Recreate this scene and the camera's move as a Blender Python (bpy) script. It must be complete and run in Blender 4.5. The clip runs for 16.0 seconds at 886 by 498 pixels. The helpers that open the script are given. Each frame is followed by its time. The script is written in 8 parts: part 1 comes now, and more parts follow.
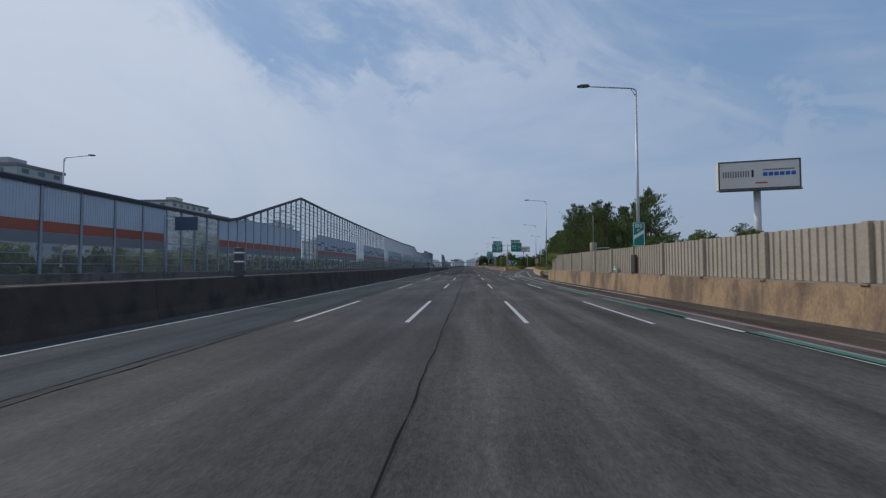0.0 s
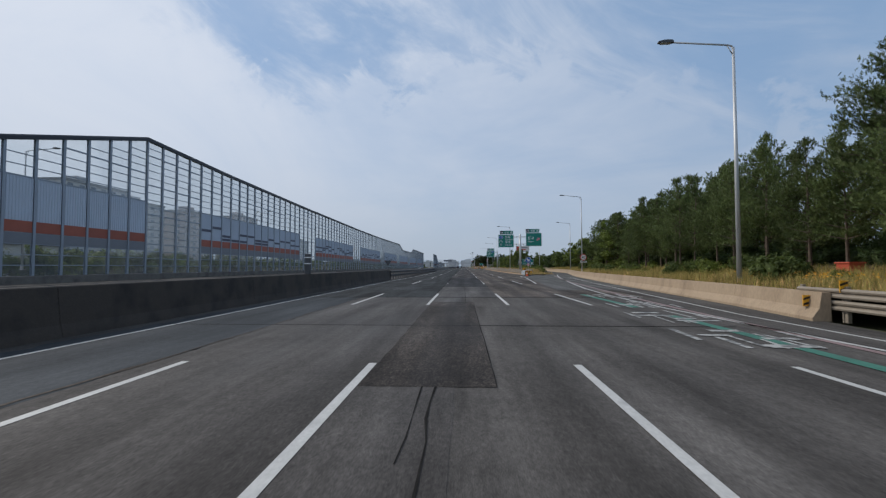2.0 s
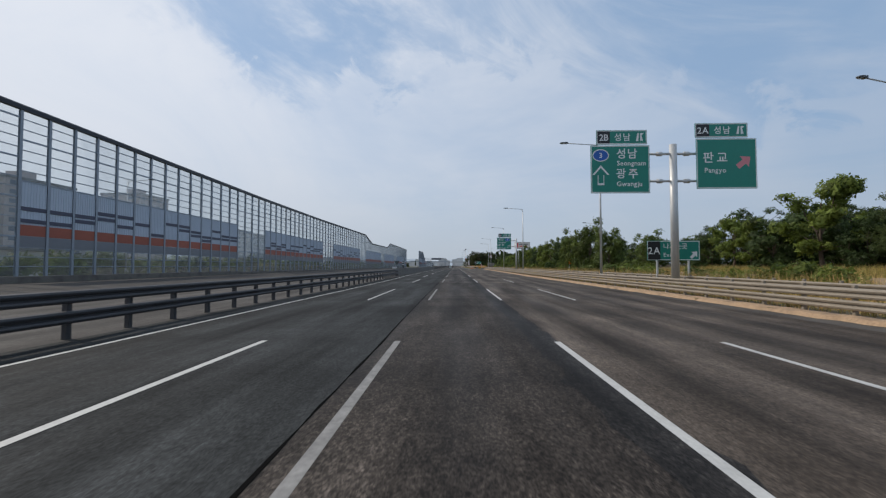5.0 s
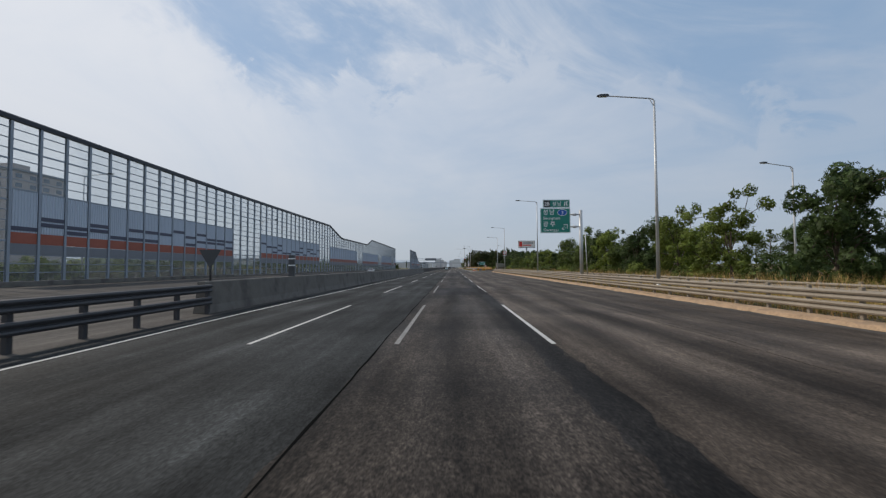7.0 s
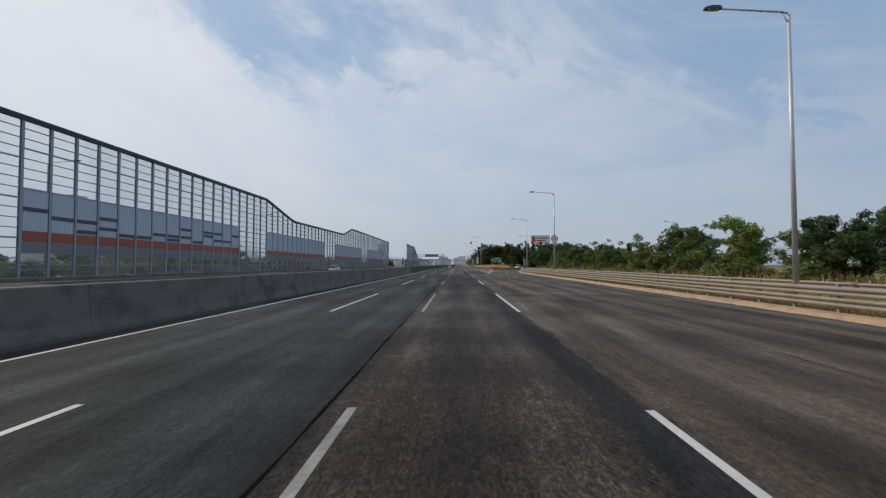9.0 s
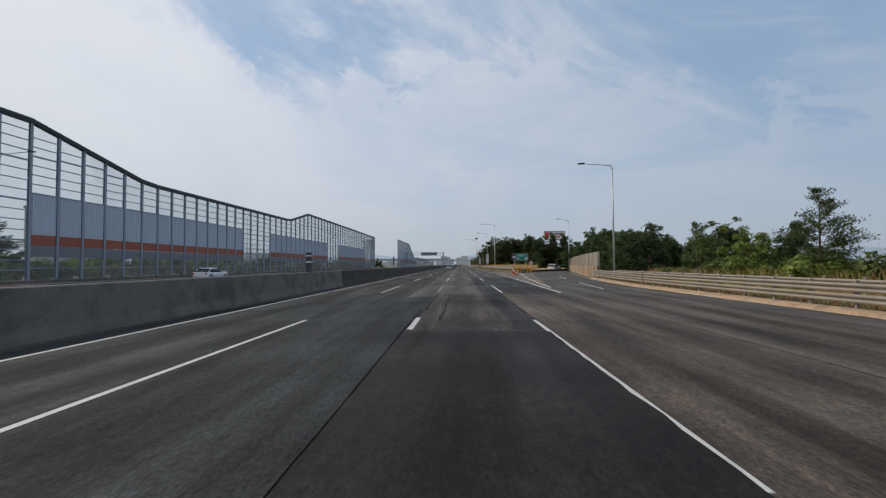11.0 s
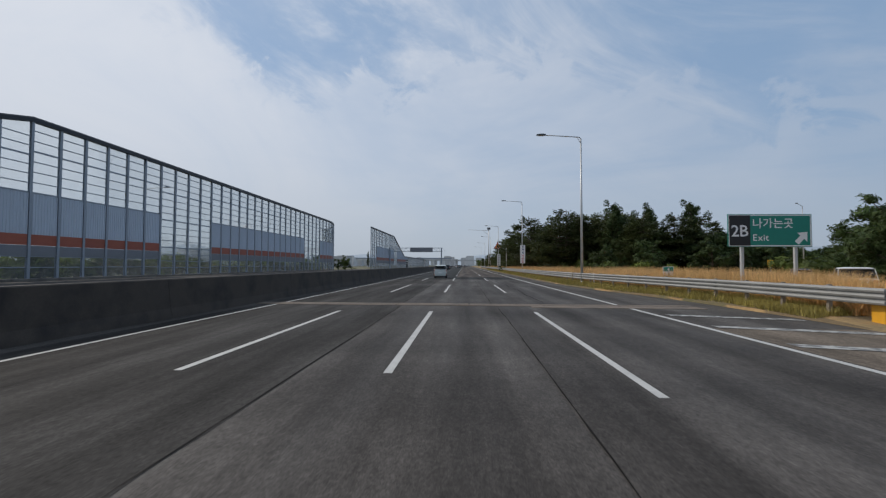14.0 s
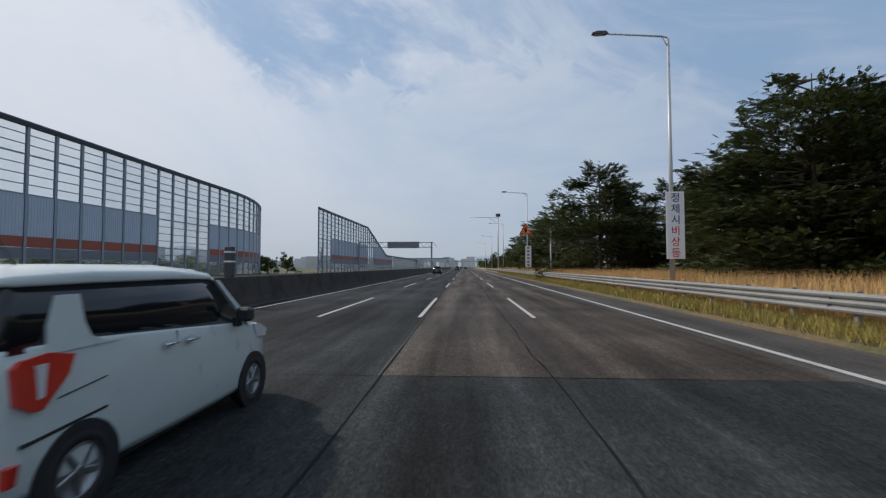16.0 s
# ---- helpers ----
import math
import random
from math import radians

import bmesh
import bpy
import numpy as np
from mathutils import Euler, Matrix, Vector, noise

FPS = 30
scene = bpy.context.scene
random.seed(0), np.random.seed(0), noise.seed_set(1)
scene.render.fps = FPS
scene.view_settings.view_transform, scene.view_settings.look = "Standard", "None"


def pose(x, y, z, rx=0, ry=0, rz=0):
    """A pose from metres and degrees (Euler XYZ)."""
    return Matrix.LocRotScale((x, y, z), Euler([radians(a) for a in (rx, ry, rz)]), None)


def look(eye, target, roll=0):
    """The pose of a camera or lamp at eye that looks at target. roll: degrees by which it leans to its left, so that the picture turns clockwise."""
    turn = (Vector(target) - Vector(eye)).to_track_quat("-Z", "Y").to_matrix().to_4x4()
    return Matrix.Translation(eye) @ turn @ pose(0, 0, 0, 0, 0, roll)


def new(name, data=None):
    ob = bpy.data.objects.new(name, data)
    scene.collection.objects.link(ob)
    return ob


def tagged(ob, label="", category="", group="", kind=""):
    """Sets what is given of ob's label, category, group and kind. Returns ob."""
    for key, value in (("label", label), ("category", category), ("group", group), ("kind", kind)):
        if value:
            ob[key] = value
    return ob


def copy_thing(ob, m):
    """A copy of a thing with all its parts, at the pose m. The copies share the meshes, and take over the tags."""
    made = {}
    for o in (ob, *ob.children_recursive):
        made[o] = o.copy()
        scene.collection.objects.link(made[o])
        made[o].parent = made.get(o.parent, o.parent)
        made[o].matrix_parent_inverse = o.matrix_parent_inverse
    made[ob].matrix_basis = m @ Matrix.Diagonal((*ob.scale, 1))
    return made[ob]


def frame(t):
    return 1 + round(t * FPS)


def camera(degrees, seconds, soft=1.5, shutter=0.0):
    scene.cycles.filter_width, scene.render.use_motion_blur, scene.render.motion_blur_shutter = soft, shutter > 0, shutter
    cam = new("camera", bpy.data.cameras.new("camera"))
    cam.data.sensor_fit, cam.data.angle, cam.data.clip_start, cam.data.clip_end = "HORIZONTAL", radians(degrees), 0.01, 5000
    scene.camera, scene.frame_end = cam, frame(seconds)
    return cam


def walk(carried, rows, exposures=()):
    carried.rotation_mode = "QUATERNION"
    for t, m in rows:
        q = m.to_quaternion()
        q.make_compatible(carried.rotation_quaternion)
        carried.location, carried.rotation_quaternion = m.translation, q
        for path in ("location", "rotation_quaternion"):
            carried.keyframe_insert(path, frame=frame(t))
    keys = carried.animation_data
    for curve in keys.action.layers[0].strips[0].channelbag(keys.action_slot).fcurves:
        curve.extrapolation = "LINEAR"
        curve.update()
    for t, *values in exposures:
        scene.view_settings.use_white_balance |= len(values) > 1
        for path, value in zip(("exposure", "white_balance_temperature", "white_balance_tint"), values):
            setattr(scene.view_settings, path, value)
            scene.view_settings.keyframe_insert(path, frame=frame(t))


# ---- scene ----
# The camera rides along +y; x is to the right of the car's lane centre.
cam = camera(89.878, 16.0, soft=1.25, shutter=0.045)


def rig(x, y, z, yaw, pitch, roll):
    """A pose from place, turn to the left, tilt up and roll, in degrees."""
    return pose(x, y, z, 90 + pitch, 0, yaw) @ pose(0, 0, 0, 0, 0, roll)


DRIVE = [
    (0, 0.10, 6.162, 1.710, 3.378, 2.145, -0.086),
    (0.5, -0.03, 19.451, 1.717, 3.136, 2.140, -0.148),
    (1, -0.085, 32.760, 1.717, 2.829, 2.298, -0.412),
    (1.5, -0.13, 46.129, 1.689, 2.613, 2.200, 0.003),
    (2, -0.167, 59.610, 1.722, 2.676, 2.238, -0.054),
    (2.5, -0.214, 73.230, 1.695, 2.757, 2.047, 0.121),
    (3, -0.282, 86.951, 1.722, 2.783, 2.109, 0.113),
    (3.5, -0.344, 100.851, 1.720, 2.822, 2.251, -0.080),
    (4, -0.394, 115.144, 1.719, 2.409, 2.062, 0.024),
    (4.2, -0.415, 120.914, 1.713, 2.086, 2.011, -0.013),
    (6.3, -0.516, 180.781, 1.719, 1.281, 2.378, -0.082),
    (6.5, -0.512, 186.377, 1.721, 1.199, 2.317, -0.113),
    (7, -0.499, 200.301, 1.765, 1.174, 2.303, -0.292),
    (7.5, -0.478, 214.197, 1.786, 1.163, 2.185, -0.370),
    (8, -0.470, 228.131, 1.76, 1.221, 2.178, -0.148),
    (8.2, -0.468, 233.706, 1.757, 1.245, 2.115, -0.082),
    (10.3, -0.584, 292.267, 1.722, 2.644, 1.940, -0.037),
    (10.5, -0.554, 297.797, 1.697, 2.543, 2.005, -0.055),
    (11, -0.459, 311.583, 1.701, 2.112, 2.001, -0.286),
    (11.5, -0.428, 325.324, 1.721, 2.273, 2.110, -0.287),
    (12, -0.426, 338.962, 1.713, 2.373, 1.853, -0.192),
    (12.5, -0.462, 352.599, 1.696, 2.441, 1.819, -0.120),
    (13, -0.513, 366.234, 1.721, 2.397, 2.052, 0.119),
    (13.5, -0.574, 379.874, 1.739, 2.542, 1.937, 0.122),
    (14, -0.571, 393.467, 1.719, 2.728, 2.065, 0.154),
    (14.5, -0.519, 407.151, 1.729, 2.736, 2.306, 0.081),
    (15, -0.459, 421.144, 1.722, 2.793, 2.180, -0.035),
    (15.5, -0.396, 435.353, 1.741, 3.232, 2.056, 0.100),
    (16, -0.283, 449.688, 1.700, 2.773, 2.245, 0.017),
]
walk(cam, [(t, rig(*r)) for t, *r in DRIVE], exposures=[(0, -0.3, 6000, 10), (1.0, -0.25, 6100, 10), (2.0, -0.02, 6300, 10), (3.5, 0.0, 6400, 10), (4.2, 0.13, 6450, 10), (6.3, 0.05, 6750, 10), (12.0, 0.05, 6750, 10), (14.0, -0.05, 6550, 10), (16, 0.0, 6550, 10)])

# ---- world and sun ----
SUN_AZ, SUN_EL = radians(-62), radians(40)     # azimuth from +y towards +x
world = bpy.data.worlds.new("sky")
scene.world = world
world.use_nodes = True
wn, wl = world.node_tree.nodes, world.node_tree.links
wn.clear()


def wnode(kind, **kw):
    n = wn.new(kind)
    if "operation" in kw:
        n.operation, n.use_clamp = kw["operation"], kw["use_clamp"]
    if "data_type" in kw:
        n.data_type = kw["data_type"]
    if "interpolation_type" in kw:
        n.interpolation_type = kw["interpolation_type"]
    return n


sky = wnode("ShaderNodeTexSky")
sky.sky_type, sky.sun_disc, sky.sun_elevation, sky.sun_rotation = "NISHITA", False, SUN_EL, SUN_AZ
sky.air_density, sky.dust_density, sky.ozone_density = 1.0, 0.8, 3.0
coord = wnode("ShaderNodeTexCoord")
sep = wnode("ShaderNodeSeparateXYZ")
wl.new(coord.outputs["Generated"], sep.inputs[0])


def wmath(op, a, b=None, c=None, clamp=False):
    n = wnode("ShaderNodeMath", operation=op, use_clamp=clamp)
    for i, v in enumerate((a, b, c)):
        if v is None:
            continue
        if isinstance(v, (int, float)):
            n.inputs[i].default_value = v
        else:
            wl.new(v, n.inputs[i])
    return n.outputs[0]


# cloud layers laid on a plane high above: direction / (height + small)
high = wmath("ADD", wmath("MAXIMUM", sep.outputs[2], 0.0), 0.18)
cu, cv = wmath("DIVIDE", sep.outputs[0], high), wmath("DIVIDE", sep.outputs[1], high)
cxy = wnode("ShaderNodeCombineXYZ")
wl.new(cu, cxy.inputs[0]), wl.new(cv, cxy.inputs[1])


def cloud(scale, detail, rough, stretch, offset, lo, hi, dist=0.4):
    m = wnode("ShaderNodeMapping")
    m.inputs["Scale"].default_value = stretch
    m.inputs["Location"].default_value = offset
    m.inputs["Rotation"].default_value = (0, 0, 0.6)
    wl.new(cxy.outputs[0], m.inputs["Vector"])
    n = wnode("ShaderNodeTexNoise")
    n.inputs["Scale"].default_value, n.inputs["Detail"].default_value = scale, detail
    n.inputs["Roughness"].default_value, n.inputs["Distortion"].default_value = rough, dist
    wl.new(m.outputs[0], n.inputs["Vector"])
    r = wnode("ShaderNodeMapRange", interpolation_type="SMOOTHSTEP")
    r.inputs["From Min"].default_value, r.inputs["From Max"].default_value = lo, hi
    wl.new(n.outputs["Fac"], r.inputs["Value"])
    return r.outputs["Result"]


def wmix(fac, a, b):
    n = wnode("ShaderNodeMix", data_type="RGBA")
    wl.new(fac, n.inputs["Factor"]) if not isinstance(fac, float) else None
    for i, v in ((6, a), (7, b)):
        if isinstance(v, tuple):
            n.inputs[i].default_value = v
        else:
            wl.new(v, n.inputs[i])
    return n.outputs[2]


veil = cloud(0.42, 5, 0.55, (1.0, 0.5, 1), (0.3, 1.7, 0), 0.36, 0.62, 0.8)
puff = cloud(1.15, 8, 0.6, (1.0, 0.75, 1), (2.6, 0.1, 0), 0.45, 0.68, 0.3)
west = wmath("MULTIPLY", wmath("ADD", wmath("MULTIPLY", sep.outputs[0], -0.75), 0.12), 1.0, clamp=True)
haze = wmath("POWER", wmath("SUBTRACT", 1.0, wmath("MAXIMUM", sep.outputs[2], 0.0), clamp=True), 6.0)
open_sky = wmath("MAXIMUM", wmath("MULTIPLY", veil, 0.78), wmath("MULTIPLY", puff, 0.7))
open_sky = wmath("ADD", wmath("MULTIPLY", open_sky, 0.82), west, clamp=True)

# the cloud bank ahead: the height of its upper edge (degrees) round the horizon (degrees from +y to the right)
BANK = [(-57.6, 31.2), (-48.3, 31.5), (-39.8, 29.3), (-33.0, 25.7), (-27.7, 23.2), (-19.9, 21.2), (-14.4, 22.0), (-9.4, 21.2), (-5.0, 23.0), (-1.3, 25.7), (2.4, 26.9), (6.1, 25.5), (10.4, 25.8), (13.9, 25.8), (18.5, 24.2), (21.7, 22.8), (25.8, 19.4), (32.2, 15.1), (38.2, 15.9), (42.9, 16.2), (52.9, 17.6)]
az = wmath("MULTIPLY", wmath("ARCTAN2", sep.outputs[0], sep.outputs[1]), 180 / math.pi)
el = wmath("MULTIPLY", wmath("ARCSINE", sep.outputs[2]), 180 / math.pi)
edge = wnode("ShaderNodeValToRGB")
edge.color_ramp.interpolation = "EASE"
wl.new(wmath("MULTIPLY_ADD", az, 1 / 130, 0.5), edge.inputs[0])
while len(edge.color_ramp.elements) < len(BANK):
    edge.color_ramp.elements.new(0.5)
for stop, (a, e) in zip(edge.color_ramp.elements, BANK):
    stop.position, stop.color = a / 130 + 0.5, (e / 60, e / 60, e / 60, 1)
edge_h = wmath("MULTIPLY", edge.outputs[0], 60.0)


def sky_noise(scale, detail, rough, stretch, turn, lo, hi, a, b, dist=0.0):
    """Noise over azimuth and height (degrees), streaked along a slope."""
    c = wnode("ShaderNodeCombineXYZ")
    wl.new(az, c.inputs[0]), wl.new(el, c.inputs[1])
    m = wnode("ShaderNodeMapping")
    m.vector_type = "TEXTURE"
    m.inputs["Rotation"].default_value, m.inputs["Scale"].default_value = (0, 0, radians(turn)), stretch
    wl.new(c.outputs[0], m.inputs["Vector"])
    n = wnode("ShaderNodeTexNoise")
    n.inputs["Scale"].default_value, n.inputs["Detail"].default_value = scale, detail
    n.inputs["Roughness"].default_value, n.inputs["Distortion"].default_value = rough, dist
    wl.new(m.outputs[0], n.inputs["Vector"])
    r = wnode("ShaderNodeMapRange", interpolation_type="SMOOTHSTEP")
    for k, v in (("From Min", lo), ("From Max", hi), ("To Min", a), ("To Max", b)):
        r.inputs[k].default_value = v
    wl.new(n.outputs["Fac"], r.inputs["Value"])
    return r.outputs["Result"]


billow = sky_noise(0.16, 8, 0.62, (1.2, 1, 1), 0, 0.25, 0.75, -5.0, 5.0, 0.5)
depth = wmath("ADD", wmath("SUBTRACT", edge_h, el), billow)
bank = wnode("ShaderNodeMapRange", interpolation_type="SMOOTHSTEP")
bank.inputs["From Min"].default_value, bank.inputs["From Max"].default_value = -1.5, 2.3
wl.new(depth, bank.inputs["Value"])
right = wnode("ShaderNodeMapRange")
right.inputs["From Min"].default_value, right.inputs["From Max"].default_value = -45.0, 42.0
wl.new(az, right.inputs["Value"])
body = sky_noise(0.055, 7, 0.6, (1.5, 1, 1), -8, 0.3, 0.7, 0.66, 0.98, 0.6)
bands = sky_noise(0.09, 6, 0.6, (4.5, 1, 1), 3, 0.42, 0.68, 0.0, 0.55, 0.4)
body = wmath("MULTIPLY", body, wmath("SUBTRACT", 1.0, wmath("MULTIPLY", bands, right.outputs[0])))
body = wmath("MULTIPLY", body, wmath("MULTIPLY_ADD", right.outputs[0], -0.25, 1.0))
wisps = sky_noise(0.10, 7, 0.62, (3.2, 1, 1), -24, 0.40, 0.70, 0.0, 1.0, 0.5)
wisps = wmath("MULTIPLY", wisps, wmath("MULTIPLY_ADD", right.outputs[0], -0.45, 0.92))
wisps = wmath("ADD", wisps, sky_noise(0.06, 5, 0.55, (1.6, 1, 1), 0, 0.38, 0.7, 0.16, 0.5), clamp=True)
ahead = wnode("ShaderNodeMix")
wl.new(bank.outputs[0], ahead.inputs[0]), wl.new(wisps, ahead.inputs[2]), wl.new(body, ahead.inputs[3])
front = wnode("ShaderNodeMapRange", interpolation_type="SMOOTHSTEP")
front.inputs["From Min"].default_value, front.inputs["From Max"].default_value = 0.25, 0.6
wl.new(sep.outputs[1], front.inputs["Value"])
blend = wnode("ShaderNodeMix")
wl.new(front.outputs[0], blend.inputs[0]), wl.new(open_sky, blend.inputs[2]), wl.new(ahead.outputs[0], blend.inputs[3])
cover = blend.outputs[0]
cloud_col = wmix(wmath("MULTIPLY", haze, 0.8, clamp=True), (8.1, 8.55, 9.4, 1), (5.7, 6.35, 7.5, 1))
dim = wmath("MULTIPLY", wmath("POWER", right.outputs[0], 1.6), front.outputs[0])
cloud_col = wmix(dim, cloud_col, (5.0, 5.75, 7.0, 1))
blue = wmix(0.0, (2.6, 4.5, 7.2, 1), (2.6, 4.5, 7.2, 1))
deep = wnode("ShaderNodeMix", data_type="RGBA")
deep.inputs["Factor"].default_value = 0.65
wl.new(sky.outputs[0], deep.inputs[6]), wl.new(blue, deep.inputs[7])
col = wmix(cover, deep.outputs[2], cloud_col)
low_air = wmix(dim, (4.85, 5.4, 6.0, 1), (3.7, 4.35, 5.1, 1))
col = wmix(wmath("MULTIPLY", haze, 0.7, clamp=True), col, low_air)
bg = wnode("ShaderNodeBackground")
bg.inputs["Strength"].default_value = 0.09
wl.new(col, bg.inputs["Color"])
wout = wnode("ShaderNodeOutputWorld")
wl.new(bg.outputs[0], wout.inputs["Surface"])

sun = new("sun", bpy.data.lights.new("sun", "SUN"))
sun.data.energy, sun.data.angle, sun.data.color = 2.2, radians(2.0), (1.0, 0.9, 0.78)
sun_from = Vector((math.sin(SUN_AZ) * math.cos(SUN_EL), math.cos(SUN_AZ) * math.cos(SUN_EL), math.sin(SUN_EL)))
sun.matrix_world = look(sun_from * 100, (0, 0, 0))

# ---- own helpers ----
TAU = math.tau


def mesh_of(name, bm, mat=None, smooth=False):
    me = bpy.data.meshes.new(name)
    bm.to_mesh(me)
    bm.free()
    for m in (mat if isinstance(mat, (list, tuple)) else [mat]):
        if m:
            me.materials.append(m)
    if smooth:
        for p in me.polygons:
            p.use_smooth = True
    return me


def thing(name, label, category, group="", kind="", at=None):
    """An Empty that parents the parts of a thing."""
    return_ob = new(name)
    if at is not None:
        return_ob.matrix_basis = at
    return tagged(return_ob, label, category, group, kind)


def part(name, bm, mat, parent, label="", smooth=False, m=None):
    """One mesh object under a thing or a part. bm: a bmesh, or mesh data to share."""
    me = bm if isinstance(bm, bpy.types.Mesh) else mesh_of(name, bm, mat, smooth)
    ob = new(name, me)
    ob.parent = parent
    if m is not None:
        ob.matrix_basis = m
    if label:
        ob["label"] = label
    return ob


def solo(name, bm, mat, label, category, group="", kind="", smooth=False, m=None):
    ob = new(name, bm if isinstance(bm, bpy.types.Mesh) else mesh_of(name, bm, mat, smooth))
    if m is not None:
        ob.matrix_basis = m
    return tagged(ob, label, category, group, kind)


def add_box(bm, x0, x1, y0, y1, z0, z1, mi=0, bevel=0.0):
    vs = [bm.verts.new(p) for p in ((x0, y0, z0), (x1, y0, z0), (x1, y1, z0), (x0, y1, z0), (x0, y0, z1), (x1, y0, z1), (x1, y1, z1), (x0, y1, z1))]
    fs = [bm.faces.new([vs[i] for i in q]) for q in ((3, 2, 1, 0), (4, 5, 6, 7), (0, 1, 5, 4), (1, 2, 6, 5), (2, 3, 7, 6), (3, 0, 4, 7))]
    for f in fs:
        f.material_index = mi
    if bevel:
        es = list({e for f in fs for e in f.edges})
        bmesh.ops.bevel(bm, geom=es, offset=bevel, segments=1, affect="EDGES", profile=0.5)
    return vs


def box(*a, **k):
    bm = bmesh.new()
    add_box(bm, *a, **k)
    return bm


def add_tube(bm, a, b, r0, r1=None, n=10, caps=True, mi=0):
    """A round bar from a to b."""
    a, b = Vector(a), Vector(b)
    r1 = r0 if r1 is None else r1
    q = (b - a).to_track_quat("Z", "Y")
    rings = []
    for c, r in ((a, r0), (b, r1)):
        rings.append([bm.verts.new(c + q @ Vector((r * math.cos(TAU * i / n), r * math.sin(TAU * i / n), 0))) for i in range(n)])
    for i in range(n):
        f = bm.faces.new((rings[0][i], rings[0][(i + 1) % n], rings[1][(i + 1) % n], rings[1][i]))
        f.smooth, f.material_index = True, mi
    if caps:
        bm.faces.new(rings[0][::-1]).material_index = mi
        bm.faces.new(rings[1]).material_index = mi


def tube(*a, **k):
    bm = bmesh.new()
    add_tube(bm, *a, **k)
    return bm


def lathe(profile, n=16, mi=0, bm=None):
    """A turned body round z from (radius, height) pairs."""
    bm = bm or bmesh.new()
    rings = [[bm.verts.new((r * math.cos(TAU * i / n), r * math.sin(TAU * i / n), z)) for i in range(n)] for r, z in profile]
    for a, b in zip(rings, rings[1:]):
        for i in range(n):
            f = bm.faces.new((a[i], a[(i + 1) % n], b[(i + 1) % n], b[i]))
            f.smooth, f.material_index = True, mi
    bm.faces.new(rings[0][::-1]), bm.faces.new(rings[-1])
    return bm


def along(points):
    """x at any y by straight lines between (y, x) points."""
    ys, xs = [p[0] for p in points], [p[1] for p in points]
    return lambda y: float(np.interp(y, ys, xs))


def sweep(profile, stations, closed=False, bm=None, caps=True):
    """A profile of (offset to the right, height) carried along stations (x, y, z)."""
    bm = bm or bmesh.new()
    pts = [Vector(p) for p in stations]
    rings = []
    for i, p in enumerate(pts):
        d = (pts[min(i + 1, len(pts) - 1)] - pts[max(i - 1, 0)])
        d.z = 0
        d.normalize()
        side = Vector((d.y, -d.x, 0))
        rings.append([bm.verts.new(p + side * o + Vector((0, 0, h))) for o, h in profile])
    n = len(profile)
    for a, b in zip(rings, rings[1:]):
        for i in range(n if closed else n - 1):
            j = (i + 1) % n
            bm.faces.new((a[i], a[j], b[j], b[i]))
    if closed and caps:
        bm.faces.new(rings[0][::-1]), bm.faces.new(rings[-1])
    bmesh.ops.recalc_face_normals(bm, faces=bm.faces[:]) if closed else None
    return bm


def sheet(rows, bm=None, mi=0):
    """A surface through rows of points."""
    bm = bm or bmesh.new()
    vs = [[bm.verts.new(p) for p in r] for r in rows]
    for a, b in zip(vs, vs[1:]):
        for i in range(len(a) - 1):
            bm.faces.new((a[i], a[i + 1], b[i + 1], b[i])).material_index = mi
    return bm


def steps(a, b, d):
    n = max(1, int(math.ceil((b - a) / d)))
    return [a + (b - a) * i / n for i in range(n + 1)]


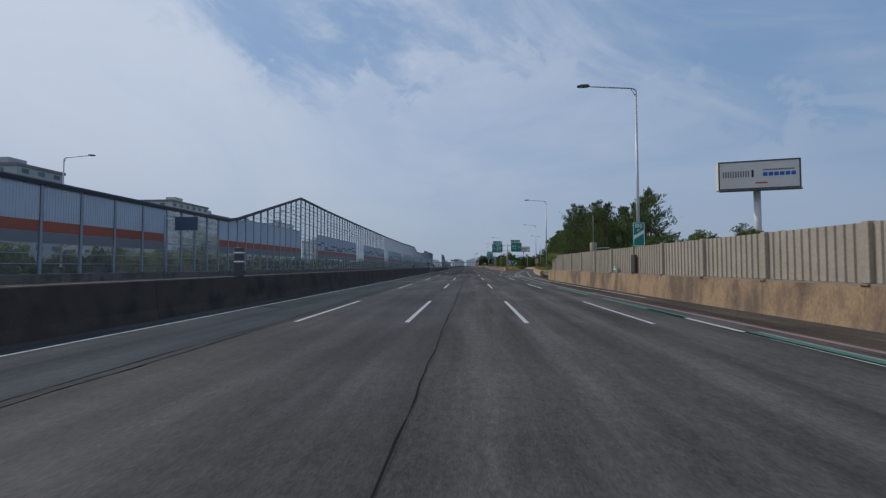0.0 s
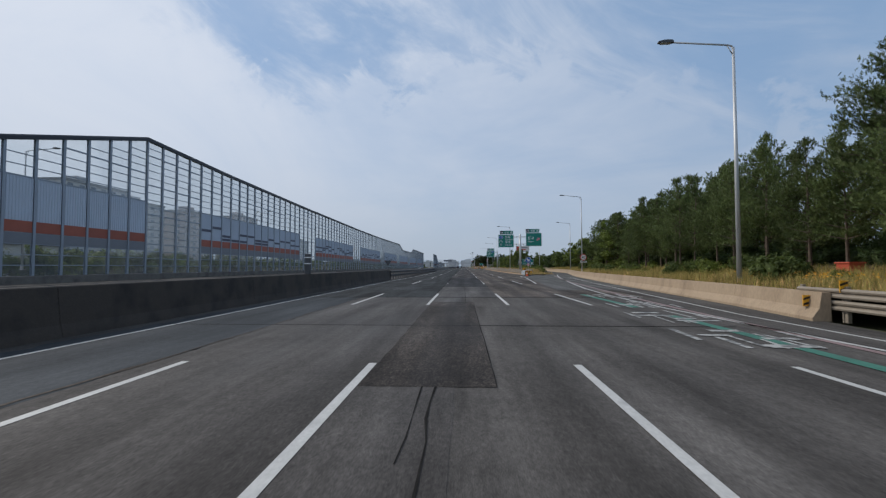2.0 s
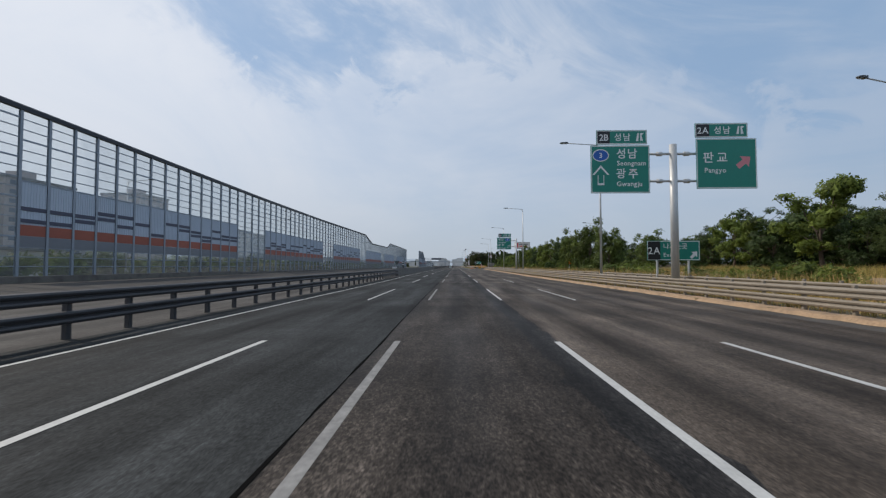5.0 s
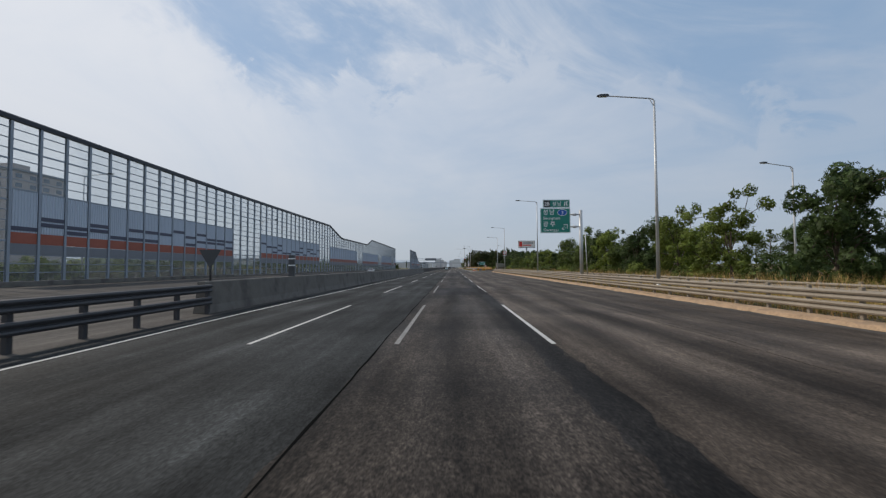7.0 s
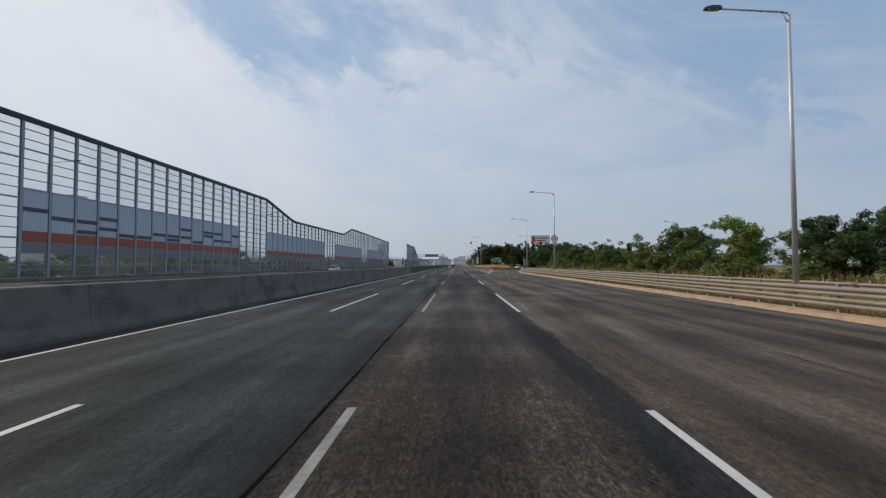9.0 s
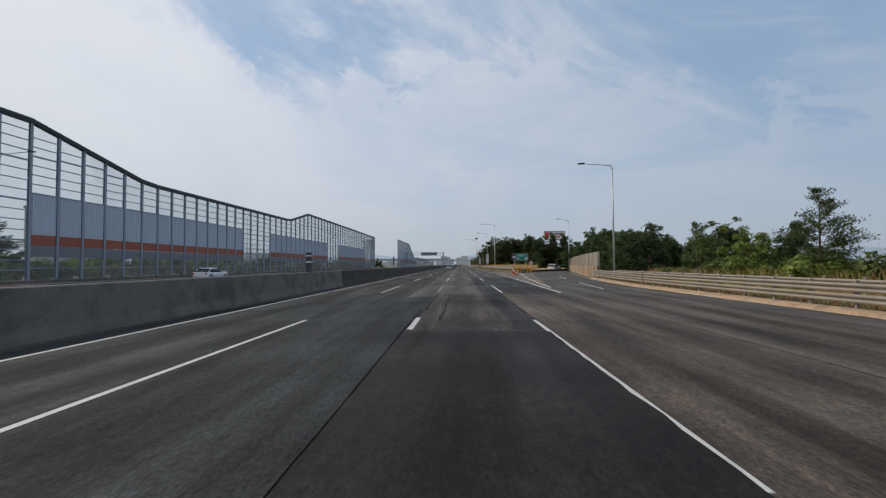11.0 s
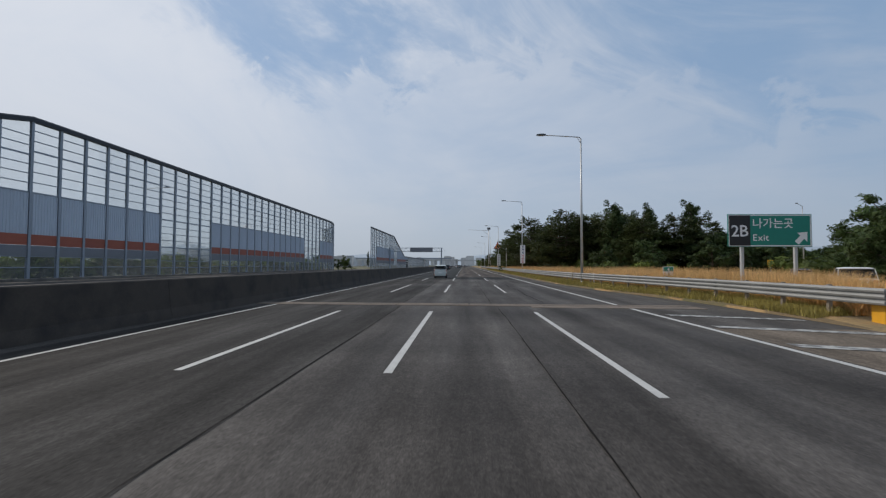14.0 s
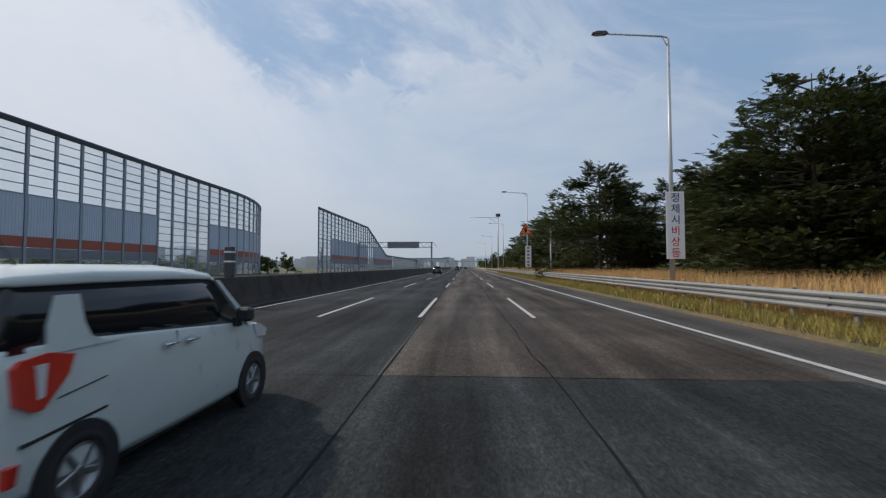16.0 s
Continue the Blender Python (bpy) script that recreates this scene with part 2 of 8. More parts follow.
# ---- materials ----
def material(name, colour, rough=0.6, metal=0.0, vary=0.15, scale=3.0, fine=60.0, bump=0.1, stretch=(1, 1, 1), second=None, mixlo=0.45, mixhi=0.65, spec=0.5, island=0.0, obj=0.0, bumpscale=None, coat=0.0, clear=0.0, trans=0.0):
    """A surface with broad stains, fine grain and relief, at world size (object space of unmoved meshes)."""
    m = bpy.data.materials.new(name)
    m.use_nodes = True
    nt = m.node_tree
    N, L = nt.nodes, nt.links
    bsdf = N["Principled BSDF"]
    tc = N.new("ShaderNodeTexCoord")
    mp = N.new("ShaderNodeMapping")
    mp.inputs["Scale"].default_value = stretch
    L.new(tc.outputs["Object"], mp.inputs["Vector"])

    def noise_tex(sc, det=4, rgh=0.55):
        n = N.new("ShaderNodeTexNoise")
        n.inputs["Scale"].default_value, n.inputs["Detail"].default_value, n.inputs["Roughness"].default_value = sc, det, rgh
        L.new(mp.outputs[0], n.inputs["Vector"])
        return n.outputs["Fac"]

    def mix(kind, fac, a, b):
        n = N.new("ShaderNodeMix")
        n.data_type, n.blend_type = "RGBA", kind
        for sock, v in ((n.inputs["Factor"], fac), (n.inputs[6], a), (n.inputs[7], b)):
            if isinstance(v, (float, int)):
                sock.default_value = v
            elif isinstance(v, tuple):
                sock.default_value = (*v, 1)
            else:
                L.new(v, sock)
        return n.outputs[2]

    def ramp(v, lo, hi, a, b):
        n = N.new("ShaderNodeMapRange")
        n.inputs["From Min"].default_value, n.inputs["From Max"].default_value = lo, hi
        n.inputs["To Min"].default_value, n.inputs["To Max"].default_value = a, b
        L.new(v, n.inputs["Value"])
        return n.outputs["Result"]

    big, small = noise_tex(scale), noise_tex(fine, 3)
    col = colour
    if second:
        col = mix("MIX", ramp(big, mixlo, mixhi, 0, 1), colour, second)
    tone = N.new("ShaderNodeMath")
    tone.operation = "MULTIPLY"
    L.new(ramp(big, 0.25, 0.75, 1 - vary, 1 + vary), tone.inputs[0])
    L.new(ramp(small, 0.25, 0.75, 1 - vary, 1 + vary), tone.inputs[1])
    last = tone.outputs[0]
    for amount, node, out in ((island, "ShaderNodeNewGeometry", "Random Per Island"), (obj, "ShaderNodeObjectInfo", "Random")):
        if amount:
            g = N.new(node)
            t2 = N.new("ShaderNodeMath")
            t2.operation = "MULTIPLY"
            L.new(last, t2.inputs[0])
            L.new(ramp(g.outputs[out], 0, 1, 1 - amount, 1 + amount), t2.inputs[1])
            last = t2.outputs[0]
    cmb = N.new("ShaderNodeCombineColor")
    for i in range(3):
        L.new(last, cmb.inputs[i])
    L.new(mix("MULTIPLY", 1.0, col, cmb.outputs[0]), bsdf.inputs["Base Color"])
    L.new(ramp(small, 0.2, 0.8, max(0.02, rough - 0.1), min(1, rough + 0.1)), bsdf.inputs["Roughness"])
    bsdf.inputs["Metallic"].default_value = metal
    bsdf.inputs["Specular IOR Level"].default_value = spec
    bsdf.inputs["Coat Weight"].default_value = coat
    bsdf.inputs["Transmission Weight"].default_value = trans
    if bump:
        b = N.new("ShaderNodeBump")
        b.inputs["Strength"].default_value, b.inputs["Distance"].default_value = bump, 0.02
        L.new(small, b.inputs["Height"])
        L.new(b.outputs[0], bsdf.inputs["Normal"])
    return m


def glass_material(name, tint=(0.86, 0.91, 0.93), gloss=0.12, dirt=0.12):
    """Clear sheet with a faint dirt film."""
    m = bpy.data.materials.new(name)
    m.use_nodes = True
    N, L = m.node_tree.nodes, m.node_tree.links
    N.remove(N["Principled BSDF"])
    out = N["Material Output"]
    tr, gl, df = N.new("ShaderNodeBsdfTransparent"), N.new("ShaderNodeBsdfGlossy"), N.new("ShaderNodeBsdfDiffuse")
    tr.inputs["Color"].default_value = (*tint, 1)
    gl.inputs["Roughness"].default_value = 0.06
    df.inputs["Color"].default_value = (0.6, 0.63, 0.65, 1)
    lw = N.new("ShaderNodeFresnel")
    lw.inputs["IOR"].default_value = 1.3
    mul = N.new("ShaderNodeMath")
    mul.operation = "MULTIPLY"
    mul.inputs[1].default_value = gloss * 4
    L.new(lw.outputs[0], mul.inputs[0])
    m1, m2 = N.new("ShaderNodeMixShader"), N.new("ShaderNodeMixShader")
    L.new(mul.outputs[0], m1.inputs[0]), L.new(tr.outputs[0], m1.inputs[1]), L.new(gl.outputs[0], m1.inputs[2])
    tc, no, mr = N.new("ShaderNodeTexCoord"), N.new("ShaderNodeTexNoise"), N.new("ShaderNodeMapRange")
    no.inputs["Scale"].default_value = 0.6
    L.new(tc.outputs["Object"], no.inputs["Vector"])
    mr.inputs["To Min"].default_value, mr.inputs["To Max"].default_value = dirt * 0.4, dirt * 1.6
    L.new(no.outputs["Fac"], mr.inputs["Value"]), L.new(mr.outputs[0], m2.inputs[0])
    L.new(m1.outputs[0], m2.inputs[1]), L.new(df.outputs[0], m2.inputs[2]), L.new(m2.outputs[0], out.inputs["Surface"])
    return m


def road_material(name, base, tint=(1, 1, 1), track=0.15, streak=0.14, speck=0.33, band=0.12, shift=0.0, rough=0.7, patchy=0.3, mottle=0.15):
    """Asphalt: aggregate speckle, streaks along y, polished wheel tracks and broad stains."""
    m = bpy.data.materials.new(name)
    m.use_nodes = True
    N, L = m.node_tree.nodes, m.node_tree.links
    bsdf = N["Principled BSDF"]
    tc = N.new("ShaderNodeTexCoord")

    def noise_tex(sc, stretch, det=3, rgh=0.55, off=0.0):
        mp = N.new("ShaderNodeMapping")
        mp.inputs["Scale"].default_value, mp.inputs["Location"].default_value = stretch, (off, off * 1.7, 0)
        L.new(tc.outputs["Object"], mp.inputs["Vector"])
        n = N.new("ShaderNodeTexNoise")
        n.inputs["Scale"].default_value, n.inputs["Detail"].default_value, n.inputs["Roughness"].default_value = sc, det, rgh
        L.new(mp.outputs[0], n.inputs["Vector"])
        return n.outputs["Fac"]

    def fit(v, lo, hi, a, b):
        n = N.new("ShaderNodeMapRange")
        for k, x in (("From Min", lo), ("From Max", hi), ("To Min", a), ("To Max", b)):
            n.inputs[k].default_value = x
        L.new(v, n.inputs["Value"])
        return n.outputs["Result"]

    def mul(a, b):
        n = N.new("ShaderNodeMath")
        n.operation = "MULTIPLY"
        L.new(a, n.inputs[0]), L.new(b, n.inputs[1])
        return n.outputs[0]

    sp = N.new("ShaderNodeSeparateXYZ")
    L.new(tc.outputs["Object"], sp.inputs[0])
    wob = noise_tex(0.05, (1, 1, 1), 2)
    ph = N.new("ShaderNodeMath")
    ph.operation = "MULTIPLY_ADD"
    L.new(sp.outputs[0], ph.inputs[0])
    ph.inputs[1].default_value = TAU / 1.8
    wb = fit(wob, 0, 1, -1.2 + shift, 1.2 + shift)
    L.new(wb, ph.inputs[2])
    sn = N.new("ShaderNodeMath")
    sn.operation = "SINE"
    L.new(ph.outputs[0], sn.inputs[0])
    grain = noise_tex(70, (1, 0.55, 1), 2, 0.6)
    speckle = noise_tex(24, (1, 0.5, 1), 2, 0.6, 3)
    v = fit(grain, 0.3, 0.7, 1 - speck, 1 + speck)
    v = mul(v, fit(speckle, 0.3, 0.7, 1 - speck * 0.5, 1 + speck * 0.5))
    v = mul(v, fit(noise_tex(8, (1, 0.45, 1), 3, 0.7, 7), 0.32, 0.68, 1 - speck * 0.55, 1 + speck * 0.55))
    v = mul(v, fit(noise_tex(24, (1, 0.7, 1), 3, 0.72, 11), 0.38, 0.62, 1 - mottle, 1 + mottle))
    v = mul(v, fit(noise_tex(0.55, (1, 0.35, 1), 5, 0.68, 13), 0.4, 0.6, 1 - mottle * 0.5, 1 + mottle * 0.5))
    v = mul(v, fit(noise_tex(3.2, (1, 0.035, 1), 4, 0.6, 5), 0.3, 0.7, 1 - streak, 1 + streak))
    v = mul(v, fit(noise_tex(0.9, (1, 0.10, 1), 4, 0.65, 9), 0.3, 0.7, 1 - patchy, 1 + patchy))
    v = mul(v, fit(noise_tex(0.35, (0.12, 1, 1), 3, 0.5, 2), 0.35, 0.65, 1 - band, 1 + band))
    v = mul(v, fit(sn.outputs[0], -1, 1, 1 - track, 1 + track))
    cmb = N.new("ShaderNodeCombineColor")
    for i in range(3):
        k = N.new("ShaderNodeMath")
        k.operation = "MULTIPLY"
        L.new(v, k.inputs[0])
        k.inputs[1].default_value = base * tint[i]
        L.new(k.outputs[0], cmb.inputs[i])
    L.new(cmb.outputs[0], bsdf.inputs["Base Color"])
    L.new(fit(noise_tex(0.9, (1, 0.10, 1), 2, 0.5, 9), 0.3, 0.7, rough + 0.05, rough - 0.1), bsdf.inputs["Roughness"])
    bsdf.inputs["Specular IOR Level"].default_value = 0.09
    bp = N.new("ShaderNodeBump")
    bp.inputs["Strength"].default_value, bp.inputs["Distance"].default_value = 0.5, 0.008
    L.new(speckle, bp.inputs["Height"]), L.new(bp.outputs[0], bsdf.inputs["Normal"])
    return m


ASPHALT = road_material("asphalt", 0.07435, (1.071, 1, 0.931), rough=0.85, mottle=0.1)
ASPHALT_MID = road_material("blue_grey_asphalt", 0.0329, (0.927, 1, 1.018), streak=0.2, patchy=0.45, speck=0.4, band=0.24, rough=0.85, mottle=0.3)
ASPHALT_WORN = road_material("worn_grey_asphalt", 0.05676, (1.092, 1, 0.921), track=0.16, patchy=0.35, band=0.2)
ASPHALT_GREEN = road_material("grey_green_asphalt", 0.03824, (1.051, 1, 0.941), streak=0.25, patchy=0.4, rough=0.85)
ASPHALT_NEW = road_material("dark_asphalt", 0.0148, (1.112, 0.98, 0.951), track=0.12, speck=0.5, band=0.3, mottle=0.15)
ASPHALT_BLACK = road_material("black_ravelled_asphalt", 0.01922, (1.082, 1, 0.941), track=0.2, streak=0.2, patchy=0.55, speck=0.7, band=0.3, mottle=0.4)
ASPHALT_OLD = road_material("brown_worn_asphalt", 0.05157, (1.236, 1, 0.805), track=0.28, streak=0.24, patchy=0.5, speck=0.45, band=0.22, mottle=0.32)
ASPHALT_ROUGH = road_material("dark_brown_ravelled_asphalt", 0.03089, (1.195, 1, 0.844), track=0.3, streak=0.2, patchy=0.5, speck=0.7, band=0.3, mottle=0.5)
ASPHALT_GREY = road_material("pale_grey_asphalt", 0.06669, (1.082, 1, 0.931), track=0.14, patchy=0.3, band=0.18, mottle=0.12)
ASPHALT_SHOULDER = road_material("blue_shoulder_asphalt", 0.0498, (0.886, 1, 1.106), track=0.05, streak=0.08, patchy=0.2, speck=0.25, band=0.12, rough=0.85, mottle=0.06)
ASPHALT_SIDE = road_material("dark_blue_grey_asphalt", 0.03735, (0.978, 1, 0.989), track=0.16, streak=0.2, patchy=0.45, speck=0.4, band=0.3, rough=0.8, mottle=0.2)
ASPHALT_SMOOTH = road_material("smooth_grey_asphalt", 0.0557, (1.071, 1, 0.941), track=0.1, streak=0.1, patchy=0.2, speck=0.3, band=0.15, mottle=0.08)
ASPHALT_RAMP = road_material("pale_ramp_asphalt", 0.09266, (1.009, 1, 0.96), track=0.12, patchy=0.25, rough=0.85)
ASPHALT_DUST = road_material("dusty_brown_asphalt", 0.1188, (1.195, 1, 0.805), track=0.1, patchy=0.35, rough=0.9, mottle=0.2)
PAINT_W = material("road_paint_white", (0.46, 0.46, 0.44), 0.65, second=(0.30, 0.30, 0.29), mixlo=0.56, mixhi=0.72, vary=0.16, scale=1.2, fine=25, bump=0.15)
PAINT_LETTER = material("faded_letter_paint", (0.40, 0.40, 0.38), 0.65, second=(0.12, 0.12, 0.115), mixlo=0.46, mixhi=0.56, vary=0.2, scale=3.0, fine=25, bump=0.15)
PAINT_OLD = material("worn_road_paint", (0.20, 0.195, 0.185), 0.7, vary=0.3, scale=2.0, fine=14, bump=0.2)
PAINT_GREEN = material("road_paint_green", (0.04, 0.15, 0.11), 0.7, vary=0.25, scale=1.5, fine=14, bump=0.2)
PAINT_PINK = material("road_paint_pink", (0.24, 0.17, 0.165), 0.7, vary=0.2, scale=1.5, fine=14, bump=0.2)
RAMP_CONCRETE = material("ochre_barrier_concrete", (0.36, 0.275, 0.185), 0.88, vary=0.2, scale=0.7, fine=18, bump=0.25, second=(0.24, 0.18, 0.12), stretch=(1, 1, 0.3))
# Rail steel coloured near black to imitate its side turned from the sun.
RAIL_DARK = material("shade_dark_rail", (0.05, 0.05, 0.054), 0.6, metal=0.1, vary=0.15, scale=1, fine=20, bump=0.05)
RAIL_GREY = material("grey_rail_steel", (0.27, 0.275, 0.27), 0.6, metal=0.1, vary=0.14, scale=1, fine=20, bump=0.05)
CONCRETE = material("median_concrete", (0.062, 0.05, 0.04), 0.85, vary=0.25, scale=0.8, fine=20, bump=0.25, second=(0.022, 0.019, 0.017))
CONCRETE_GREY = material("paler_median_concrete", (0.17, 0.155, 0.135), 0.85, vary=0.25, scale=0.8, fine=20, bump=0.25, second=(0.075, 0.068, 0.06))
CONCRETE_WARM = material("stained_warm_concrete", (0.38, 0.26, 0.15), 0.88, vary=0.28, scale=0.75, fine=18, bump=0.25, second=(0.14, 0.10, 0.07), mixlo=0.44, mixhi=0.6, stretch=(1, 1, 0.45))
CONCRETE_PALE = material("pale_concrete", (0.40, 0.36, 0.30), 0.85, vary=0.12, scale=0.6, fine=20, bump=0.2)
STEEL = material("galvanised_steel", (0.28, 0.32, 0.37), 0.5, metal=0.15, vary=0.1, scale=1.5, fine=30, bump=0.05)
STEEL_RAIL = material("weathered_guardrail_steel", (0.25, 0.215, 0.17), 0.65, metal=0.05, vary=0.14, scale=1.0, fine=20, bump=0.05)
POLE_PAINT = material("pale_pole_steel", (0.50, 0.51, 0.51), 0.45, metal=0.3, vary=0.06, scale=2, fine=30, bump=0.03)
DARK_CAP = material("dark_cap", (0.012, 0.016, 0.025), 0.5, vary=0.1, bump=0.03)
WHITE_PANEL = material("pale_blue_grey_panel", (0.47, 0.525, 0.60), 0.5, vary=0.05, scale=0.5, fine=12, bump=0.03, obj=0.03)
RED_PANEL = material("rust_red_panel", (0.32, 0.085, 0.05), 0.55, vary=0.1, scale=0.7, fine=12, bump=0.03, obj=0.06)
GREY_PANEL = material("slate_grey_panel", (0.18, 0.19, 0.21), 0.55, vary=0.06, scale=0.6, fine=12, bump=0.03)
NAVY_PANEL = material("navy_panel", (0.06, 0.065, 0.10), 0.5, vary=0.06, bump=0.03)
BEIGE_PANEL = material("beige_grey_panel", (0.36, 0.315, 0.25), 0.65, vary=0.14, scale=0.5, fine=12, bump=0.05, obj=0.06)
SIGN_GREEN = material("sign_green", (0.008, 0.21, 0.16), 0.4, vary=0.05, bump=0.0)
SIGN_BLUE = material("sign_blue", (0.01, 0.10, 0.42), 0.4, vary=0.05, bump=0.0)
SIGN_WHITE = material("sign_white", (0.75, 0.76, 0.76), 0.4, vary=0.04, bump=0.0)
SIGN_BLACK = material("sign_black", (0.012, 0.012, 0.014), 0.4, vary=0.05, bump=0.0)
SIGN_RED = material("sign_red", (0.55, 0.035, 0.03), 0.4, vary=0.05, bump=0.0)
SIGN_YELLOW = material("sign_yellow", (0.72, 0.36, 0.02), 0.45, vary=0.08, bump=0.0)
WORKS_ORANGE = material("works_orange_sheet", (0.75, 0.26, 0.02), 0.5, vary=0.08, bump=0.0)
ORANGE = material("orange_plastic", (0.75, 0.10, 0.02), 0.45, vary=0.08, bump=0.02)
GRASS_GROUND = material("dry_verge_soil", (0.16, 0.115, 0.06), 0.95, vary=0.3, scale=0.25, fine=8, bump=0.6, second=(0.07, 0.075, 0.03))
EARTH = material("dry_tan_earth", (0.40, 0.275, 0.17), 0.95, vary=0.25, scale=1.2, fine=14, bump=0.6, second=(0.22, 0.155, 0.10))
STRAW_GROUND = material("straw_covered_soil", (0.33, 0.215, 0.095), 0.95, vary=0.3, scale=0.35, fine=9, bump=0.6, second=(0.17, 0.125, 0.06))
FIELD = material("rough_grass_field", (0.07, 0.08, 0.035), 0.95, vary=0.3, scale=0.05, fine=1.5, bump=0.4, second=(0.13, 0.11, 0.06))
BARK = material("bark", (0.10, 0.075, 0.055), 0.9, vary=0.3, scale=3, fine=25, bump=0.6)


def leaf_material(name, colour, cut=9.0, keep=0.5, glow=0.35):
    """Foliage: thin sprays with ragged gaps between the leaflets, letting some light through."""
    m = material(name, colour, 0.65, vary=0.22, scale=0.5, fine=4, bump=0, island=0.4, obj=0.22, spec=0.25)
    N, L = m.node_tree.nodes, m.node_tree.links
    bsdf, out = N["Principled BSDF"], N["Material Output"]
    tint = bsdf.inputs["Base Color"].links[0].from_socket
    thin = N.new("ShaderNodeBsdfTranslucent")
    L.new(tint, thin.inputs["Color"])
    lit = N.new("ShaderNodeMixShader")
    lit.inputs[0].default_value = glow
    L.new(bsdf.outputs[0], lit.inputs[1]), L.new(thin.outputs[0], lit.inputs[2])
    tc = N.new("ShaderNodeTexCoord")
    gap = N.new("ShaderNodeTexNoise")
    gap.inputs["Scale"].default_value, gap.inputs["Detail"].default_value = cut, 1.0
    L.new(tc.outputs["Object"], gap.inputs["Vector"])
    edge = N.new("ShaderNodeMath")
    edge.operation = "GREATER_THAN"
    edge.inputs[1].default_value = 1 - keep
    L.new(gap.outputs["Fac"], edge.inputs[0])
    clear, mixed = N.new("ShaderNodeBsdfTransparent"), N.new("ShaderNodeMixShader")
    L.new(edge.outputs[0], mixed.inputs[0]), L.new(clear.outputs[0], mixed.inputs[1]), L.new(lit.outputs[0], mixed.inputs[2])
    L.new(mixed.outputs[0], out.inputs["Surface"])
    return m


LEAF_PINE = leaf_material("pine_needles", (0.095, 0.126, 0.042), 24.0, 0.55)
LEAF_BROAD = leaf_material("broad_leaves", (0.095, 0.13, 0.033), 9.0, 0.53)
LEAF_BRIGHT = leaf_material("young_leaves", (0.135, 0.175, 0.034), 9.0, 0.53)
PANE = glass_material("clear_barrier_sheet", (0.93, 0.95, 0.955), 0.08, 0.07)

# ---- lettering, one flat mesh for each character ----
LETTER = {}
_made = []
for ch in sorted(set("SeongnamGwangjuPangyo32A2BExit나가는곳100m45성남광주판교정체시비상등")):
    cu = bpy.data.curves.new("letters", "FONT")
    cu.body, cu.size, cu.align_x, cu.offset = ch, 1.0, "LEFT", 0.012
    cu.resolution_u = 2
    ob = new("letters", cu)
    _made.append((ch, ob))
bpy.context.view_layer.update()
for ch, ob in _made:
    me = bpy.data.meshes.new_from_object(ob)
    me.transform(Matrix.Translation((0, -0.36, 0)))
    me.transform(Matrix.Rotation(math.pi / 2, 4, "X"))
    xs = [v.co.x for v in me.vertices]
    LETTER[ch] = (me, min(xs), max(xs))
    bpy.data.objects.remove(ob)

# ---- ground and carriageways ----
# right edge of the paved width, as (y, x)
MAIN_RIGHT = along([(-60, 11.2), (18, 10.6), (45, 9.9), (63, 9.9), (74, 11.0), (81, 11.9), (101, 14.1), (120, 16.5), (135, 18.5), (146, 12.0), (160, 11.4), (213, 11.0), (245, 11.4), (314, 12.3), (345, 12.5), (363, 15.3), (376, 17.2), (390, 20.2), (398, 22.0), (406, 12.8), (413, 10.7), (418, 10.1), (424, 9.1), (432, 8.15), (445, 7.8), (500, 7.8), (900, 7.8), (2600, 7.8)])
EDGE1 = along([(92, 12.7), (101, 13.8), (120, 16.2), (135, 18.2), (150, 21.3)])
RAMP1 = [(12.8, 118), (15.2, 135), (18.2, 150), (22.0, 170), (24.6, 200), (26.6, 241), (31, 285), (42, 330), (60, 370)]
RAMP2 = [(12.5, 385), (15.2, 396), (18.6, 408), (23.5, 421), (31, 436), (43, 455), (60, 475), (90, 500)]

far = bmesh.new()
sheet([[(x, y, -0.12) for x in (-3000, -400, -60, 60, 400, 3000)] for y in (-400, -60, 200, 700, 1500, 4500)], far)
solo("ground", far, FIELD, "flat rough green and straw grassland to the horizon", "ground", kind="structure")

road = bmesh.new()
sheet([[(x, y, 0.0) for x in (-43.4, -30, -20, -9, 0, MAIN_RIGHT(y))] for y in sorted(set(steps(-60, 120, 6) + steps(120, 150, 3) + steps(150, 340, 10) + steps(340, 445, 3) + steps(445, 900, 35) + [1500, 2600]))], road)
ROAD = solo("road", road, ASPHALT, "grey worn asphalt motorway carriageway with wheel tracks", "road", kind="structure")
for pts, w in ((RAMP1, 3.4), (RAMP2, 3.9)):
    bm = sweep([(-w, 0), (w, 0)], [(x, y, -0.006) for x, y in pts])
    bmesh.ops.reverse_faces(bm, faces=bm.faces[:])
    solo("exit_ramp", bm, ASPHALT, "grey asphalt exit ramp curving away", "road", kind="structure")


def strip(x, y0, y1, w, z=0.004, bm=None, x1=None, d=20):
    """A flat strip of paint or paving along the road."""
    bm = bm or bmesh.new()
    f = x if callable(x) else (lambda y: x + ((x1 if x1 is not None else x) - x) * (y - y0) / max(y1 - y0, 1e-6))
    sheet([[(f(y) - w / 2, y, z), (f(y) + w / 2, y, z)] for y in steps(y0, y1, d)], bm)
    return bm


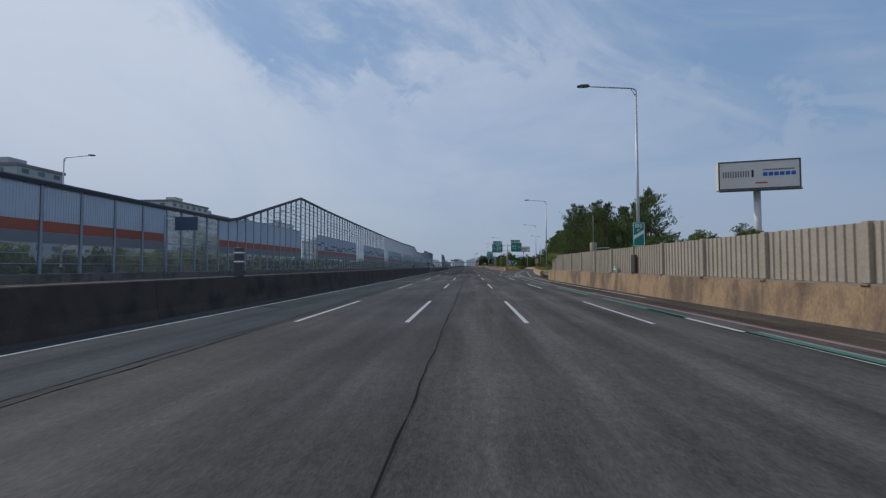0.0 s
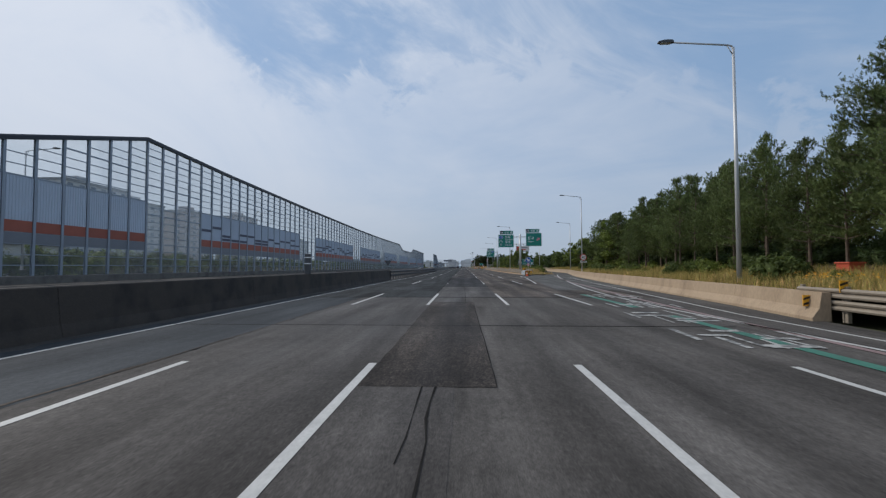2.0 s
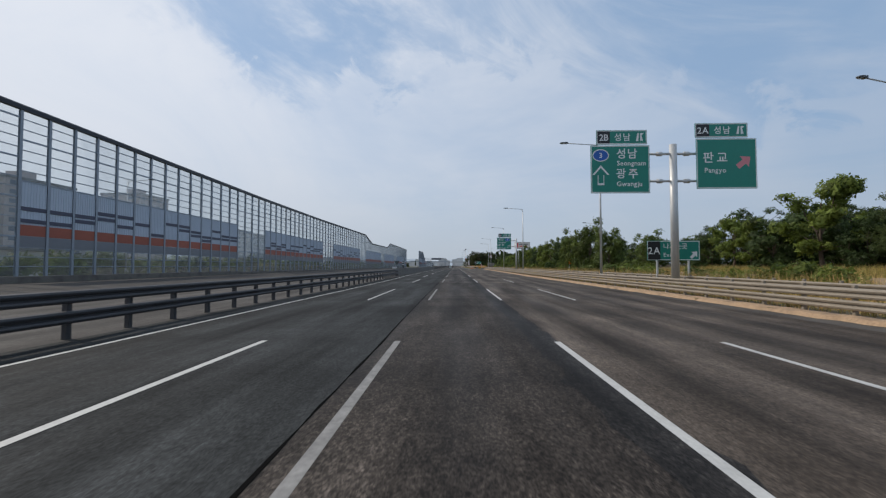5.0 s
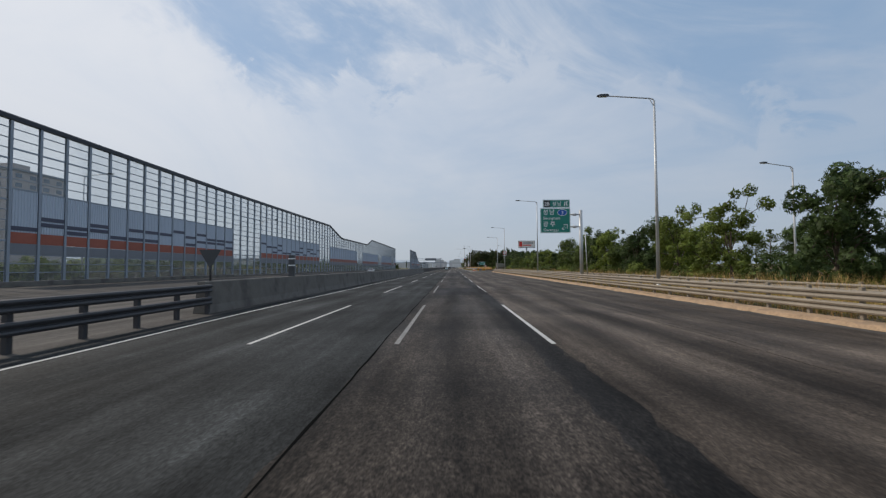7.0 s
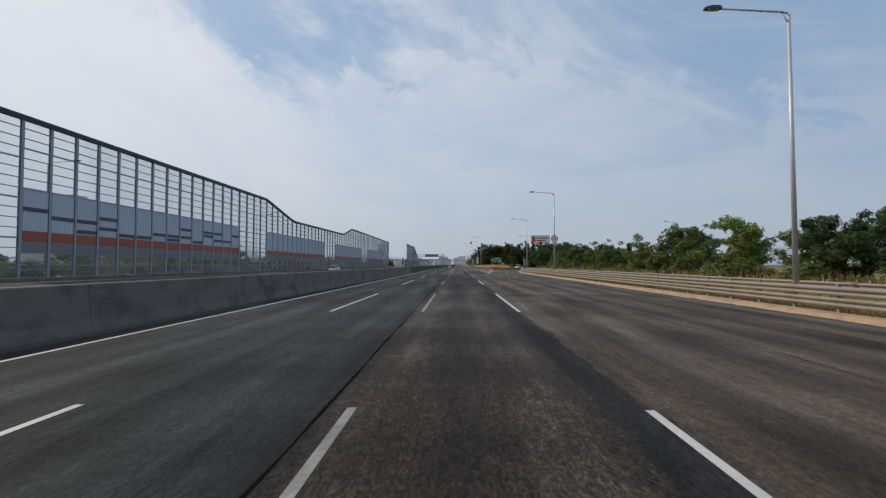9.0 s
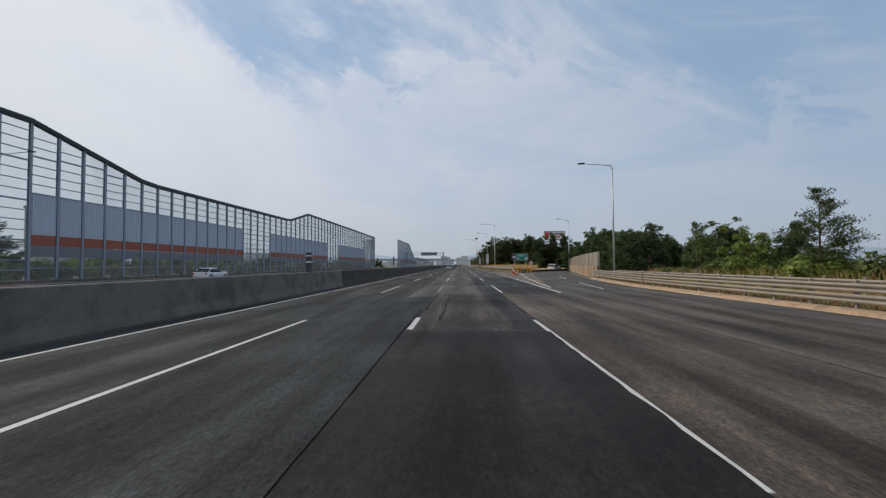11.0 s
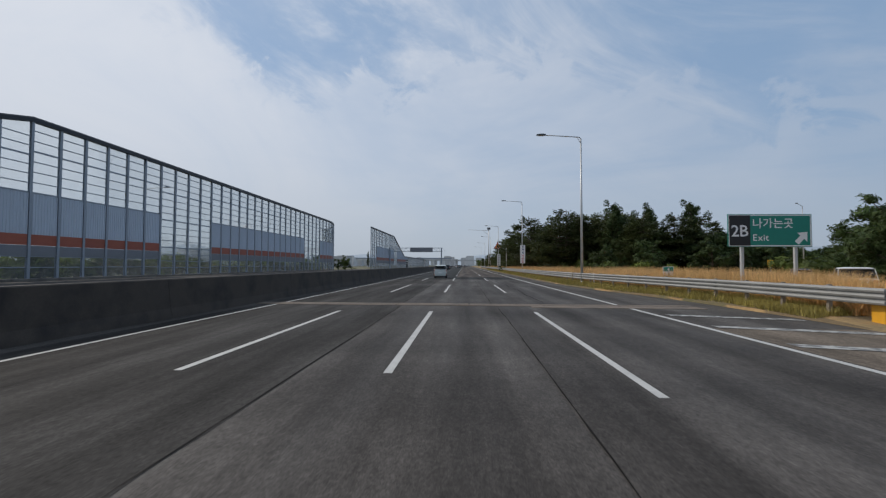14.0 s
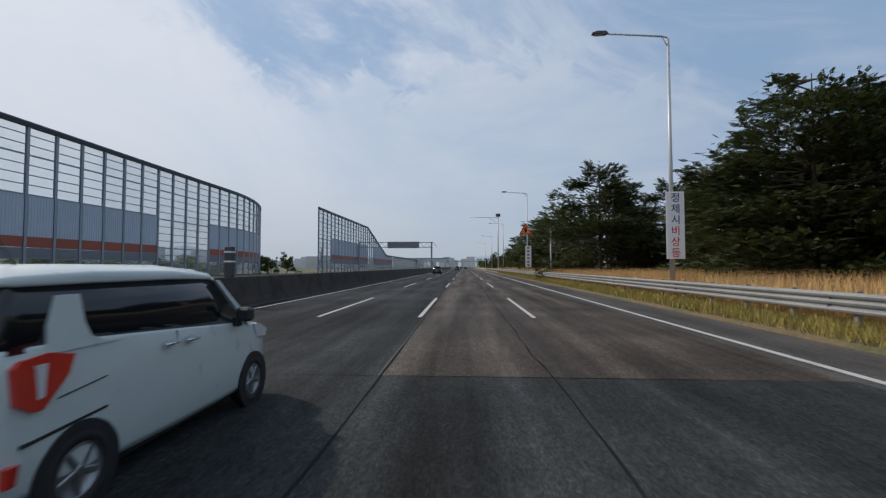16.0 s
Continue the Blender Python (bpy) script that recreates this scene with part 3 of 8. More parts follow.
# resurfaced lanes and strips, as (label, material, x0, x1, y0, y1, height, raggedness)
PATCHES = [
    ("blue-grey asphalt on the inner shoulder", ASPHALT_SHOULDER, -9.4, -5.55, -60.0, 53.4, 0.004, 0.05),
    ("paler grey asphalt in the two inner lanes", ASPHALT_SMOOTH, -5.5, -0.58, -60.0, 53.4, 0.004, 0.01),
    ("blue-grey asphalt on the inner shoulder", ASPHALT_SHOULDER, -9.4, -5.8, 53.5, 84.2, 0.004, 0.05),
    ("paler grey asphalt in the two inner lanes", ASPHALT_GREY, -5.75, -0.3, 53.5, 84.2, 0.004, 0.01),
    ("dusty pale asphalt shoulder beside the wall", ASPHALT_OLD, 7.75, 9.75, -40.0, 53.4, 0.004, 0.06),
    ("dark asphalt patch beside the lane line", ASPHALT_ROUGH, -1.69, 0.30, 66.0, 81.2, 0.0075, 0.012),
    ("grey smooth asphalt in the driving lane", ASPHALT_WORN, -1.88, 1.78, 84.3, 96.8, 0.0075, 0.02),
    ("dark brown ravelled asphalt overlay in the driving lane", ASPHALT_BLACK, -1.9, 1.85, 96.8, 105.0, 0.0075, 0.016),
    ("dark new asphalt overlay in the driving lane", ASPHALT_NEW, -1.84, 1.79, 105.0, 127.0, 0.012, 0.014),
    ("dark brown ravelled asphalt overlay in the driving lane", ASPHALT_ROUGH, -2.12, 1.82, 127.0, 227.9, 0.0075, 0.016),
    ("dark new asphalt overlay in the driving lane", ASPHALT_NEW, -1.70, 1.80, 227.9, 237.2, 0.012, 0.014),
    ("dark brown ravelled asphalt overlay in the driving lane", ASPHALT_ROUGH, -2.10, 1.82, 227.9, 286.0, 0.0075, 0.016),
    ("black ravelled asphalt overlay in the driving lane", ASPHALT_BLACK, -2.05, 1.82, 286.0, 302.5, 0.0075, 0.016),
    ("dark new asphalt overlay in the driving lane", ASPHALT_NEW, -1.88, 1.80, 302.5, 322.9, 0.012, 0.014),
    ("dark brown ravelled asphalt overlay in the driving lane", ASPHALT_ROUGH, -1.76, 1.86, 322.9, 337.1, 0.0075, 0.02),
    ("black tyre-worn strip along the lane line", ASPHALT_BLACK, 1.22, 1.80, 127.2, 227.7, 0.0088, 0.06),
    ("black tyre-worn strip along the lane line", ASPHALT_BLACK, 1.22, 1.80, 237.4, 285.8, 0.0088, 0.06),
    ("black tyre-worn strip along the lane line", ASPHALT_BLACK, 1.05, 1.84, 323.2, 337.0, 0.0088, 0.06),
    ("blue-grey older asphalt in the inner lanes", ASPHALT_MID, -9.4, -1.7, 84.3, 335.0, 0.004, 0.01),
    ("brown worn asphalt overlay beside the driving lane", ASPHALT_OLD, 1.6, 10.4, 84.3, 337.15, 0.004, 0.02),
    ("grey-green asphalt in the inner lanes", ASPHALT_GREEN, -9.4, -3.2, 335.1, 371.4, 0.004, 0.01),
    ("paler grey asphalt in the driving lane", ASPHALT_WORN, -3.15, 0.85, 335.1, 371.4, 0.004, 0.02),
    ("dark blue-grey asphalt beside the lane seam", ASPHALT_SIDE, 0.86, 5.6, 337.2, 370.9, 0.004, 0.015),
    ("worn grey asphalt beside the lane seam", ASPHALT_WORN, 0.76, 5.9, 371.9, 412.2, 0.004, 0.015),
    ("worn grey asphalt beside the lane seam", ASPHALT_WORN, 0.64, 5.7, 413.2, 447.0, 0.004, 0.015),
    ("grey-green asphalt in the inner lanes", ASPHALT_GREEN, -9.4, -3.2, 371.44, 412.68, 0.004, 0.01),
    ("paler grey asphalt in the driving lane", ASPHALT_WORN, -3.15, 0.75, 371.44, 412.68, 0.004, 0.02),
    ("dark square asphalt repair in the inner lane", ASPHALT_NEW, -8.55, -6.8, 387.1, 389.8, 0.0075, 0.04),
    ("grey-green asphalt in the inner lanes", ASPHALT_GREEN, -9.4, -3.3, 412.72, 447.0, 0.004, 0.01),
    ("paler grey asphalt between two cross joints", ASPHALT_WORN, -3.25, 0.63, 412.72, 447.0, 0.004, 0.02),
    ("dark asphalt right after the cross joint", ASPHALT_MID, -9.4, 5.5, 447.2, 456.6, 0.004, 0.02),
    ("blue-grey asphalt in the inner lanes", ASPHALT_MID, -9.4, -1.65, 456.6, 900.0, 0.004, 0.01),
    ("older grey asphalt with brown tinge", ASPHALT_OLD, -1.6, 5.4, 456.6, 900.0, 0.004, 0.02),
]
prnd = random.Random(17)
for label, mat, x0, x1, y0, y1, z, rag in PATCHES:
    rows = []
    for y in steps(y0, y1, 0.45 if y1 - y0 < 110 else 0.8):
        rows.append([(x0 + prnd.gauss(0, rag), y, z), ((x0 + x1) / 2, y + (prnd.gauss(0, rag) if y in (y0, y1) else 0.0), z), (x1 + prnd.gauss(0, rag), y, z)])
    solo("asphalt_patch", sheet(rows), mat, label, "pavement", kind="structure")

# paler ramp paving beside the first gore, and dusty gore before the second exit
GORE1 = along([(92, 6.6), (100, 7.2), (125.6, 9.2), (135, 9.3), (141, 10.9), (150, 15.0)])
bm = sheet([[(GORE1(y) + (EDGE1(y) - GORE1(y)) * k / 4, y, 0.006) for k in range(5)] for y in steps(92, 149, 1.5)])
solo("asphalt_patch", bm, ASPHALT_RAMP, "pale blue-grey asphalt on the exit ramp", "pavement", kind="structure")
GORE2_L, GORE2_R = along([(344, 5.9), (352, 6.0), (365, 6.2), (392, 6.4), (410, 6.2)]), along([(344, 6.2), (361, 8.4), (380, 11.0), (396, 13.4), (406, 13.0)])
bm = sheet([[(GORE2_L(y) + (GORE2_R(y) - GORE2_L(y)) * k / 4, y, 0.006) for k in range(5)] for y in steps(345, 406, 1.5)])
solo("asphalt_patch", bm, ASPHALT_DUST, "brown dusty asphalt in the gore of the exit", "pavement", kind="structure")

# ---- road markings ----
DASHES = [(19.5 + 20 * k, 8.0) for k in range(-3, 4)] + [(102.7, 10.0), (123.5, 10.5), (144, 10), (166, 10), (188.9, 10), (210.5, 10.3), (231, 10.3), (251.5, 10), (272.5, 10), (294.3, 10.4), (315, 10.2), (338.3, 8.8)] + [(358.0, 8.5), (379.3, 8.5), (399.4, 10.5), (421.4, 10.4), (442.2, 9.0)] + [(464.5 + 21.3 * k, 9.0) for k in range(21)]
LANES = along([(0, 1.8), (330, 1.8), (338, 2.08), (356, 2.02), (600, 2.0)])
marks = tagged(new("lane_marking"), "white painted broken lane lines on asphalt", "road marking", kind="structure")
for y0, ln in DASHES:
    for x in (-5.2, -1.78, None, 5.45):
        if x == 5.45 and y0 > 205:
            continue
        if x == -1.78 and y0 in (315, 123.5):
            continue
        if x == -1.78 and 90 < y0 < 340:
            mat = PAINT_OLD
        else:
            mat = PAINT_W
        xx = LANES(y0) if x is None else x + (0.38 if x == -5.2 and 120 < y0 < 200 else 0.0)
        part("dash", strip(xx, y0 + (1.1 if y0 == 399.4 and x is not None else 0.0), y0 + (ln if x != -1.78 or y0 not in (102.7, 294.3) else (2.4 if y0 == 102.7 else 8.1)), 0.14 if not 150 < y0 < 345 else 0.115, 0.010), mat, marks)
bm = strip(along([(-60, -8.75), (108, -8.8), (124, -8.4), (134, -8.2), (196, -8.15), (207, -8.35), (220, -8.7), (1200, -8.75)]), -60, 1200, 0.12, 0.008, d=6)
solo("edge_line", bm, PAINT_W, "white solid edge line beside the median", "road marking", kind="structure")
bm = strip(along([(340, 5.5), (352, 5.8), (365, 6.0), (392, 6.2), (446, 5.8), (600, 6.0)]), 338, 1200, 0.17, 0.008)
solo("edge_line", bm, PAINT_W, "white solid edge line beside the verge", "road marking", kind="structure")

# ---- median barrier ----
MED_X = -10.2
MED_PROFILE = [(0.33, 0.0), (0.31, 0.10), (0.25, 0.32), (0.15, 1.22), (0.12, 1.25), (-0.12, 1.25), (-0.15, 1.22), (-0.25, 0.32), (-0.31, 0.10), (-0.33, 0.0)]
med = thing("median_barrier", "grey weathered concrete median barrier with stained face", "barrier", kind="structure")
for a, b in ((-40, 118.6), (217.3, 760)):
    y = a
    while y < b - 0.1:
        e = min(b, y + 10.0)
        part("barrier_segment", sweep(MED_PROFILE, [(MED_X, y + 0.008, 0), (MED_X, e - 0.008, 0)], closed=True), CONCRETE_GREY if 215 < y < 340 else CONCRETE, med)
        y = e

# ---- noise barrier across the far carriageway ----
WX = -43.0
WALL_TOP = along([(-40, 10.4), (44, 10.15), (80, 9.85), (84.5, 9.9), (117.3, 18.95), (139, 18.2), (176, 17.4), (241, 16.4), (283, 16.1), (353.7, 16.2), (370.4, 12.8), (421.5, 12.9), (434.8, 15.9), (473, 15.7), (521, 15.35), (560, 15.2)])
WALL_BASE = along([(0, 0.9), (140, 0.6), (270, 0.0), (600, 0.0)])
WALL_DZ = along([(0, 1.9), (48, 1.7), (116, 1.55), (141, 1.5), (269, 0.55), (432, 0.0), (560, 0.0)])
BAY = 56.0 / 18


def wall_x(y):
    """The barrier bends away from the road at its far end."""
    return WX - max(0.0, y - 528) ** 2 * 0.0095


post_mesh = {}


def h_post(h):
    key = round(h * 4) / 4
    if key not in post_mesh:
        bm = bmesh.new()
        half = [(0.13, -0.14), (0.13, 0.14), (0.11, 0.14), (0.11, 0.012), (-0.11, 0.012), (-0.11, 0.14), (-0.13, 0.14)]
        prof = half + [(-x, -y) for x, y in half[1:] if (-x, -y) != half[0]]
        lo, hi = [[bm.verts.new((x, y, z)) for x, y in prof] for z in (0, 1)]
        for i in range(len(prof)):
            bm.faces.new((lo[i], lo[(i + 1) % len(prof)], hi[(i + 1) % len(prof)], hi[i]))
        bm.faces.new(lo[::-1]), bm.faces.new(hi)
        post_mesh[key] = mesh_of("post", bm, STEEL)
    return post_mesh[key]


transom_mesh = {}


def transom(ln, thick):
    key = (round(ln, 2), thick)
    if key not in transom_mesh:
        transom_mesh[key] = mesh_of("transom", box(-0.05, 0.05, 0.0, ln, -thick / 2, thick / 2), STEEL)
    return transom_mesh[key]


def ribbed(y0, y1, z0, z1, pitch, deep, x=0.0, bm=None):
    """A sheet with upright ribs, facing +x, closed behind."""
    bm = bm or bmesh.new()
    n = max(2, int(round((y1 - y0) / pitch)))
    prof = []
    for i in range(n):
        a = y0 + (y1 - y0) * i / n
        w = (y1 - y0) / n
        prof += [(x, a), (x, a + w * 0.45), (x + deep, a + w * 0.55), (x + deep, a + w * 0.9)]
    prof.append((x, y1))
    prof += [(x - 0.1, y1), (x - 0.1, y0)]
    lo = [bm.verts.new((px, py, z0)) for px, py in prof]
    hi = [bm.verts.new((px, py, z1)) for px, py in prof]
    n = len(prof)
    for i in range(n):
        j = (i + 1) % n
        bm.faces.new((lo[i], lo[j], hi[j], hi[i]))
    bm.faces.new(lo[::-1]), bm.faces.new(hi)
    return bm


panel_mesh = {}


def ribbed_panel(ln, h, mat):
    key = (round(ln, 2), round(h, 2), mat.name)
    if key not in panel_mesh:
        panel_mesh[key] = mesh_of("panel", ribbed(0, ln, 0, h, 0.32, 0.05), mat)
    return panel_mesh[key]


def flat_panel(ln, h, mat):
    key = (round(ln, 2), round(h, 2), mat.name, 1)
    if key not in panel_mesh:
        panel_mesh[key] = mesh_of("panel", box(-0.06, 0.06, 0.02, ln - 0.02, 0.01, h - 0.01, bevel=0.008), mat)
    return panel_mesh[key]


def wall_section(y0, nbays, bay, opaque, dashes, rnd):
    """A run of the barrier: posts, transoms, clear sheets and, in opaque bays, coloured panels."""
    th = thing("noise_barrier", "tall noise barrier of clear sheets with blue-grey and red panels", "noise barrier", "noise barrier runs")
    kerb, cap = bmesh.new(), bmesh.new()
    ys = [y0 + bay * i for i in range(nbays + 1)]
    dz0 = WALL_DZ(ys[0])
    base = 0.25 + dz0 * 0.35
    sweep([(0.25, -0.1), (0.25, base - 0.04), (0.21, base), (-0.21, base), (-0.25, base - 0.04), (-0.25, -0.1)], [(wall_x(y), y, 0) for y in ys], closed=True, bm=kerb)
    part("kerb", kerb, CONCRETE_GREY, th)
    sweep([(0.22, -0.2), (0.22, 0.2), (0.1, 0.34), (-0.1, 0.34), (-0.22, 0.2), (-0.22, -0.2)], [(wall_x(y), y, WALL_TOP(y)) for y in ys], closed=True, bm=cap)
    part("cap", cap, DARK_CAP, th)
    pat = rnd.choice
    for i, y in enumerate(ys[:-1]):
        top, top2, dz = WALL_TOP(y), WALL_TOP(y + bay), WALL_DZ(y)
        low = min(top, top2)
        turn = math.degrees(math.atan2(wall_x(y) - wall_x(y + bay), bay))
        at = lambda z, dy=0.0, sc=1.0: pose(wall_x(y), y, z, 0, 0, turn) @ Matrix.Translation((0, dy, 0)) @ Matrix.Diagonal((1, 1, sc, 1))
        part("post", h_post(top - base), STEEL, th, m=Matrix.Translation((wall_x(y), y, base)) @ Matrix.Diagonal((1, 1, top - base, 1)))
        ln = bay - 0.28
        g0, g1, r1, w1 = base, 2.45 + dz * 0.95, 4.62 + dz * 1.0, 8.72 + dz * 1.15
        w1 = min(w1, low - 0.25)
        levels = []
        if i in opaque:
            step3 = (r1 - g1) / 2
            part("panel", flat_panel(ln, round(step3, 1), GREY_PANEL), GREY_PANEL, th, m=at(g1, 0.14, step3 / round(step3, 1)))
            part("panel", flat_panel(ln, round(step3, 1), RED_PANEL), RED_PANEL, th, m=at(g1 + step3, 0.14, step3 / round(step3, 1)))
            hh = w1 - r1
            part("panel", ribbed_panel(ln, round(hh, 1), WHITE_PANEL), WHITE_PANEL, th, m=at(r1, 0.14, hh / round(hh, 1)))
            if dashes:
                for k in range(pat((1, 2, 2))):
                    part("stripe", flat_panel(ln, 0.42, NAVY_PANEL), NAVY_PANEL, th, m=pose(0.03, 0, 0) @ at(r1 + hh * pat((0.04, 0.18, 0.32, 0.47)) , 0.14))
            clear = [(g0, g1), (w1, None)]
        else:
            clear = [(g0, None)]
        for a, b in clear:
            bm = bmesh.new()
            e0, e1 = (b, b) if b else (top - 0.1, top2 - 0.1)
            q = [bm.verts.new(p) for p in ((-0.008, 0.13, a), (-0.008, bay - 0.13, a), (-0.008, bay - 0.13, e1), (-0.008, 0.13, e0), (0.008, 0.13, a), (0.008, bay - 0.13, a), (0.008, bay - 0.13, e1), (0.008, 0.13, e0))]
            for f in ((0, 3, 2, 1), (4, 5, 6, 7), (0, 1, 5, 4), (1, 2, 6, 5), (2, 3, 7, 6), (3, 0, 4, 7)):
                bm.faces.new([q[v] for v in f])
            ob = part("pane", bm, PANE, th, m=pose(wall_x(y), y, 0, 0, 0, turn))
            ob.visible_shadow = False
            end = b if b else low
            n = max(1, int(round((end - a) / 0.98)))
            for k in range(0 if b is None and a > g0 else 1, n + (1 if b else 0)):
                z = a + (end - a) * k / n
                if z > low - 0.2:
                    continue
                part("transom", transom(ln, 0.16 if k % 4 == 0 else 0.085), STEEL, th, m=at(z, 0.14))
    return th


wrnd = random.Random(4)
wall_section(66.9 - 18 * 4.66, 18, 4.66, range(0, 20), False, wrnd)
wall_section(66.9, 4, 13.1 / 4, [], False, wrnd)
wall_section(80.0, 12, BAY, range(0, 20), False, wrnd)
for k in range(7):
    s = 117.37 + 56.0 * k
    n = 18 if k < 6 else 36
    wall_section(s, n, BAY, [i for i in range(n) if i % 18 >= 4], k < 4, wrnd)

# second barrier farther on
W2 = along([(549, 15.0), (601, 15.0), (638, 6.2), (820, 6.2)])
WALL_TOP = W2
WX = -33.6
WALL_DZ = along([(0, 0.0), (900, 0.0)])


def wall_x(y):
    return WX


for s in (549.5, 601.0):
    wall_section(s, 16, 3.2, range(3, 16), False, wrnd)
wall_section(652.2, 20, 8.0, [], False, wrnd)

# ---- wall with panels beside the first exit ----
def panel_wall(points, ledge, top, step_end, name_label):
    """A concrete foot with ribbed panels between posts on top, along (x, y) points."""
    th = thing("roadside_wall", name_label, "noise barrier")
    n = 3.95
    ys = steps(points[0][0], points[-1][0], n)
    fx = along(points)
    for a, b in zip(ys, ys[1:]):
        foot = sweep([(-0.22, -0.05), (-0.20, 0.15), (-0.14, ledge), (0.25, ledge), (0.25, -0.05)], [(fx(a), a + 0.006, 0), (fx(b), b - 0.006, 0)], closed=True)
        part("foot_segment", foot, CONCRETE_WARM, th)
        turn = math.degrees(math.atan2(fx(a) - fx(b), b - a))
        m = pose(fx(a) + 0.02, a, ledge + 0.06, 0, 0, turn)
        h = top - ledge - 0.06 - (0.35 if b > step_end else 0.0)
        e = a + 2.3 if b > step_end + 1.5 and step_end < 900 else b
        bm = ribbed(-e + a + 0.09, -0.09, 0, h, 0.30, 0.05)
        bmesh.ops.rotate(bm, verts=bm.verts[:], cent=(0, 0, 0), matrix=Matrix.Rotation(math.pi, 3, "Z"))
        part("panel", bm, BEIGE_PANEL, th, m=m)
        part("post", box(-0.13, 0.13, -0.1, 0.1, 0, h + 0.03, bevel=0.01), BEIGE_PANEL, th, m=m)
        bm = box(-0.2, 0.2, -0.14, 0.14, 0, 0.05)
        part("base_plate", bm, STEEL_RAIL, th, m=pose(fx(a) - 0.0, a, ledge))
        rail = box(-0.12, 0.10, 0.1, b - a - 0.1, 0, 0.05)
        part("sill_rail", rail, STEEL_RAIL, th, m=pose(fx(a) - 0.02, a, ledge, 0, 0, turn))
    return th


panel_wall([(-40, 11.3), (18, 10.7), (27, 10.4), (45, 10.0), (61.5, 10.0)], 1.17, 2.85, 58.5, "beige ribbed noise panels on a stained ochre concrete wall")
panel_wall([(364, 15.7), (376, 17.5), (390, 20.4), (402, 22.8), (417.3, 25.7)], 1.45, 3.1, 999, "grey-beige noise panels on a pale stained concrete wall")

# ---- concrete barrier along the first exit ramp ----
BAR = [(11.1, 74), (12.2, 81), (14.3, 101), (16.8, 120), (18.8, 135), (21.9, 151), (25.6, 170), (28.2, 200), (30.0, 241), (34.6, 285), (45.8, 330)]
th = thing("ramp_barrier", "ochre sunlit concrete safety barrier along the exit ramp", "barrier", kind="structure")
bx = along([(y, x) for x, y in BAR])
ys = steps(74, 330, 6)
for a, b in zip(ys, ys[1:]):
    part("barrier_segment", sweep([(-0.4, 0.0), (-0.4, 0.1), (-0.2, 0.4), (-0.12, 0.9), (0.12, 0.9), (0.12, 0.0)], [(bx(a), a + 0.006, 0), (bx(b), b - 0.006, 0)], closed=True), RAMP_CONCRETE, th)

# ---- guard rails ----
W_BEAM = [(0.0, 0.0), (0.055, 0.02), (0.075, 0.07), (0.055, 0.115), (0.0, 0.14), (0.0, 0.17), (0.055, 0.195), (0.075, 0.245), (0.055, 0.29), (0.0, 0.31)]
THRIE = W_BEAM + [(o, h + 0.34) for o, h in W_BEAM[:5]]
# Median posts share the rail colour that has shade painted in.
dark_post = mesh_of("rail_post", box(-0.07, 0.07, -0.07, 0.07, 0, 1.0, bevel=0.008), RAIL_DARK)
rail_post = mesh_of("rail_post", box(-0.06, 0.06, -0.06, 0.06, 0, 1.0, bevel=0.008), STEEL_RAIL)


def guard_rail(points, z0, rows, label, post_h, gap=2.0, side=-1, base=0.0, mat=None, waves=2, pitch=0.37):
    """W-beams on posts along (y, x) points; the beams stand out on the given side."""
    mat = mat or STEEL_RAIL
    th = thing("guard_rail", label, "guard rail", "guard rails")
    fx = along(points)
    a, b = points[0][0], points[-1][0]
    ys = steps(a, b, gap)
    for r in range(rows):
        ss = steps(a, b, 4 * gap)
        for p, q in zip(ss, ss[1:]):
            prof = [(side * (0.1 + o), z0 + r * pitch + h) for o, h in (W_BEAM if waves == 2 else THRIE)]
            prof += [(side * 0.095, h) for _, h in reversed(prof[-1:] + prof[:1])]
            part("beam", sweep(prof, [(fx(p), p, base), (fx(q), q + 0.05, base)], closed=True), mat, th)
    for y in ys:
        part("rail_post", dark_post if mat is RAIL_DARK else rail_post, mat, th, m=Matrix.Translation((fx(y), y, base)) @ Matrix.Diagonal((1, 1, post_h, 1)))
    return th


guard_rail([(60, 10.7), (68, 11.0), (75.5, 11.5)], 0.35, 2, "double grey steel guard rail closing the gap beside the wall", 1.1)
guard_rail([(152, 11.9), (180, 11.6), (213, 11.6), (245, 12.0), (314, 12.9), (345, 13.1), (363, 14.9)], 0.20, 2, "weathered pale steel double-beam guard rail on the verge", 0.98, base=0.12)
guard_rail([(156, 14.6), (170, 15.2), (190, 15.3), (245, 15.6), (314, 15.9), (345, 15.7), (360, 16.2)], 0.55, 1, "second pale steel guard rail behind the verge", 0.95, base=0.15)
guard_rail([(406.3, 11.15), (413, 11.0), (418, 10.5), (424, 9.6), (432, 8.8), (445, 8.6), (500, 8.7), (640, 8.7)], 0.36, 1, "grey steel three-wave guard rail above dry grass", 0.88, base=0.26, waves=3, mat=RAIL_GREY)
guard_rail([(118.6, -9.95), (130, -9.6), (200, -9.55), (217.3, -9.95)], 0.36, 2, "weathered double steel guard rail in the median opening, shade in its colour", 1.12, side=1, mat=RAIL_DARK, pitch=0.47)

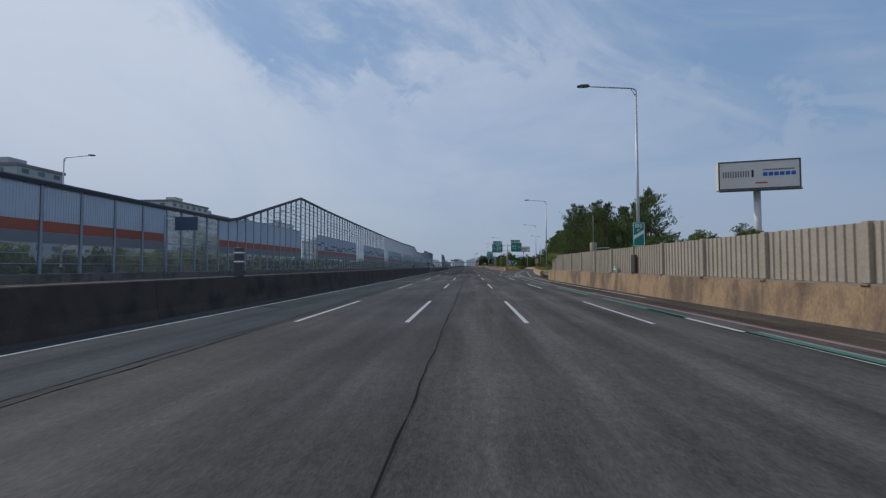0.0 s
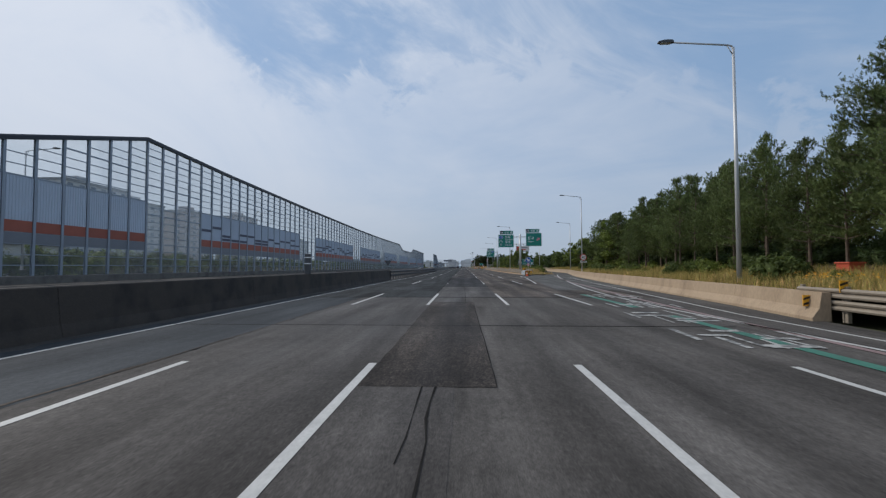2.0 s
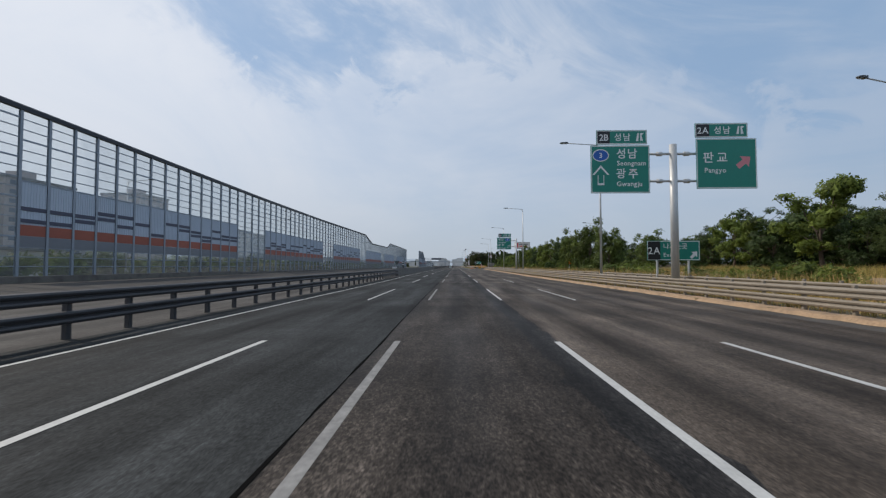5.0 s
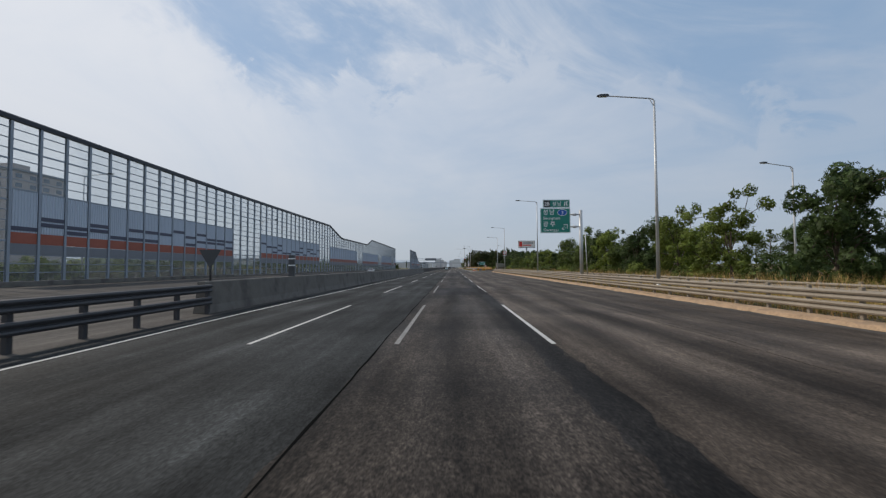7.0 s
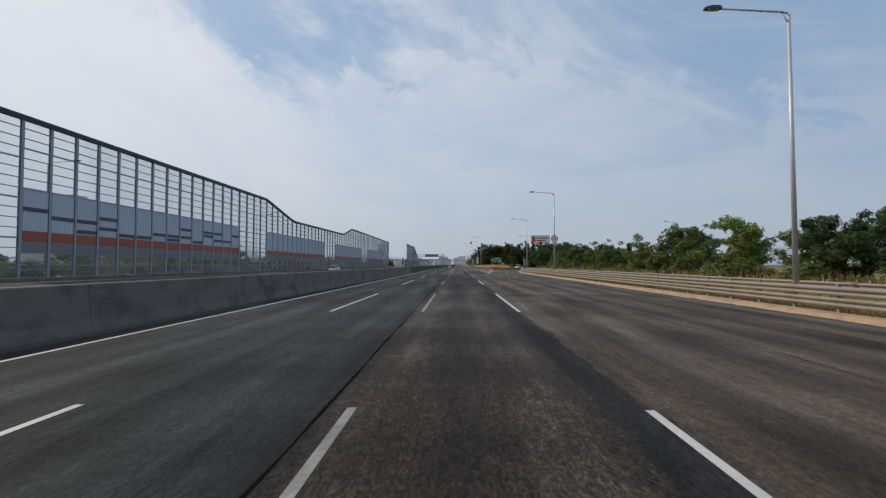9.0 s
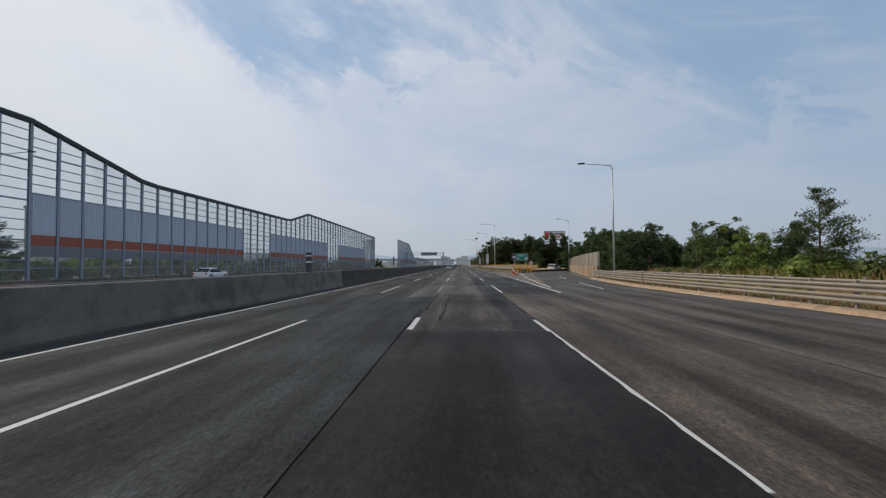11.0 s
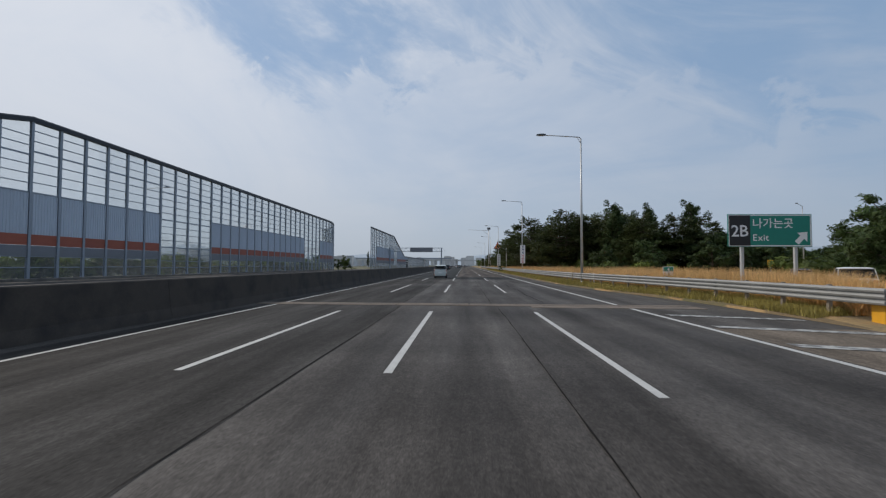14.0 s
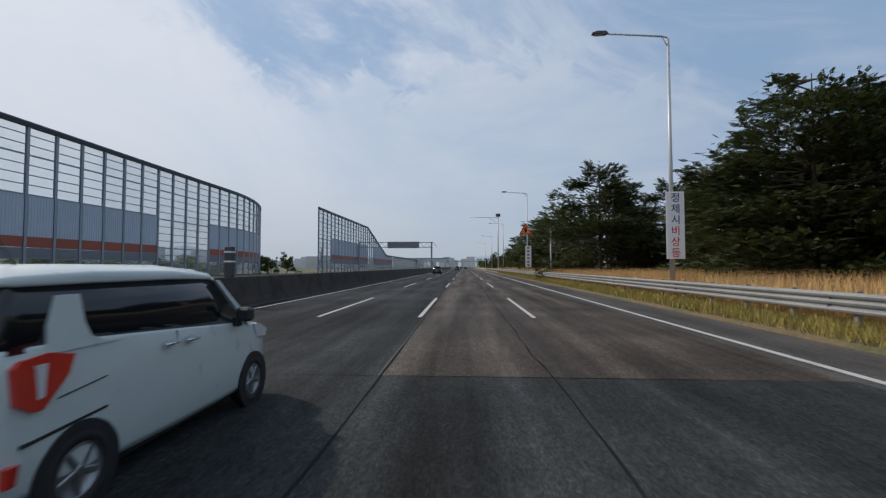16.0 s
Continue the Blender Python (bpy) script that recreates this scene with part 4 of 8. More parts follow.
# verge beside the main road
VERGE1 = [(146, 11.9), (160, 11.3), (213, 10.9), (245, 11.3), (314, 12.2), (345, 12.4), (363, 14.3)]
fx = along(VERGE1)
bm = sheet([[(fx(y), y, -0.01), (fx(y) + 0.06, y, 0.12), (fx(y) + 3, y, 0.16), (fx(y) + max(3.5, min(7, (y - 140) * 0.2)), y, 0.2), (fx(y) + max(3.7, min(8, (y - 140) * 0.2)), y, -0.1)] for y in steps(146, 363, 8)])
solo("verge", bm, GRASS_GROUND, "dry earth verge with straw-coloured grass", "verge", kind="structure")
er = random.Random(77)
rows = []
for y in steps(150, 362, 0.5):
    k = er.gauss(0, 0.05)
    rows.append([(fx(y) - 0.12 + k, y, 0.006), (fx(y) - 0.02 + k, y, 0.10 + er.uniform(0, 0.05)), (fx(y) + 0.35, y, 0.14 + er.uniform(0, 0.05)), (fx(y) + 0.75, y, 0.135)])
solo("verge_edge", sheet(rows), EARTH, "crumbled tan earth edge under the guard rail", "verge", kind="structure")
VERGE2 = [(405, 10.3), (413, 10.45), (418, 9.85), (424, 8.85), (432, 7.95), (445, 7.7), (500, 7.7), (900, 7.7)]
fx2 = along(VERGE2)


def verge2_z(x, y):
    o = x - fx2(y)
    return float(np.interp(o, [0, 0.08, 0.8, 3, 12], [0, 0.1, 0.28, 0.35, 0.5])) * min(1.0, 0.1 + max(0.0, y - 405) / 7)


bm = sheet([[(fx2(y) + o, y, verge2_z(fx2(y) + o, y)) for o in (0.0, 0.08, 0.8, min(3, max(1.0, (y - 405) * 0.4)), min(60, max(1.2, (y - 405) * 0.9)))] for y in steps(405, 900, 5)])
solo("verge", bm, STRAW_GROUND, "dry earth verge with straw-coloured grass", "verge", kind="structure")
bm = sheet([[(fx2(y) + o, y, verge2_z(fx2(y) + o, y) + 0.006) for o in (-0.01, 0.08, 0.45, 1.15)] for y in steps(406, 900, 5)])
solo("verge", bm, GRASS_GROUND, "dark weedy earth along the road edge", "verge", kind="structure")
bm = sheet([[(bx(y) + 0.1, y, 0.75), (bx(y) + 3, y, 1.0), (bx(y) + 12, y, 2.0), (bx(y) + 80, y, 2.4)] for y in steps(62, 330, 8)])
solo("verge", bm, GRASS_GROUND, "weedy earth bank behind the ramp barrier", "verge", kind="structure")


# ---- street lamps ----
def lamp_post(h=12.1):
    th = thing("street_lamp", "tall pale steel street lamp with one cranked arm over the road", "street lamp", "street lamps")
    bm = bmesh.new()
    add_tube(bm, (0, 0, 0.0), (0, 0, h - 0.12), 0.115, 0.06, 12)
    part("pole", bm, POLE_PAINT, th, smooth=False)
    bm = bmesh.new()
    add_box(bm, -0.2, 0.2, -0.2, 0.2, 0, 0.03)
    add_tube(bm, (0, 0, 0.03), (0, 0, 0.35), 0.14, 0.12, 12)
    part("base_flange", bm, POLE_PAINT, th)
    bm = bmesh.new()
    pts = [(0.0, 0, h - 0.3), (-0.06, 0, h - 0.06), (-0.25, 0, h), (-2.9, 0, h + 0.19)]
    for a, b in zip(pts, pts[1:]):
        add_tube(bm, a, b, 0.045, 0.04, 8)
    add_tube(bm, (-0.02, 0, h - 0.5), (-0.3, 0, h - 0.03), 0.025, n=6)
    part("arm", bm, POLE_PAINT, th)
    bm = bmesh.new()
    vs = []
    for x, w, z0, z1 in ((-2.85, 0.06, 0.02, 0.10), (-2.98, 0.14, 0.0, 0.13), (-3.35, 0.16, 0.0, 0.12), (-3.6, 0.1, 0.02, 0.08)):
        vs.append([bm.verts.new((x, s * w, h + 0.16 + z)) for s, z in ((-1, z0), (1, z0), (1, z1), (-1, z1))])
    for a, b in zip(vs, vs[1:]):
        for i in range(4):
            bm.faces.new((a[i], a[(i + 1) % 4], b[(i + 1) % 4], b[i]))
    bm.faces.new(vs[0][::-1]), bm.faces.new(vs[-1])
    part("lamp_head", bm, STEEL_DARK, th, "dark grey lamp head")
    part("lens", box(-3.5, -3.02, -0.1, 0.1, h + 0.135, h + 0.158), GLASS_LENS, th)
    return th


STEEL_DARK = material("dark_grey_housing", (0.07, 0.075, 0.08), 0.5, metal=0.3, vary=0.08, bump=0.02)
GLASS_LENS = material("lamp_lens", (0.5, 0.5, 0.48), 0.2, vary=0.03, bump=0)
LAMPS = [(10.52, 34.15, 0.0, 0), (13.05, 81.6, 0.45, 0), (18.8, 131.9, 0.8, 8), (26.1, 170.5, 0.2, 14), (12.75, 184.5, 0.6, 0), (12.4, 228.4, 0.3, 0), (13.9, 275.4, 0.6, 0), (13.8, 321.5, 0.1, 0), (15.6, 358.4, -0.1, 0), (24.2, 412.6, -0.6, 30), (8.95, 429.9, 0.1, 0), (9.5, 471.1, 0.65, 0), (8.6, 513.0, 0.0, 0), (9.3, 560, 0.1, 0), (9.3, 606, 0.1, 0), (9.3, 652, 0.1, 0), (30.5, 241, -1.4, 14), (46.5, 352, -1.5, 20), (58, 473, 0.0, 40), (89, 525, 0.0, 40)] + [(-44.6, 52.3 + 50 * k, 1.6 - 0.2 * k, 180) for k in range(9)]
tall = lamp_post(12.75)
tall.matrix_basis = pose(*LAMPS[0][:3], 0, 0, LAMPS[0][3])
first = lamp_post()
first.matrix_basis = pose(*LAMPS[1][:3], 0, 0, LAMPS[1][3])
for x, y, z, rz in LAMPS[2:]:
    copy_thing(first, pose(x, y, z, 0, 0, rz))

# ---- trees ----
def add_leaf(bm, c, n, size, narrow, rnd, mi=1):
    """A small folded leaf or needle spray at c that faces about n."""
    n = Vector(n) + Vector((rnd.gauss(0, 0.42), rnd.gauss(0, 0.42), rnd.gauss(0, 0.36)))
    n.normalize()
    t = n.orthogonal()
    t.rotate(Matrix.Rotation(rnd.uniform(0, TAU), 3, n))
    s = n.cross(t)
    k = size * rnd.uniform(0.6, 1.35)
    a, b, w = c - t * k, c + t * k, s * k * narrow
    v = [bm.verts.new(p) for p in (a, c + w - n * k * 0.15, b, c - w - n * k * 0.15)]
    bm.faces.new(v).material_index = mi


def blob(bm, c, rx, ry, rz, count, size, narrow, rnd, lift=0.2):
    """A clump of leaves over the outside of an ellipsoid, thinner inside."""
    for _ in range(count):
        d = Vector((rnd.gauss(0, 1), rnd.gauss(0, 1), rnd.gauss(0, 1)))
        d.normalize()
        r = rnd.uniform(0.3, 1.0) ** 0.5 * rnd.uniform(0.8, 1.3)
        p = Vector(c) + Vector((d.x * rx * r, d.y * ry * r, d.z * rz * r))
        add_leaf(bm, p, (d.x, d.y, d.z + lift), size, narrow, rnd)


def limb(bm, a, b, r0, r1, rnd, bend=0.12):
    a, b = Vector(a), Vector(b)
    m = a.lerp(b, 0.5) + Vector((rnd.gauss(0, 1), rnd.gauss(0, 1), rnd.gauss(0, 0.5))) * bend * (b - a).length * 0.4
    sides = 6 if r0 > 0.06 else 4
    add_tube(bm, a, m, r0, (r0 + r1) / 2, sides, False)
    add_tube(bm, m, b, (r0 + r1) / 2, r1, sides, False)


def add_spray(bm, c, d, ln, w, rnd, mi=1, level=False):
    """A narrow needle spray from c along d; level: its blade lies about flat."""
    d = d.normalized()
    s = d.cross(Vector((0, 0, 1))).normalized() if level else d.orthogonal()
    s.rotate(Matrix.Rotation(rnd.gauss(0, 0.5) if level else rnd.uniform(0, TAU), 3, d))
    k = rnd.uniform(0.65, 1.3)
    m = c + d * ln * k * 0.45
    v = [bm.verts.new(p) for p in (c, m + s * w * k, c + d * ln * k, m - s * w * k)]
    bm.faces.new(v).material_index = mi


def conifer_trunk(h, rnd, lean=0.04):
    tr = bmesh.new()
    lx, ly = rnd.uniform(-lean, lean) * h, rnd.uniform(-lean, lean) * h
    at = lambda f: Vector((lx * f * f, ly * f * f, h * f))
    for i in range(6):
        add_tube(tr, at(i / 6), at((i + 1) / 6), 0.016 * h * (1 - i / 6.6), 0.016 * h * (1 - (i + 1) / 6.6), 8, False)
    return tr, at


def pine_meshes(seed, h, r, sprays, first=0.3, gap=0.8, size=0.42):
    """Trunk and crown of a pine: rising limbs with bristling needle tufts and a pointed leader."""
    rnd = random.Random(seed)
    tr, at = conifer_trunk(h, rnd)
    cr = bmesh.new()
    tufts = []
    n = int(h * (1 - first) / gap)
    for w in range(n + 1):
        f = first + (0.97 - first) * w / n
        g = (f - first) / (1 - first)
        reach = r * (1 - g ** 1.35) * (0.7 + 0.3 * min(1, g * 5)) + 0.25
        for k in range(rnd.randint(3, 5)):
            a, q = rnd.uniform(0, TAU), reach * rnd.uniform(0.55, 1.2)
            e = at(f) + Vector((math.cos(a) * q, math.sin(a) * q, q * (0.12 + 0.75 * g) + rnd.uniform(-0.1, 0.3)))
            limb(tr, at(f - 0.01), e, 0.03 + 0.02 * (1 - f), 0.01, rnd)
            out = (e - at(f)).normalized()
            for u in (0.45, 0.72, 1.0):
                tufts.append((at(f).lerp(e, u), out, 0.16 * q + 0.26))
    tufts += [(at(0.985), Vector((0, 0, 1)), 0.22), (at(1.0), Vector((0, 0, 1)), 0.16), (at(0.95), Vector((0, 0, 1)), 0.3)]
    total = sum(t[2] ** 2 for t in tufts)
    k = size * (3000 / sprays) ** 0.4
    for c, out, s in tufts:
        for _ in range(max(6, int(sprays * s * s / total))):
            p = c + Vector((rnd.gauss(0, 0.55), rnd.gauss(0, 0.55), rnd.gauss(0, 0.38))) * s
            add_spray(cr, p, out * 0.55 + Vector((rnd.gauss(0, 0.55), rnd.gauss(0, 0.55), 0.55 + rnd.gauss(0, 0.4))), k * 1.1, k * 0.19, rnd)
    return mesh_of("trunk", tr, [BARK]), mesh_of("crown", cr, [BARK, LEAF_PINE])


def cedar_meshes(seed, h, r, sprays, gap=0.5, size=0.62):
    """Trunk and crown of a spreading conifer: level plates of foliage, one above the other, down to the ground."""
    rnd = random.Random(seed)
    tr, at = conifer_trunk(h, rnd)
    cr = bmesh.new()
    plates = []
    n = int(h * 0.95 / gap)
    for w in range(n + 1):
        f = 0.05 + 0.93 * w / n
        reach = r * max(0.06, 1 - f ** 2.3) ** 0.62 * (0.86 + 0.14 * min(1, f * 4))
        for k in range(rnd.randint(5, 7)):
            a, q = rnd.uniform(0, TAU), reach * rnd.uniform(0.62, 1.12)
            rise = q * 0.1 * (1 - f) + rnd.uniform(-0.3, 0.35)
            e = at(f) + Vector((math.cos(a) * q, math.sin(a) * q, rise))
            limb(tr, at(f - 0.01), e, 0.05, 0.012, rnd)
            plates.append((at(f), e, q))
    total = sum(p[2] ** 1.4 for p in plates)
    k = size * (6000 / sprays) ** 0.4
    for b, e, q in plates:
        out = (e - b).normalized()
        side = Vector((-out.y, out.x, 0))
        for _ in range(max(8, int(sprays * q ** 1.4 / total))):
            u = rnd.uniform(0.2, 1.05) ** 0.6
            o = rnd.gauss(0, 0.3) * q * (1.15 - 0.75 * u)
            p = b.lerp(e, u) + side * o + Vector((0, 0, rnd.gauss(0, 0.17) - 0.08 * abs(o)))
            add_spray(cr, p, out * 0.9 + side * (o * 0.5 + rnd.gauss(0, 0.45)) + Vector((0, 0, rnd.gauss(0.05, 0.3))), k, k * 0.22, rnd, level=True)
    return mesh_of("trunk", tr, [BARK]), mesh_of("crown", cr, [BARK, LEAF_CEDAR])


def broad_meshes(seed, h, r, leaves, mat, low=0.25, narrow=0.55, size=0.13, column=False, lobes_n=7):
    """Trunk and crown of a leafy tree: forked limbs that carry uneven clumps."""
    rnd = random.Random(seed)
    tr, cr = bmesh.new(), bmesh.new()
    fork = h * low
    add_tube(tr, (0, 0, 0), (0.03 * h, 0, fork), 0.022 * h, 0.017 * h, 8, False)
    add_tube(tr, (0.03 * h, 0, fork), (0.02 * h, 0.01 * h, fork + (h - fork) * 0.62), 0.016 * h, 0.006 * h, 6, False)
    lobes = []
    n = lobes_n if not column else 14
    for i in range(n):
        a = 2.4 * i + rnd.uniform(-0.4, 0.4)
        f = 0.02 + 0.93 * (i + rnd.uniform(0, 1)) / n if not column else 0.2 + 0.8 * i / n
        q = r * rnd.uniform(0.35, 0.85) * (1 - 0.55 * max(0.0, f - 0.45) / 0.5) * (0.35 if column else 1)
        e = Vector((math.cos(a) * q, math.sin(a) * q, fork + (h - fork) * f * 0.84))
        limb(tr, (0.03 * h, 0, fork * rnd.uniform(0.7, 1.0) + (h - fork) * 0.35 * f), e, 0.008 * h, 0.004 * h, rnd)
        s = r * rnd.uniform(0.24, 0.44) * (0.8 if column else 1) * (8 / n if not column and n > 8 else 1) ** 0.3
        lobes.append((e, s))
        for _ in range(3):
            g = e + Vector((rnd.gauss(0, 1), rnd.gauss(0, 1), rnd.gauss(0, 0.8))) * s * 0.95
            add_tube(tr, e, g, 0.005 * h, 0.003 * h, 3, False)
            lobes.append((g, s * rnd.uniform(0.5, 0.8)))
    total = sum(s * s for _, s in lobes)
    for c, s in lobes:
        blob(cr, c, s, s, s * (0.8 if not column else 1.3), max(12, int(leaves * s * s / total)), size, narrow, rnd)
    return mesh_of("trunk", tr, [BARK]), mesh_of("crown", cr, [BARK, mat])


def shrub_mesh(seed, h, r, leaves, mat, size=0.13):
    rnd = random.Random(seed)
    cr = bmesh.new()
    for i in range(6):
        c = Vector((rnd.uniform(-0.6, 0.6) * r, rnd.uniform(-0.6, 0.6) * r, h * rnd.uniform(0.3, 0.7)))
        limb(cr, (c.x * 0.3, c.y * 0.3, 0), c, 0.03, 0.012, rnd)
        blob(cr, c, r * 0.5, r * 0.5, h * 0.38, leaves // 6, size, 0.5, rnd)
    return mesh_of("foliage", cr, [BARK, mat])


LEAF_DARK = leaf_material("dark_leaves", (0.05, 0.078, 0.024), 9.0, 0.53)
LEAF_CEDAR = leaf_material("cedar_needles", (0.064, 0.081, 0.028), 22.0, 0.58, 0.25)
TREES = {
    "pine": [pine_meshes(11 + i, 12.0, 3.4, 1700, 0.28) for i in range(3)],
    "cedar": [cedar_meshes(31 + i, 9.5, 4.7, 4200) for i in range(2)],
    "broad": [broad_meshes(51 + i, 7.0, 3.0, 1250, LEAF_BROAD, 0.16, 0.65, 0.275, lobes_n=10) for i in range(4)],
    "bright": [broad_meshes(71 + i, 6.0, 2.1, 1200, LEAF_BRIGHT, 0.2, 0.65, 0.21) for i in range(2)],
    "poplar": [broad_meshes(81 + i, 14.0, 3.0, 4000, LEAF_DARK, 0.10, 0.6, 0.2, True) for i in range(2)],
    "dark": [broad_meshes(351 + i, 7.0, 3.0, 1700, LEAF_DARK, 0.10, 0.6, 0.255, lobes_n=12) for i in range(3)],
    "far_broad": [broad_meshes(251 + i, 7.0, 3.0, 700, LEAF_BROAD, 0.16, 0.7, 0.35) for i in range(2)],
    "far_bright": [broad_meshes(271 + i, 6.0, 2.1, 600, LEAF_BRIGHT, 0.2, 0.7, 0.3) for i in range(2)],
    "near_pine": [pine_meshes(111 + i, 12.0, 3.4, 5600, 0.3) for i in range(4)],
    "near_cedar": [cedar_meshes(131 + i, 9.5, 4.7, 16000) for i in range(3)],
    "near_broad": [broad_meshes(151 + i, 7.0, 2.7, 4600, LEAF_BROAD, 0.1, 0.6, 0.16, lobes_n=13) for i in range(4)],
    "near_bright": [broad_meshes(171 + i, 6.0, 2.0, 3600, LEAF_BRIGHT, 0.16, 0.6, 0.125, lobes_n=9) for i in range(3)],
    "near_dark": [broad_meshes(371 + i, 7.0, 2.7, 4600, LEAF_DARK, 0.08, 0.6, 0.16, lobes_n=13) for i in range(3)],
}
BASE_H = {"pine": 12.0, "cedar": 9.5, "broad": 7.0, "bright": 6.0, "poplar": 14.0, "dark": 7.0}
LABEL = {"pine": "dark green pine with bare lower trunk and open needle pads", "cedar": "broad dark green conifer with layered spreading boughs", "broad": "dense green broadleaf tree with an uneven crown", "bright": "young light green tree with thin open crown", "dark": "dense dark green tree with a rounded leafy crown", "poplar": "tall narrow dark green poplar with a pointed crown"}
trnd = random.Random(8)
PROP_WOOD = material("weathered_prop_wood", (0.34, 0.27, 0.19), 0.85, vary=0.2, scale=2, fine=20, bump=0.2, stretch=(1, 1, 0.2))


def plant(kind, x, y, h, z=0.0, wide=1.0, near=False, far=False):
    stock = TREES["near_" + kind] if near else TREES["far_" + kind] if far else TREES[kind]
    tr, cr = stock[trnd.randrange(len(stock))]
    k = h / BASE_H[kind]
    th = thing(kind + "_tree" if kind not in ("bright", "broad", "dark") else "tree", LABEL[kind], "tree", kind + " trees", at=pose(x, y, z - 0.1, 0, 0, trnd.uniform(0, 360)) @ Matrix.Diagonal((k * wide, k * wide, k, 1)))
    part("trunk", tr, None, th)
    part("crown", cr, None, th)
    return th


# pine stand close behind the first wall and the ramp barrier
for y in steps(52.5, 128, 3.0):
    hh = float(np.interp(y, [52, 55, 58, 66, 80, 100, 117, 130], [6.2, 9.2, 7.6, 9.4, 9.2, 8.2, 9.4, 8.8]))
    b = bx(max(y, 74))
    base = 0.9 if y > 63 else 0.0
    for row, off in enumerate((float(np.interp(y, [52, 62, 75, 130], [2.9, 4.4, 5.6, 6.0])), 9.8, 14.5)):
        if y < (52, 60, 68)[row]:
            continue
        plant("pine" if row == 0 or trnd.random() < 0.8 else "broad", b + off + trnd.uniform(-0.9, 0.9), y + trnd.uniform(-1.0, 1.0), (hh + 0.9 - base) * trnd.uniform(0.66, 1.12) * (1 + 0.06 * row), base + 0.1 * row, trnd.uniform(0.72, 0.98), near=row == 0)
for x, y, h in ((15.5, 36.5, 4.5), (17.6, 40.5, 4.5), (16.4, 45, 4.6), (17.0, 52, 4.9)):
    plant("broad", x, y, h, -0.1, 0.95)
for x, y, h in ((38, 70, 6.0), (44, 76, 6.0), (52, 82, 6.5), (60, 86, 6)):
    plant("broad", x, y, h, 1.5)
for y in steps(131, 205, 5.2):
    b = bx(y)
    hh = float(np.interp(y, [131, 147, 151, 160, 180, 205], [9.0, 8.6, 4.6, 6.0, 8.2, 8.8]))
    for off in (5.5, 10.5, 16):
        kind = trnd.choice(("broad", "dark", "dark", "pine", "bright"))
        plant(kind, b + off + trnd.uniform(-1.2, 1.2), y + trnd.uniform(-1.5, 1.5), hh * trnd.uniform(0.72, 1.1), 1.0, 1.1, near=off < 6 and y < 182)
for x, y, h in ((24.5, 132, 9.2), (27, 129, 10.0), (30, 131, 10.8), (26, 136.5, 9.6), (29.5, 138, 10.2), (26.2, 145.5, 9.4)):
    plant("pine", x, y, h, 1.0, 1.25, near=True)
# island between the main road and the first ramp, each tree for itself
ISLAND = [("broad", 18.9, 200, 7.6), ("broad", 18.3, 206, 8.3), ("bright", 18.0, 209.5, 7.2), ("dark", 19.2, 213, 6.0), ("broad", 18.3, 216.4, 7.4), ("dark", 18.6, 222.6, 7.7), ("bright", 18.1, 230, 7.2), ("bright", 18.7, 234, 6.0),
          ("bright", 18.3, 238, 7.0), ("dark", 18.8, 241.2, 7.0), ("dark", 18.2, 245.8, 6.6), ("broad", 18.8, 251, 5.2), ("bright", 18.2, 254.6, 7.1), ("dark", 18.6, 258.2, 7.4), ("broad", 18.3, 262, 7.0), ("broad", 19.0, 267, 5.8),
          ("broad", 18.3, 272, 7.1), ("dark", 18.7, 279, 5.0), ("bright", 18.4, 286, 5.7), ("broad", 18.3, 294, 6.0), ("bright", 18.8, 303, 4.8), ("broad", 18.6, 312, 4.6), ("bright", 19.0, 320.5, 4.5), ("broad", 18.9, 328.3, 5.4),
          ("pine", 19.0, 336.3, 5.7), ("bright", 19.8, 343, 4.4), ("broad", 20.2, 349, 4.8)]
for kind, x, y, h in ISLAND:
    plant(kind, x, y, h * 0.95, 0.2, 0.86 if h > 6 else 1.1, near=True)
for y in steps(206, 330, 6.2):
    plant(trnd.choice(("dark", "broad", "pine")), 38 + trnd.uniform(-3, 3), y, trnd.uniform(4.6, 7.2), 1.0, 1.2)
# wooden props round young trees
for x, y in ((18.3, 216.4), (18.0, 209.5), (18.7, 222.6), (18.2, 245.8), (18.3, 238)):
    th = thing("tree_prop", "three slanted pale wooden props round a young tree", "tree prop", "tree props", at=pose(x, y, 0.2))
    for k in range(3):
        a = TAU * k / 3 + 0.5
        part("prop_pole", tube((1.1 * math.cos(a), 1.1 * math.sin(a), -0.15), (0.08 * math.cos(a), 0.08 * math.sin(a), 1.75), 0.045, 0.035, 8), PROP_WOOD, th)
# behind the second panel wall and past it
for y in steps(366, 424, 4.4):
    b = float(np.interp(y, [364, 376, 390, 402, 416, 430], [15.7, 17.5, 20.6, 23.2, 27.0, 33]))
    for off in (5.5, 11.0):
        kind = trnd.choice(("dark", "pine", "dark"))
        plant(kind, b + off + trnd.uniform(-1, 1), y + trnd.uniform(-1, 1), trnd.uniform(5.2, 6.6) * (1.45 if y > 401 else 1.0), 0.2, 1.15, near=kind == "pine" and off < 6 and y > 392)
for x, y, h in ((41, 382, 9), (48, 392, 8), (55, 388, 8), (37, 426, 9), (44, 440, 9.5), (54, 452, 10), (64, 470, 10), (76, 470, 9), (70, 450, 9), (35, 425, 8.5), (47.5, 446, 11), (36.5, 418, 8.5), (52, 440, 11)):
    plant("dark", x, y, h, 0.0, 1.2)
for k in range(26):
    plant("dark", 84 + k * 4.6 + trnd.uniform(-2, 2), 520 + k * 3.0 + trnd.uniform(-5, 5), trnd.uniform(6.5, 10.0), -0.1, 1.3)
